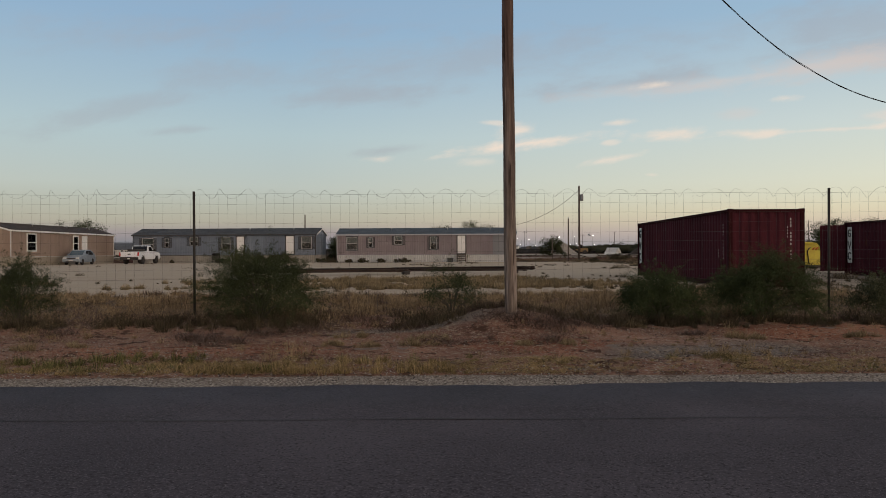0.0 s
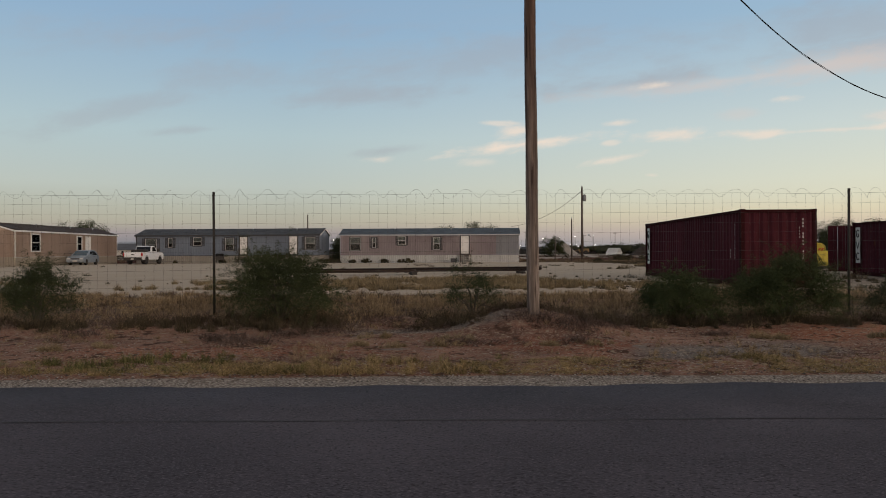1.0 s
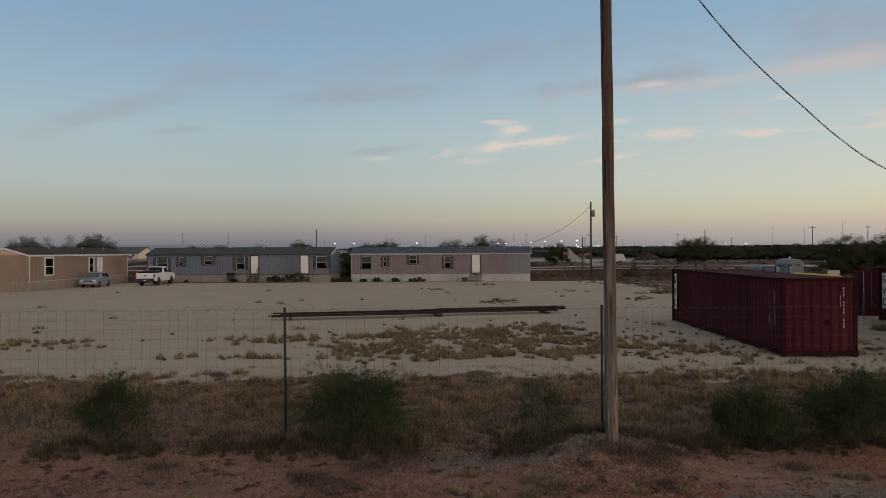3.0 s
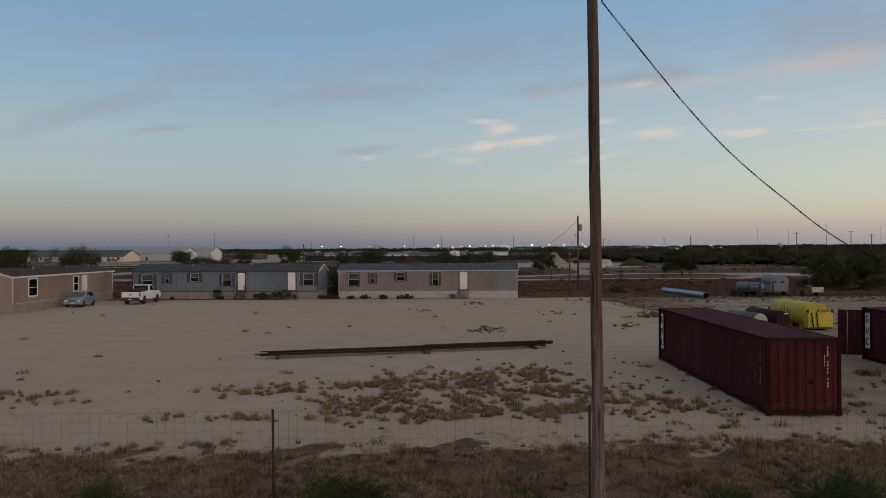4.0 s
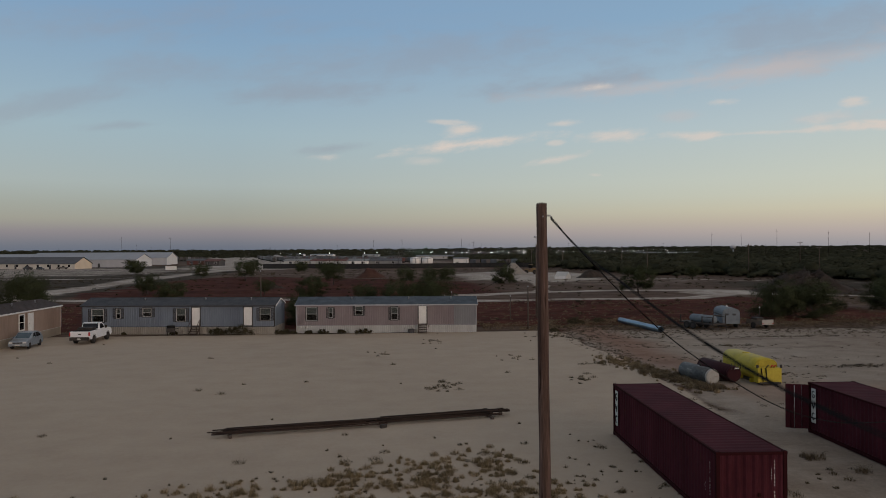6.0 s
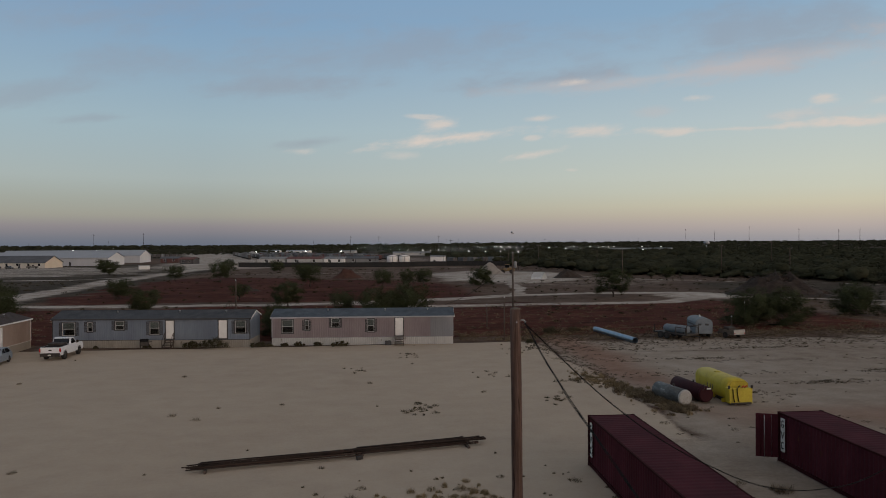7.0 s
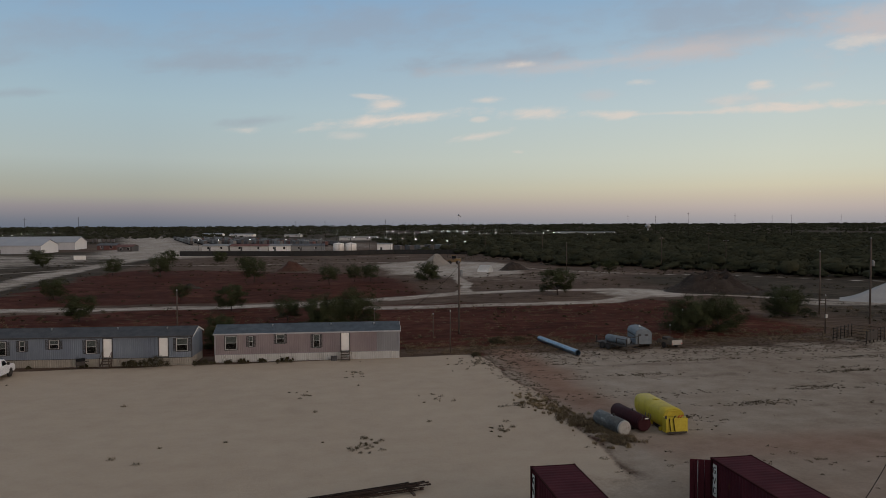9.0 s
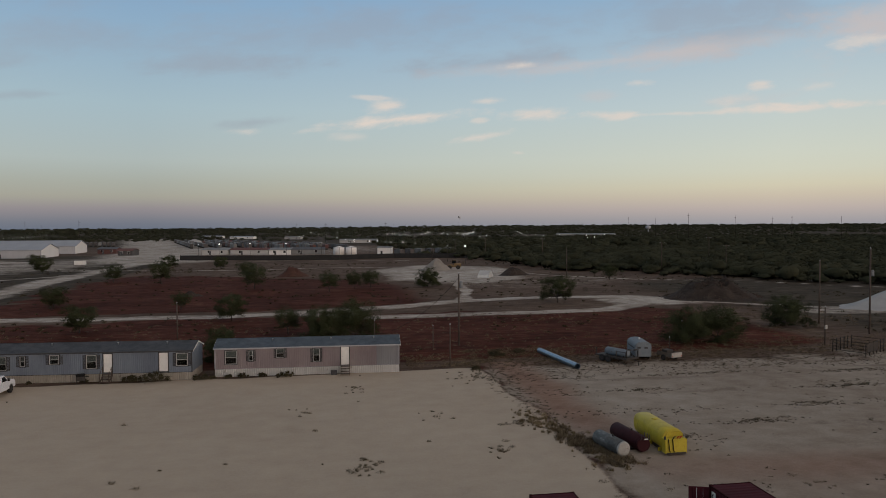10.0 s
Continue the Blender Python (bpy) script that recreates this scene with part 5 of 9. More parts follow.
    # tall dry grass along the fence
    x, y = picked(rng, 10500, -24, 24, 12.7, 21.6, lambda a, b: (1 - 0.95 * smooth(18.4, 20.6, b + 0.8 * waves(a, b, 0.7, 24))) * (1 - 0.45 * smooth(-0.5, 0.6, a) * smooth(4.5, 3.0, a)) * (0.35 + 0.65 * smooth(-0.6, 0.5, waves(a, b, 0.8, 25))) * smooth(12.6, 13.5, b + 0.3 * waves(a, b, 1.0, 29)))
    near = np.hypot(x + 0.4, y - 12.4) > 0.5
    x, y = x[near], y[near]
    s = rng.uniform(0.10, 0.30, len(x))
    bx, by, e, k = tufts(x, y, s, 42, rng)
    tall = (0.42 + 0.58 * rng.uniform(0, 1, len(x)) ** 1.7) * (1 - 0.40 * smooth(15, 18.5, y)) * (0.75 + 0.5 * smooth(-0.2, 0.8, waves(x, y, 0.9, 43)))
    h = rng.uniform(0.15, 0.42, len(bx)) * e * tall[k]
    stuff("fence_grass", blades("fence_grass", bx, by, h, 0.0065, 0.9, M["straw"], rng), "tall dry straw coloured grass along the fence", "grass")
    # rounded clumps at the back of the fence strip
    x, y = picked(rng, 2400, -22, 22, 16.2, 21.6, lambda a, b: (1 - smooth(19.0, 21.0, b + 0.7 * waves(a, b, 1.1, 96))) * (0.2 + 0.8 * smooth(-0.5, 0.4, waves(a, b, 1.2, 97))))
    s = 0.12 + 0.26 * rng.uniform(0, 1, len(x)) ** 1.5
    half = rng.uniform(0, 1, len(x)) < 0.82
    for pick_, nm, mt, lb in ((half, "straw_clumps", "straw", "round straw clumps behind the fence"), (~half, "brown_clumps", "dead_brush", "round dead brown clumps behind the fence")):
        stuff(nm, tussocks(nm, x[pick_], y[pick_], s[pick_], (0.07 + 0.55 * s[pick_]), 90, M[mt], rng, 0.008, 1.0), lb, "grass")
    # dead twiggy undergrowth at the foot of the bushes
    x, y = picked(rng, 6200, -22, 22, 12.8, 21.4, lambda a, b: (1 - 0.95 * smooth(14.2, 17.6, b + 1.0 * waves(a, b, 0.6, 52))) * (0.10 + 0.5 * smooth(0.0, 0.8, waves(a, b, 0.7, 26)) + 1.0 * sum(np.exp(-(((a - q) / 0.9) ** 2 + ((b - 13.4) / 0.6) ** 2)) for q in (-7.4, -6.3, -3.6, -1.7, -0.8, 0.4, 1.3, 3.4, 6.4, 8.6))))
    s = 0.14 + 0.36 * rng.uniform(0, 1, len(x)) ** 2.2
    bx, by, e, k = tufts(x, y, s, 40, rng)
    h = rng.uniform(0.10, 0.40, len(bx)) * e * (0.5 + 1.5 * s[k]) * (1 - 0.35 * smooth(15, 18, y))[k]
    stuff("dead_brush", blades("dead_brush", bx, by, h, 0.0065, 1.3, M["dead_brush"], rng), "dead brown twigs below the roadside bushes", "brush")
    # soft straw mounds in the fence strip
    x = np.array([2.5, 1.9, 0.6, 1.1, -3.1, -2.4, -12.8, -12.0, 5.9, 4.3, 6.5, 8.5, 8.6, 2.2, 7.4, -7.6, -8.2, 5.2, 3.3])
    y = np.array([17.1, 16.4, 17.7, 15.2, 15.3, 16.6, 17.3, 16.0, 19.6, 19.2, 18.5, 18.6, 17.6, 18.4, 17.4, 15.8, 17.0, 17.6, 16.0])
    q = np.repeat(np.arange(len(x)), 13)
    x, y = x[q] + rng.normal(size=len(q)) * 0.42, y[q] + rng.normal(size=len(q)) * 0.35
    s = 0.10 + 0.18 * rng.uniform(0, 1, len(x))
    stuff("straw_mounds", tussocks("straw_mounds", x, y, s, (0.14 + 0.85 * s) * rng.uniform(0.7, 1.15, len(x)), 110, M["straw"], rng, 0.006, 1.1), "soft rounded straw mounds along the wire fence", "grass")
    # Undergrowth at the bush feet, in a dark colour that stands for shade
    x = np.array([-4.95, -9.7, -1.35, 2.55, 4.45, 7.2, -6.6, 0.75])
    q = np.repeat(np.arange(len(x)), 60)
    x, y = x[q] + rng.uniform(-1.15, 1.15, len(q)), 13.0 + rng.normal(size=len(q)) * 0.28
    s = 0.08 + 0.14 * rng.uniform(0, 1, len(x))
    stuff("dark_undergrowth", tussocks("dark_undergrowth", x, y, s, (0.10 + 0.9 * s) * rng.uniform(0.6, 1.2, len(x)), 90, M["lot_weed"], rng, 0.006, 1.4), "dead undergrowth at the foot of the bushes, toned dark as their shade", "brush")
    # belt of tussocks in the yard
    def belt(a, b):
        top = np.interp(a, [-14, -7, 1.5, 4, 7.5], [28.2, 29.5, 33.8, 28.6, 24.6])
        low = 22.7 + 0.5 * waves(a, b, 0.9, 93)
        core = smooth(low - 0.3, low + 0.5, b) * (1 - smooth(top - 2.2, top + 0.8, b + 1.2 * waves(a, b, 0.9, 27))) * smooth(-8.6, -5.5, a + 0.8 * waves(a, b, 0.7, 94)) * (1 - smooth(4.5, 8.0, a))
        core = core * (0.22 + 0.78 * smooth(-0.5, 0.35, waves(a, b, 1.5, 31)))
        left = 0.9 * np.exp(-(((a + 10.2) / 1.5) ** 2 + ((b - 23.5) / 0.35) ** 2)) + 0.55 * np.exp(-(((a + 9.8) / 2.4) ** 2 + ((b - 27.6 + 0.05 * a) / 0.9) ** 2)) + 0.35 * np.exp(-(((a + 18.6) / 1.8) ** 2 + ((b - 27.2) / 1.3) ** 2))
        return np.maximum(core, left)
    x, y = picked(rng, 4600, -24, 9, 21.5, 35, belt)
    s = 0.13 + 0.25 * rng.uniform(0, 1, len(x)) ** 1.6
    stuff("yard_tufts", tussocks("yard_tufts", x, y, s, (0.09 + 0.62 * s) * rng.uniform(0.75, 1.2, len(x)), 130, M["belt_grass"], rng, 0.010, 0.75), "belt of olive and straw tufts across the pale yard", "grass")
    x, y = picked(rng, 2600, -24, 10, 21, 38, lambda a, b: 0.35 * belt(a, b) + 0.5 * belt(a * 0.85, 23 + (b - 23) * 0.8) * smooth(0.0, 0.7, waves(a, b, 1.7, 95)) + 0.10 * smooth(1, 5, a) * smooth(37, 31, b))
    s = 0.04 + 0.13 * rng.uniform(0, 1, len(x)) ** 2
    stuff("small_tufts", tussocks("small_tufts", x, y, s, (0.04 + 0.7 * s) * rng.uniform(0.7, 1.2, len(x)), 50, M["dark_tuft"], rng, 0.012, 1.2), "small olive tufts spread round the belt", "grass")
    # single dark tufts on the pale ground
    x, y = picked(rng, 3600, -40, 16, 18.5, 79, lambda a, b: 0.05 * smooth(44, 34, b) + 0.008 + (0.30 + 0.3 * smooth(-2, 6, a)) * smooth(38, 22, b) * smooth(-14, 4, a) + 0.35 * smooth(9, 15.5, a + 0.6 * waves(a, b, 0.6, 33)) * smooth(34, 44, b) * smooth(0.2, 0.8, waves(a, b, 1.4, 46)) + 0.8 * smooth(0.75, 1.0, waves(a, b, 0.16, 35)) * smooth(0.0, 0.6, waves(a, b, 1.6, 47)) * smooth(78, 60, b) * smooth(-8, 0, a))
    for cx_, cy_, rx, ry, n_ in ((0.9, 48.4, 0.9, 1.6, 26), (1.5, 72.3, 1.3, 2.0, 12), (11.0, 50.4, 1.1, 1.6, 16), (14.6, 75.5, 1.6, 2.2, 22), (14.6, 57.0, 1.2, 1.5, 14), (-3.0, 64.0, 1.6, 2.0, 7), (7.6, 61.0, 1.5, 2.0, 7)):
        x, y = np.concatenate([x, cx_ + rx * rng.normal(size=n_) * 0.6]), np.concatenate([y, cy_ + ry * rng.normal(size=n_) * 0.6])
    s = 0.08 + 0.30 * rng.uniform(0, 1, len(x)) ** 1.8
    bx, by, e, k = tufts(x, y, s, 64, rng)
    h = rng.uniform(0.10, 0.22, len(bx)) * np.sqrt(np.clip(2 * e - 1, 0.05, 1)) * (0.5 + s[k] * 4)
    stuff("scattered_tufts", blades("scattered_tufts", bx, by, h, 0.016, 0.9, M["dark_tuft"], rng), "scattered dark weeds on pale caliche", "weeds")
    # the barer lot beside the yard
    x, y = picked(rng, 24000, 15.5, 84, 20, 86, lambda a, b: 0.008 + 0.11 * smooth(0.1, 0.9, waves(a, b, 1.3, 44)) * smooth(-0.4, 0.6, waves(a, b, 0.25, 45)) + 0.36 * smooth(0.25, 0.9, waves(a * 0.6, b * 1.6, 0.4, 36)) + 0.6 * smooth(70, 79, b) + 0.9 * np.exp(-((a - 17.4) / 1.0) ** 2) * smooth(44, 50, b))
    for cx_, cy_, rx, ry, n_ in ((35.0, 53.4, 2.6, 0.6, 90), (43.3, 57.5, 2.6, 0.9, 80), (30.0, 66.0, 3.5, 0.5, 60), (52.0, 63.5, 5.0, 0.6, 90), (40.0, 72.0, 5.0, 0.5, 70), (58.0, 70.0, 6.0, 0.6, 90), (26.0, 50.5, 2.0, 0.8, 40)):
        x, y = np.concatenate([x, cx_ + rx * rng.normal(size=n_) * 0.6]), np.concatenate([y, cy_ + ry * rng.normal(size=n_) * 0.6])
    s = 0.07 + 0.30 * rng.uniform(0, 1, len(x)) ** 2.2
    bx, by, e, k = tufts(x, y, s, 24, rng)
    h = rng.uniform(0.05, 0.18, len(bx)) * e * (0.6 + s[k] * 3)
    stuff("lot_weeds", blades("lot_weeds", bx, by, h, 0.022, 1.0, M["lot_weed"], rng), "low brown weeds spread over the bare lot", "weeds")
    # thicker growth by the tanks
    x, y = picked(rng, 2300, 15.0, 22.5, 44.0, 82, lambda a, b: 0.5 * np.exp(-((a - 17.2) / 0.55) ** 2) * smooth(-0.1, 0.6, waves(a, b, 0.9, 49)) + (1 - smooth(0.9, 1.3, np.abs(b - 50) / 6)) - smooth(0.55, 1.05, np.hypot((a - 18.0 + 0.16 * (b - 48)) / 1.5, (b - 48.6) / 5.0) + 0.40 * waves(a, b, 1.4, 39)))
    xb, yb = picked(rng, 300, 15.6, 18.6, 24.0, 37, lambda a, b: 0.8 * smooth(18.6, 17.2, a) * smooth(0.25, 0.75, waves(a, b, 1.2, 50)))
    x, y = np.concatenate([x, xb]), np.concatenate([y, yb])
    s = rng.uniform(0.15, 0.45, len(x))
    bx, by, e, k = tufts(x, y, s, 80, rng)
    h = rng.uniform(0.18, 0.62, len(bx)) * e * (0.6 + s[k] * 1.4)
    stuff("tank_brush", blades("tank_brush", bx, by, h, 0.016, 0.8, M["tank_brush"], rng), "tall dry brush beside the old tanks", "brush")
    u = rng.uniform(0, 1, 210)
    x, y = 15.9 + 2.6 * u + rng.normal(size=210) * 0.75, 59 - 13.5 * u + rng.normal(size=210) * 1.1
    s = 0.10 + 0.30 * rng.uniform(0, 1, len(x)) ** 1.8
    stuff("lot_edge_clumps", tussocks("lot_edge_clumps", x, y, s, 0.10 + 0.8 * s, 90, M["belt_grass"], rng, 0.016, 0.9), "brown grass clumps along the edge of the lot", "grass")
    # rough grass behind the homes and past the lot
    x, y = picked(rng, 9000, -60, 95, 80.5, 130, lambda a, b: (0.7 * smooth(8, 14, a) * smooth(96, 84, b) + 0.15 + 0.6 * smooth(0.2, 0.9, waves(a * 0.5, b * 1.5, 0.25, 37)) * smooth(20, 50, a)))
    for n_, x0, x1, y0, y1 in ((900, 8.5, 30, 81, 92), (900, 28, 72, 82, 92)):
        xe, ye = picked(rng, n_, x0, x1, y0, y1, lambda a, b: 0.75 * smooth(-0.3, 0.6, waves(a, b, 0.5, 52)))
        x, y = np.concatenate([x, xe]), np.concatenate([y, ye])
    inside = (x > -39) & (x < 8.5) & (y < 90)
    x, y = x[~inside], y[~inside]
    s = rng.uniform(0.2, 0.6, len(x))
    bx, by, e, k = tufts(x, y, s, 22, rng)
    h = rng.uniform(0.12, 0.45, len(bx)) * e
    stuff("field_grass", blades("field_grass", bx, by, h, 0.035, 0.9, M["field_grass"], rng), "rough brown grass on the dirt beyond the homes", "grass")


build_grass()


def build_pebbles():
    rng = np.random.RandomState(9)
    oct_v = np.array([(1, 0, 0), (-1, 0, 0), (0, 1, 0), (0, -1, 0), (0, 0, 0.7), (0, 0, -0.7)], float)
    oct_f = np.array([(0, 2, 4), (2, 1, 4), (1, 3, 4), (3, 0, 4), (2, 0, 5), (1, 2, 5), (3, 1, 5), (0, 3, 5)])
    for name, n, y0, y1, lo, hi, colors, label in (
            ("shoulder_gravel", 14000, 7.55, 8.7, 0.005, 0.016, [(0.06, 0.052, 0.048), (0.165, 0.145, 0.132), (0.37, 0.338, 0.31)], "pale crushed gravel on the road shoulder"),
            ("verge_stones", 52000, 8.5, 13.8, 0.004, 0.018, [(0.08, 0.05, 0.042), (0.20, 0.145, 0.12), (0.36, 0.305, 0.265)], "small pale stones strewn on the red verge")):
        x, y = rng.uniform(-15, 13, n), rng.uniform(y0, y1, n)
        if name == "verge_stones":
            ok = rng.uniform(0, 1, n) < 0.25 + 0.75 * smooth(-0.3, 0.6, waves(x, y, 0.8, 41))
            x, y, n = x[ok], y[ok], int(ok.sum())
        r = lo + (hi - lo) * rng.uniform(0, 1, n) ** 3
        jitter = rng.uniform(0.6, 1.3, (n, 6, 3))
        co = oct_v[None] * jitter * r[:, None, None] + np.stack([x, y, ground_z(x, y) + r * 0.25], -1)[:, None]
        f = (np.arange(n)[:, None, None] * 6 + oct_f[None]).reshape(-1, 3)
        m = surface(name, colors, 0.85, 3, 20, bump=0, world_space=True, island=0.6)
        stuff(name, raw_mesh(name, co.reshape(-1, 3), f, 3, m), label, "gravel")


build_pebbles()


def leaf_cloud(name, centres, size, aspect, rng, material, flat=0.0, aim=None, face=None):
    """Small turned leaf quads at given places."""
    n = len(centres)
    u = rng.normal(size=(n, 3))
    if aim is not None:
        u = 0.8 * u + 1.0 * aim
    u /= np.linalg.norm(u, axis=1)[:, None]
    v = np.cross(u, rng.normal(size=(n, 3)))
    v /= np.linalg.norm(v, axis=1)[:, None]
    if face is not None:
        nrm = face + 0.45 * rng.normal(size=(n, 3))
        nrm /= np.linalg.norm(nrm, axis=1)[:, None]
        u = np.cross(nrm, u)
        u /= np.linalg.norm(u, axis=1)[:, None]
        v = np.cross(nrm, u)
    up = flat * np.array([[1.0, 1.0, 0.25]]) + (1 - flat)
    u, v = u * up, v * up
    s = size * rng.uniform(0.6, 1.4, n)[:, None]
    u, v = u * s / 2, v * s * aspect / 2
    co = np.stack([centres - u, centres + v, centres + u, centres - v], 1).reshape(-1, 3)
    f = np.arange(n * 4).reshape(-1, 4)
    return raw_mesh(name, co, f, 4, material)


def limbs(bm, rng, start, direction, length, radius, depth, tips, droop=0.0, forks=(2, 4)):
    """A tapering branch that forks; collects the points along the outer ones."""
    pts, rad, p, d = [], [], Vector(start), Vector(direction).normalized()
    seg = 4
    for i in range(seg + 1):
        pts.append(p.copy())
        rad.append(radius * (1 - 0.55 * i / seg))
        d = (d + Vector(rng.normal(size=3)) * 0.16 + Vector((0, 0, -droop))).normalized()
        p = p + d * (length / seg)
    tube(bm, pts, rad, 5 if depth > 1 else 4, False)
    if depth <= 1:
        tips += [pts[1], pts[2], pts[3], pts[4]]
    if depth > 0:
        for _ in range(rng.randint(forks[0], forks[1])):
            k = rng.randint(2, seg + 1)
            nd = (d + Vector(rng.normal(size=3)) * 0.65).normalized()
            nd.z = max(nd.z, -0.15)
            limbs(bm, rng, pts[k], nd, length * rng.uniform(0.55, 0.8), rad[k] * 0.75, depth - 1, tips, droop, forks)


def make_bush(name, x, y, w, h, seed, leaves, label, leaf=0.05, material="mesquite", stems=16):
    """Several leafy lobes on bent stems, each with feathery arching shoots, over a darker twiggy heart."""
    rng = np.random.RandomState(seed)
    t = thing(name, x, y, float(ground_z(x, y)) - 0.02, 0, label, "bush", "roadside bushes")
    bm, lobes = bmesh.new(), []
    for i in range(stems):
        a, out = i * 2.4 + rng.uniform(-0.4, 0.4), math.sqrt((i + 0.4) / stems)
        top = Vector((math.cos(a) * out * w * 0.37, math.sin(a) * out * w * 0.28, h * (0.30 + 0.40 * (1 - out ** 2)) * rng.uniform(0.70, 1.15)))
        bend = Vector((top.x * 0.35, top.y * 0.35, top.z * 0.62))
        tube(bm, [(top.x * 0.05, top.y * 0.05, 0.0), bend, top], [0.020, 0.014, 0.006], 5, False)
        for _ in range(4):
            tw = bend.lerp(top, rng.uniform(0.1, 0.9))
            dr = Vector((tw.x * 0.9, tw.y * 0.9, 0.25)) + Vector(rng.normal(size=3)) * 0.3
            tube(bm, [tw, tw + dr * 0.25, tw + dr * 0.45 + Vector((0, 0, -0.03))], [0.007, 0.005, 0.003], 4, False)
        lobes.append((top, rng.uniform(0.20, 0.33) * min(1.25 * h, w)))
    part("stem", bm, M["twig"], t)
    heart = np.array([0.0, 0.0, h * 0.22])
    nl = len(lobes)
    centre, radius = np.array([tuple(c) for c, _ in lobes]), np.array([r for _, r in lobes])
    n_sh = 60
    k = np.repeat(np.arange(nl), n_sh)
    d = rng.normal(size=(len(k), 3))
    d /= np.linalg.norm(d, axis=1)[:, None]
    away = centre[k] - heart
    away /= np.maximum(np.linalg.norm(away, axis=1), 0.05)[:, None]
    d = d * 0.85 + away * 0.70 + np.array([0, 0, 0.30])
    d /= np.linalg.norm(d, axis=1)[:, None]
    root = centre[k] + rng.normal(size=(len(k), 3)) * radius[k][:, None] * 0.24
    long_ = radius[k] * rng.uniform(0.55, 1.35, len(k)) * np.where(rng.uniform(0, 1, len(k)) < 0.16, 1.65, 1.0)
    n_fill = int(leaves * 0.16)
    q = rng.randint(0, len(k), leaves - n_fill)
    run = rng.uniform(0.02, 1.0, len(q)) ** 0.8
    side = np.cross(d, rng.normal(size=d.shape))
    side /= np.linalg.norm(side, axis=1)[:, None]
    along = root[q] + d[q] * (long_[q] * run)[:, None]
    along[:, 2] -= 0.32 * long_[q] * run ** 2.2
    feather = (0.016 + 0.042 * np.sin(np.pi * np.clip(run, 0, 1)) ** 0.7) * rng.uniform(-1, 1, len(q))
    c_leaf = along + side[q] * feather[:, None] + rng.normal(size=along.shape) * 0.010
    aim_leaf = d[q] * 0.8 + side[q] * np.sign(feather)[:, None]
    r = rng.uniform(0, 1, n_fill) ** 0.5
    v = rng.normal(size=(n_fill, 3))
    v /= np.linalg.norm(v, axis=1)[:, None]
    fill = v * r[:, None] * np.array([w * 0.36, w * 0.27, h * 0.26]) + np.array([0, 0, h * 0.27])
    c = np.concatenate([c_leaf, fill])
    c[:, 2] = np.abs(c[:, 2]) + 0.02
    ob = new("foliage", leaf_cloud("foliage", c, leaf, 0.20, rng, M[material], 0.0, np.concatenate([aim_leaf, v]) * 1.3))
    ob.parent = t
    return t


make_bush("mesquite_bush", -4.95, 13.15, 2.35, 1.5, 11, 120000, "dense green mesquite bush in front of the wire fence", 0.030, "bush_leaf", 17)
make_bush("mesquite_bush", -9.7, 13.6, 1.45, 1.42, 12, 52000, "small green mesquite bush at the fence", 0.031, "bush_leaf", 12)
make_bush("mesquite_bush", -1.35, 13.45, 1.3, 1.15, 13, 14000, "thin sparse green bush beside the wooden pole", 0.032, "bush_leaf", 7)
make_bush("mesquite_bush", 2.55, 13.3, 1.8, 0.98, 14, 80000, "low dense dark green bush at the fence", 0.030, "mesquite", 15)
make_bush("mesquite_bush", 4.45, 13.15, 2.1, 1.42, 15, 120000, "tall rounded green bush hiding the container's foot", 0.030, "mesquite", 16)
make_bush("mesquite_bush", 7.2, 13.7, 1.5, 1.0, 16, 24000, "low greyish green bush by a fence post", 0.048, "mesquite_dry", 10)
make_bush("mesquite_bush", -14.6, 14.0, 1.8, 1.0, 17, 20000, "low greyish green bush along the fence", 0.055, "mesquite_dry", 10)


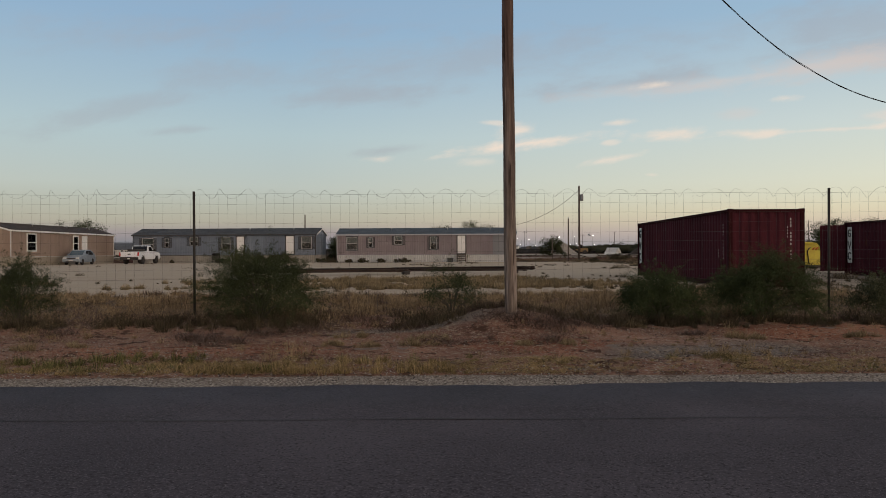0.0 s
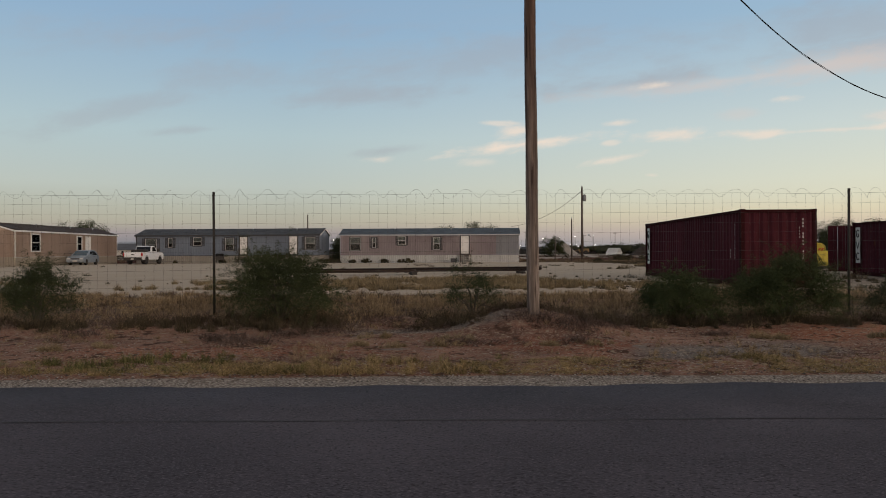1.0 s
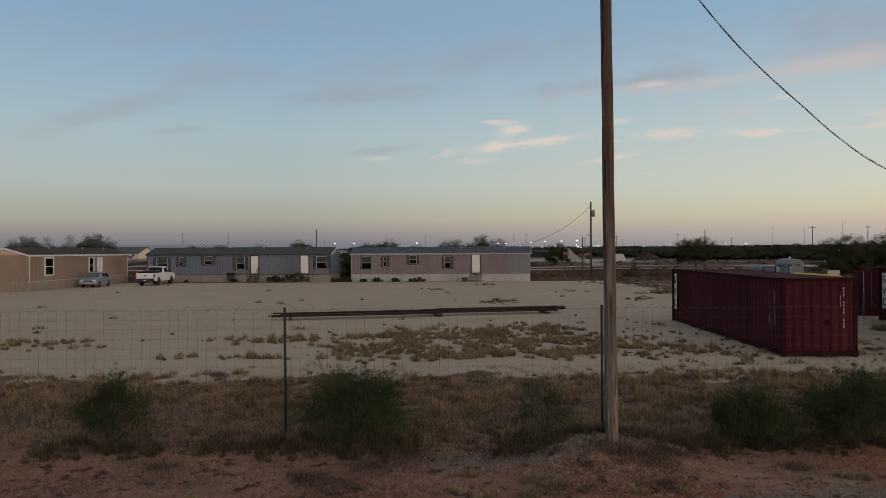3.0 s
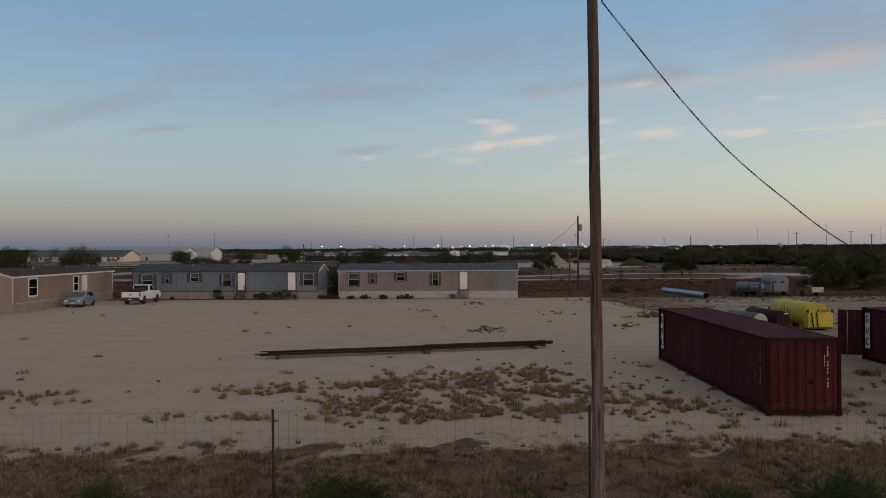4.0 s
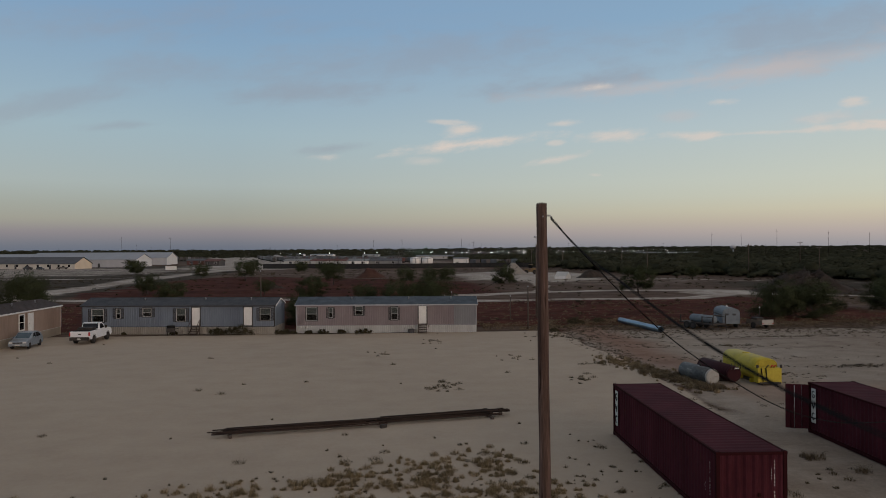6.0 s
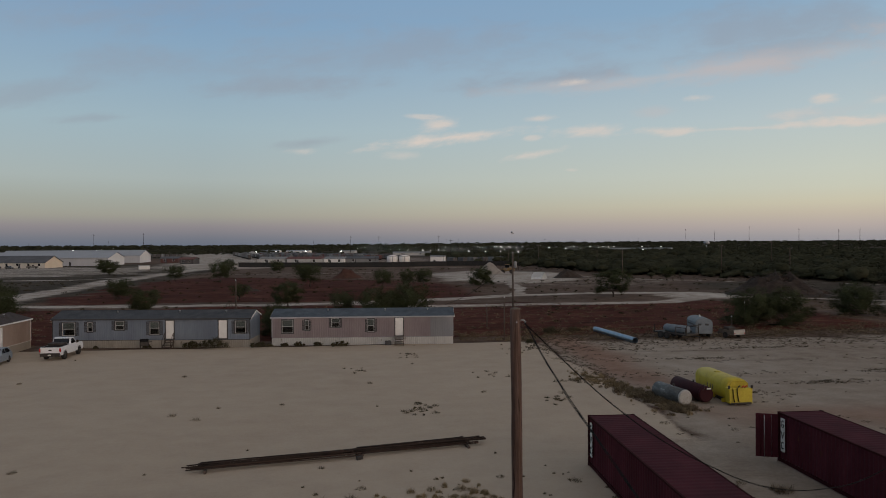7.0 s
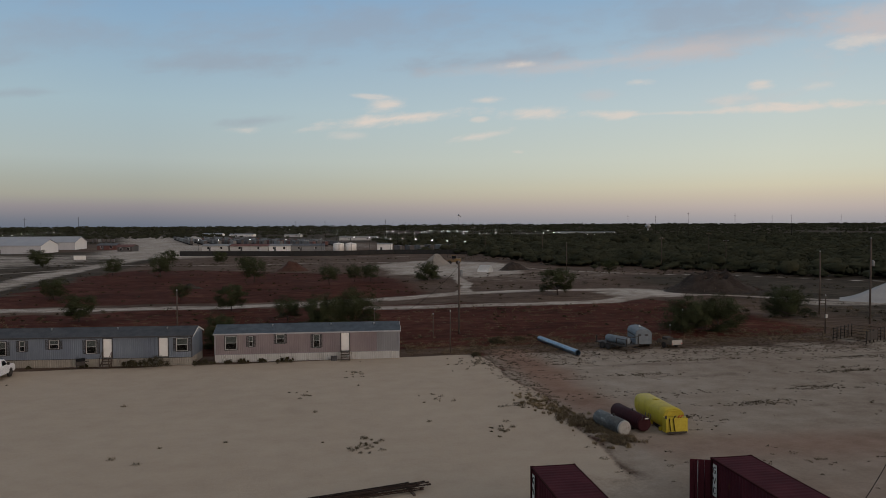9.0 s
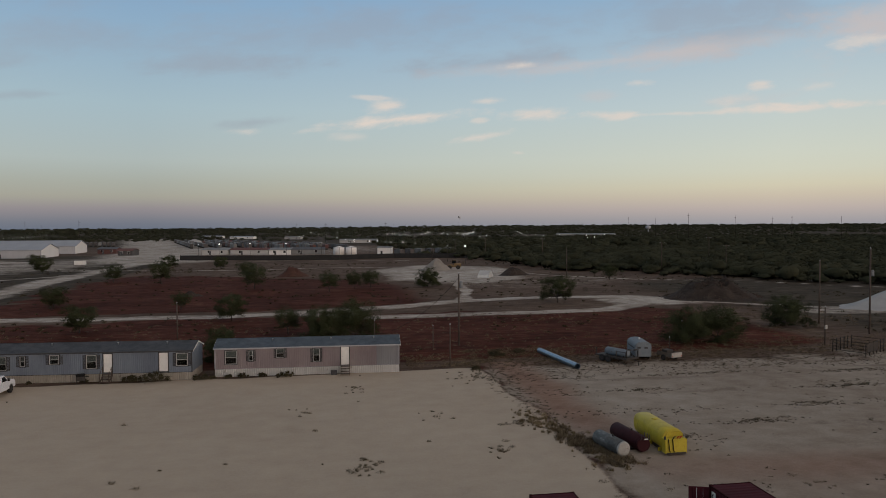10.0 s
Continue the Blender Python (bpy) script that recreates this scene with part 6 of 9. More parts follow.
# ---- trees of the far ground ----
def make_tree(h, spread, seed, leaves, leaf, material, label, trunk=0.14, fork=0.35, bare=False):
    rng = np.random.RandomState(seed)
    t = thing("mesquite_tree", 0, 0, 0, 0, label, "tree", "mesquite trees")
    bm, tips = bmesh.new(), []
    lean = rng.uniform(-0.25, 0.25)
    top = (lean, rng.uniform(-0.1, 0.1), h * fork)
    tube(bm, [(0, 0, -0.15), (lean * 0.3, 0, h * fork * 0.5), top], [trunk, trunk * 0.85, trunk * 0.75], 7)
    for i in range(7):
        a = 2 * math.pi * i / 7 + rng.uniform(-0.4, 0.4)
        o = rng.uniform(0.35, 1.0)
        limbs(bm, rng, top, (math.cos(a) * o * spread / h * 1.6, math.sin(a) * o * spread / h * 1.6, rng.uniform(0.35, 1.0)), h * rng.uniform(0.28, 0.40), trunk * 0.55, 2, tips, 0.04, (2, 4))
    part("trunk", bm, M["bark"], t)
    tips = np.array([tuple(p) for p in tips])
    na = int(leaves * 0.45)
    k = rng.randint(0, len(tips), na)
    ca = tips[k] + rng.normal(size=(na, 3)) * np.array([0.28, 0.28, 0.22])
    ns = 80
    d = rng.normal(size=(ns, 3))
    d /= np.linalg.norm(d, axis=1)[:, None]
    low = 0.12 if fork < 0.2 else 0.34
    r = rng.uniform(0.2, 1.0, ns) ** 0.45 * (0.82 + 0.2 * np.sin(3 * np.arctan2(d[:, 1], d[:, 0]) + seed) + rng.uniform(-0.1, 0.1, ns))
    cs = d * r[:, None] * np.array([spread / 2, spread / 2, h * (1 - low) / 2]) + np.array([lean, 0, h * (1 + low) / 2])
    k = rng.randint(0, ns, leaves - na)
    cb = cs[k] + rng.normal(size=(leaves - na, 3)) * np.array([0.28, 0.28, 0.21]) * (h / 5)
    c = np.concatenate([ca, cb])
    c[:, 2] = np.maximum(c[:, 2], 0.1)
    mid = np.array([lean, 0, h * (1 + low) / 2 - 0.12 * h])
    crown = new("crown", leaf_cloud("crown", c, leaf * 1.1, 0.6, rng, M[material], 0.0, None, (c - mid) / np.array([spread / 2, spread / 2, h * (1 - low) / 2])))
    crown.parent = t
    return t


protos = [make_tree(6.2, 9.4, 31, 30000, 0.12, "tree_leaf", "broad dark green mesquite tree on open dirt", 0.2, 0.2),
          make_tree(5.2, 7.6, 32, 17000, 0.13, "tree_leaf", "rounded green mesquite tree on red dirt", 0.13, 0.22),
          make_tree(5.0, 6.5, 33, 11000, 0.12, "tree_leaf", "small thin dark olive mesquite tree", 0.11, 0.24),
          make_tree(5.0, 6.6, 34, 28000, 0.11, "tree_leaf", "bushy green mesquite with low branches", 0.12, 0.10)]
homes_of_trees = [
    (0, 50.5, 146, 1.0, 20), (2, 88.6, 204, 0.95, 50), (3, 29.7, 193, 1.15, 70), (2, 2.3, 184, 1.15, 10), (2, 9.3, 190.7, 1.05, 120), (2, 13.5, 191.5, 1.1, 200),
    (3, 74.6, 103, 1.0, 10), (3, 49.4, 91.0, 0.95, 80), (3, 54.6, 91.6, 0.98, 190), (1, -16.6, 130.8, 0.95, 150), (1, -39.0, 120.7, 0.95, 60), (1, -55.9, 161, 0.95, 240),
    (2, -46.3, 222, 1.5, 20), (2, -62.4, 232.8, 1.3, 300), (1, -100.9, 287, 1.25, 70), (2, -17.5, 197.3, 1.45, 210), (2, -28.7, 151.4, 0.8, 90), (2, -6.2, 112.2, 0.95, 15),
    (3, -1.2, 107, 0.95, 140), (3, 4.0, 108.5, 1.08, 260), (1, -38.5, 300, 1.1, 33), (1, -118, 330, 1.2, 75), (1, -58, 300, 1.2, 150), (2, -23, 238, 1.3, 80), (2, -14.5, 97.5, 0.8, 50),
    (3, -14.2, 90.5, 0.6, 130), (3, -58.5, 112, 1.2, 210), (3, -78, 130, 1.2, 25)]
used = set()
for k, x, y, s, a in homes_of_trees:
    m = pose(x, y, float(ground_z(x, y)), 0, 0, a) @ Matrix.Diagonal((s, s, s, 1))
    if k in used:
        copy_thing(protos[k], m)
    else:
        protos[k].matrix_basis = m
        used.add(k)


def build_field_scrub():
    """Low brown and olive scrub over the open dirt between the tracks."""
    rng = np.random.RandomState(57)

    def keep(a, b):
        v = 0.10 + 0.8 * smooth(0.1, 0.8, waves(a * 0.6, b * 1.4, 0.10, 71)) * smooth(-0.5, 0.5, waves(a, b, 0.5, 72))
        for line in (TRACK_MAIN, TRACK_LOW, TRACK_WIDE, TRACK_BACK):
            v = v * smooth(3.0, 6.0, near_line(a, b, line))
        return v * smooth(0.8, 1.3, np.hypot((a - 52) / 38, (b - 258) / 38))
    x, y = picked(rng, 7000, -110, 135, 92, 330, keep)
    size = 0.25 + 0.75 * rng.uniform(0, 1, len(x)) ** 2.5
    k = np.repeat(np.arange(len(x)), 34)
    d = rng.normal(size=(len(k), 3))
    d /= np.linalg.norm(d, axis=1)[:, None]
    d *= (rng.uniform(0.2, 1, len(k)) ** 0.5)[:, None]
    c = np.stack([x[k], y[k], ground_z(x[k], y[k]) + 0.32 * size[k]], -1) + d * np.stack([size[k] * 1.2, size[k], 0.42 * size[k]], -1)
    c[:, 2] = np.maximum(c[:, 2], ground_z(x[k], y[k]) + 0.03)
    stuff("field_scrub", leaf_cloud("field_scrub", c, 0.26, 0.45, rng, M["field_scrub"], 0.0, None, d), "low brown and olive scrub dotted over open dirt", "scrub")


M["field_scrub"] = surface("field_scrub", [(0.028, 0.026, 0.017), (0.052, 0.045, 0.028), (0.10, 0.08, 0.05)], 0.9, 0.12, 0.8, bump=0, world_space=True, island=0.2, spec=0.05)
build_field_scrub()


def soften(m, share):
    """Let many small far leaves share the light of the crown they stand in: normals lean towards the sky."""
    n, l = m.node_tree.nodes, m.node_tree.links
    bsdf = next(v for v in n if v.type == "BSDF_PRINCIPLED")
    add, scaled, geo = n.new("ShaderNodeVectorMath"), n.new("ShaderNodeVectorMath"), n.new("ShaderNodeNewGeometry")
    scaled.operation = "SCALE"
    scaled.inputs["Scale"].default_value = share
    l.new(geo.outputs["Normal"], scaled.inputs[0])
    add.operation = "ADD"
    add.inputs[1].default_value = (0, 0, 1)
    l.new(scaled.outputs[0], add.inputs[0])
    unit = n.new("ShaderNodeVectorMath")
    unit.operation = "NORMALIZE"
    l.new(add.outputs[0], unit.inputs[0])
    l.new(unit.outputs[0], bsdf.inputs["Normal"])


def build_woods():
    """Scrub woods from the clearing's edge to the horizon."""
    rng = np.random.RandomState(51)
    cx, cy, sc = [], [], []

    def add(n, x0, x1, y0, y1, keep, size):
        x, y = picked(rng, n, x0, x1, y0, y1, keep)
        cx.append(x), cy.append(y), sc.append(np.full(len(x), size))
    front = [(215, 120), (150, 152), (130, 184), (122, 210), (112, 240), (92, 256), (84, 300), (80, 378), (80, 430)]

    def right_of(a, b):
        f = np.interp(b, [p[1] for p in front], [p[0] for p in front])
        return smooth(-8, 30, a - f - 12 * waves(a, b, 0.05, 61)) * (0.55 + 0.45 * smooth(-0.5, 0.3, waves(a, b, 0.06, 65)))
    add(16500, 70, 420, 120, 430, right_of, 1.0)
    add(700, 85, 240, 130, 420, lambda a, b: right_of(a + 24, b) * (1 - right_of(a - 6, b)) * smooth(-0.4, 0.8, waves(a, b, 0.12, 64)), 0.5)
    add(5200, 95, 900, 430, 900, lambda a, b: 0.85 + 0 * a, 1.25)
    add(5200, -1300, 1700, 900, 1700, lambda a, b: smooth(-0.7, 0.0, waves(a, b, 0.01, 62)) * (1 - 0.85 * ((np.abs(a - 420) < 110) & (np.abs(b - 1150) < 130))), 1.35)
    add(5200, -2600, 2900, 1700, 3300, lambda a, b: 1 + 0 * a, 2.2)
    add(1500, -3200, 3400, 3300, 4400, lambda a, b: (np.hypot(a, b) < 4600) * 1.0, 2.8)
    add(300, 60, 95, 380, 900, lambda a, b: 0.5 + 0 * a, 1.1)
    add(260, -620, -260, 640, 900, lambda a, b: smooth(0.0, 0.5, waves(a, b, 0.03, 63)), 0.9)
    x, y, s = np.concatenate(cx), np.concatenate(cy), np.concatenate(sc) * (0.55 + 1.0 * rng.uniform(0, 1, sum(len(v) for v in cx)) ** 1.6)
    near = np.hypot(x, y)
    per = np.where(near < 330, 90, np.where(near < 560, 44, np.where(near < 1000, 34, 24)))
    fine = np.where(near < 330, 0.34, np.where(near < 560, 0.46, np.where(near < 1000, 0.62, np.where(near < 1800, 0.9, 1.9))))
    k = np.repeat(np.arange(len(x)), per)
    d = rng.normal(size=(len(k), 3))
    d /= np.linalg.norm(d, axis=1)[:, None]
    lump = 1 + 0.25 * np.sin(3 * np.arctan2(d[:, 1], d[:, 0]) + k) + rng.normal(size=len(k)) * 0.10
    d *= (rng.uniform(0.5, 1.0, len(k)) ** 0.5 * lump)[:, None]
    tall = rng.uniform(0.50, 1.10, len(x)) * np.where(near > 900, 0.75, 1.0)
    d[:, 2] = np.where(d[:, 2] < -0.25, -d[:, 2], d[:, 2])
    gz = ground_z(x, y)
    c = np.stack([x[k], y[k], gz[k] + 1.75 * s[k] * tall[k]], -1) + d * np.stack([2.9 * s[k], 2.9 * s[k], 1.7 * s[k] * tall[k]], -1)
    n = len(c)
    nrm = d + 0.07 * rng.normal(size=(n, 3)) + np.array([0, 0, 0.25])
    nrm /= np.linalg.norm(nrm, axis=1)[:, None]
    u = np.cross(nrm, rng.normal(size=(n, 3)))
    u /= np.linalg.norm(u, axis=1)[:, None]
    v = np.cross(nrm, u)
    r = (fine[k] * np.sqrt(s[k]) * rng.uniform(0.6, 1.5, n))[:, None]
    co = np.stack([c - u * r, c + v * r * 0.7, c + u * r, c - v * r * 0.7], 1).reshape(-1, 3)
    soften(M["woods"], 0.55)
    # closed lumpy hearts under the leaves
    pick_ = np.nonzero(near < 1500)[0]
    ring, turns = np.array([-0.95, -0.1, 0.45, 0.85]), 8
    ang = np.arange(turns) * 2 * np.pi / turns
    dome = np.stack([np.outer(np.sqrt(1 - ring ** 2), np.cos(ang)), np.outer(np.sqrt(1 - ring ** 2), np.sin(ang)), np.outer(ring, np.ones(turns))], -1).reshape(-1, 3)
    grow = rng.uniform(0.45, 0.98, (len(pick_), len(dome), 1))
    place = np.stack([x[pick_], y[pick_], gz[pick_] + 1.75 * s[pick_] * tall[pick_]], -1)
    heart = place[:, None] + dome[None] * grow * np.stack([3.0 * s[pick_], 3.0 * s[pick_], 1.75 * s[pick_] * tall[pick_]], -1)[:, None]
    i, j = np.meshgrid(np.arange(len(ring) - 1), np.arange(turns), indexing="ij")
    i, j = i.ravel(), j.ravel()
    quad = np.stack([i * turns + j, i * turns + (j + 1) % turns, (i + 1) * turns + (j + 1) % turns, (i + 1) * turns + j], -1)
    top = np.array([[3 * turns + q for q in w_] for w_ in ((0, 1, 2, 3), (0, 3, 4, 7), (4, 5, 6, 7))])
    quad = np.concatenate([quad, top])
    hf = (np.arange(len(pick_))[:, None, None] * len(dome) + quad[None]).reshape(-1, 4) + n * 4
    co = np.concatenate([co, heart.reshape(-1, 3)])
    me = raw_mesh("scrub_woods", co, np.concatenate([np.arange(n * 4).reshape(-1, 4), hf]), 4, M["woods"])
    me.polygons.foreach_set("use_smooth", np.ones(len(me.polygons), bool))
    stuff("scrub_woods", me, "dark green mesquite scrub reaching to the horizon", "woods")


build_woods()

# low weeds and bushes along the fronts of the homes
for (x, y, w, h, sd) in ((-27.0, 81.55, 0.9, 0.5, 71), (-19.6, 80.5, 3.6, 1.15, 72), (-22.0, 80.8, 2.4, 0.85, 73), (-14.5, 80.6, 3.2, 0.6, 74), (-11.9, 80.9, 1.0, 0.4, 75), (-10.3, 80.8, 1.5, 0.5, 76), (-8.2, 80.7, 0.9, 0.5, 82),
                        (-5.7, 80.4, 3.0, 0.55, 77), (-32.6, 82.0, 0.5, 0.3, 78), (16.0, 79.2, 1.2, 0.5, 79), (20.6, 87, 2.4, 0.9, 80), (24.0, 88.5, 2.0, 0.8, 81)):
    b = make_bush("weed_bush", x, y, w, h, sd, 4200 if w < 2.2 else 11000, "low dark weedy bush on the pale yard", 0.09, "weed_leaf", 9)
    b["group"] = "yard weeds"

# ---- things in the yard ----
M["tank_yellow"] = surface("yellow_tank_paint", [(0.36, 0.28, 0.02), (0.47, 0.375, 0.028), (0.54, 0.435, 0.045)], 0.5, 1.2, 10, spots=[((0.30, 0.24, 0.05), 2.5, 0.68)])
M["tank_grey"] = surface("weathered_grey_tank", [(0.045, 0.046, 0.047), (0.10, 0.105, 0.105), (0.22, 0.225, 0.22)], 0.6, 1.5, 9, stretch=(1, 0.4, 1), metal=0.3, spots=[((0.07, 0.05, 0.04), 2.0, 0.60), ((0.34, 0.34, 0.33), 2.6, 0.62)])
M["tank_maroon"] = surface("dark_maroon_tank", [(0.026, 0.007, 0.010), (0.046, 0.011, 0.015)], 0.7, 1.5, 9, spec=0.15)
M["pale_end"] = surface("pale_tank_end", [(0.28, 0.275, 0.26), (0.40, 0.39, 0.37)], 0.6, 3, 12, spots=[((0.16, 0.10, 0.07), 4.0, 0.62)])
M["blue_steel"] = surface("blue_grey_steel", [(0.18, 0.24, 0.31), (0.28, 0.36, 0.44), (0.38, 0.46, 0.54)], 0.38, 1.2, 10, metal=0.8)
M["trailer_blue"] = surface("faded_blue_paint", [(0.12, 0.145, 0.17), (0.19, 0.22, 0.25)], 0.6, 1.5, 10, spots=[((0.14, 0.09, 0.07), 3, 0.68)])
M["dark_metal"] = surface("dark_machinery", [(0.03, 0.028, 0.027), (0.07, 0.06, 0.055)], 0.7, 2, 14, metal=0.3)
M["tyre"] = surface("black_rubber", [(0.012, 0.012, 0.012), (0.03, 0.03, 0.03)], 0.85, 3, 20)
M["car_white"] = surface("white_car_paint", [(0.70, 0.72, 0.75), (0.78, 0.80, 0.83)], 0.25, 1, 10, bump=0, spec=0.6)
M["car_dark"] = surface("dark_car_paint", [(0.03, 0.032, 0.035), (0.05, 0.052, 0.056)], 0.3, 1, 10, bump=0, spec=0.6)
M["car_blue"] = surface("pale_blue_car_paint", [(0.24, 0.285, 0.335), (0.30, 0.345, 0.395)], 0.3, 1, 10, bump=0, spec=0.6, metal=0.3)
M["car_glass"] = surface("dark_car_glass", [(0.006, 0.007, 0.008), (0.012, 0.013, 0.015)], 0.12, 1, 4, bump=0, spec=0.3)
M["tinted_glass"] = surface("blue_tinted_glass", [(0.035, 0.065, 0.095), (0.05, 0.09, 0.125)], 0.12, 1, 4, bump=0, spec=0.8)
M["red_lamp"] = surface("red_lamp_glass", [(0.35, 0.02, 0.02), (0.5, 0.03, 0.03)], 0.25, 4, 20, bump=0)
M["clear_lamp"] = surface("clear_lamp_glass", [(0.5, 0.52, 0.53), (0.7, 0.7, 0.7)], 0.2, 4, 20, bump=0)
M["chrome"] = surface("chrome", [(0.5, 0.5, 0.5), (0.65, 0.65, 0.65)], 0.2, 4, 20, metal=1.0, bump=0)


def build_pipes():
    """A long low stack of rusty drill pipe, two lengths meeting in the middle."""
    rng = np.random.RandomState(5)
    a, b = Vector((-12.05, 36.7, 0)), Vector((3.7, 39.6, 0))
    d = (b - a).normalized()
    side = Vector((-d.y, d.x, 0))
    for u in (0.06, 0.545, 0.93):
        c = a.lerp(b, u)
        s = thing("timber_sleeper", c.x, c.y, 0.0, math.degrees(math.atan2(d.y, d.x)), "short dark timber sleeper under the stacked pipes", "timber", "pipe sleepers")
        part("beam", boxed(-0.07, 0.07, -0.7, 0.7, -0.02, 0.13, 0.01), M["old_pole"], s)
    for k in range(15):
        layer, col = divmod(k, 6)
        for half, (u0, u1) in enumerate(((0.0, 0.56), (0.50, 1.0))):
            if layer > 0 and rng.uniform() < 0.15:
                continue
            ea, eb = u0 + rng.uniform(-0.012, 0.05), u1 + rng.uniform(-0.07, 0.012)
            off = (col - 2.5 + 0.5 * layer) * 0.155 + rng.uniform(-0.05, 0.05) + (0.10 if half else -0.08)
            zz = 0.165 + layer * 0.075 + (0.03 if half else 0.0)
            skew = rng.uniform(-0.12, 0.12)
            p0 = a.lerp(b, ea) + side * (off + skew) + Vector((0, 0, zz))
            p1 = a.lerp(b, eb) + side * (off * (1.25 if half else 1.0) - skew) + Vector((0, 0, zz + rng.uniform(-0.02, 0.03)))
            t = thing("steel_pipe", p0.x, p0.y, p0.z, 0, "long rusty brown steel pipe stacked on the yard", "pipe", "stack of rusty pipes")
            v = p1 - p0
            bow = side * rng.uniform(-0.05, 0.05)
            pts = [v * s + bow * math.sin(math.pi * s) for s in (0, 0.2, 0.4, 0.6, 0.8, 1.0)]
            part("tube", tubed(pts, 0.032, 7), M["pipe_rust"], t)
            n = v.normalized()
            part("collar", tubed([v - n * 0.22, v - n * 0.02], 0.05, 8), M["pipe_rust"], t)
    for u, s in ((0.545, -0.75),):
        c = a.lerp(b, u) + side * s
        t = thing("timber_block", c.x, c.y, 0, 35, "dark offcut block lying by the pipes", "timber")
        part("block", boxed(-0.18, 0.18, -0.1, 0.1, -0.02, 0.18, 0.02), M["dark_metal"], t)


build_pipes()


def build_culvert():
    a, b = Vector((26.85, 88.2, 0.47)), Vector((27.75, 77.2, 0.47))
    d = (b - a)
    t = thing("culvert_pipe", a.x, a.y, 0, 0, "blue grey corrugated steel culvert pipe lying on dirt", "pipe")
    bm = bmesh.new()
    n = 90
    pts = [Vector((0, 0, 0.33)) + d * (i / n) for i in range(n + 1)]
    tube(bm, pts, [0.335 + (0.013 if i % 2 else -0.006) for i in range(n + 1)], 20, False)
    tube(bm, pts[::-1], [0.315] * (n + 1), 20, False)
    part("barrel", bm, M["blue_steel"], t)
    for p in (pts[0], pts[-1]):
        part("end_band", tubed([p - d.normalized() * 0.05, p + d.normalized() * 0.05], 0.355, 20, False), M["blue_steel"], t)


build_culvert()


def saddle(t, y, w, h):
    part("saddle", boxed(-w, w, y - 0.07, y + 0.07, 0.0, h, 0.01), M["dark_metal"], t)


def lying_tank(name, x, y, turn, L, r, z, mat_, end_mat, label):
    """Near end at the origin, running along +y; domed ends."""
    t = thing(name, x, y, 0, turn, label, "tank", "old storage tanks")
    bm = bmesh.new()
    prof = [(0.0, 0.25), (0.05, 0.55), (0.14, 0.85), (0.28, 1.0), (L - 0.28, 1.0), (L - 0.14, 0.85), (L - 0.05, 0.55), (L, 0.25)]
    tube(bm, [(0, p, z) for p, _ in prof], [r * q for _, q in prof], 22)
    part("shell", bm, mat_, t)
    part("end_dish", tubed([(0, -0.015, z), (0, 0.03, z), (0, 0.12, z)], [r * 0.80, r * 0.93, r * 0.99], 22), end_mat, t, "pale dished tank end")
    for q in (0.3, L / 2, L - 0.3):
        part("weld_band", tubed([(0, q - 0.02, z), (0, q + 0.02, z)], r * 1.012, 22, False), mat_, t)
    saddle(t, L * 0.25, r * 0.8, z - r * 0.55)
    saddle(t, L * 0.78, r * 0.8, z - r * 0.55)
    part("nozzle", tubed([(0, L * 0.4, z + r - 0.02), (0, L * 0.4, z + r + 0.16)], 0.07, 8), M["dark_metal"], t)
    return t


lying_tank("steel_tank", 19.2, 46.75, 9, 3.6, 0.56, 0.60, M["tank_grey"], M["pale_end"], "weathered grey cylindrical tank with a pale end in brush")
tm = lying_tank("steel_tank", 21.0, 47.3, 4, 4.3, 0.58, 0.66, M["tank_maroon"], M["tank_maroon"], "dark maroon cylindrical tank between two others")
for px, ph in ((-0.25, 1.45), (0.0, 1.6), (0.22, 1.5), (0.4, 1.4)):
    part("valve_pipe", tubed([(px, 0.1, 0.9), (px, -0.12, 1.1), (px, -0.12, ph)], 0.03, 6), M["dark_metal"], tm)
part("valve_plate", boxed(-0.05, 0.25, -0.16, -0.13, 1.05, 1.13), M["white_mark"], tm)


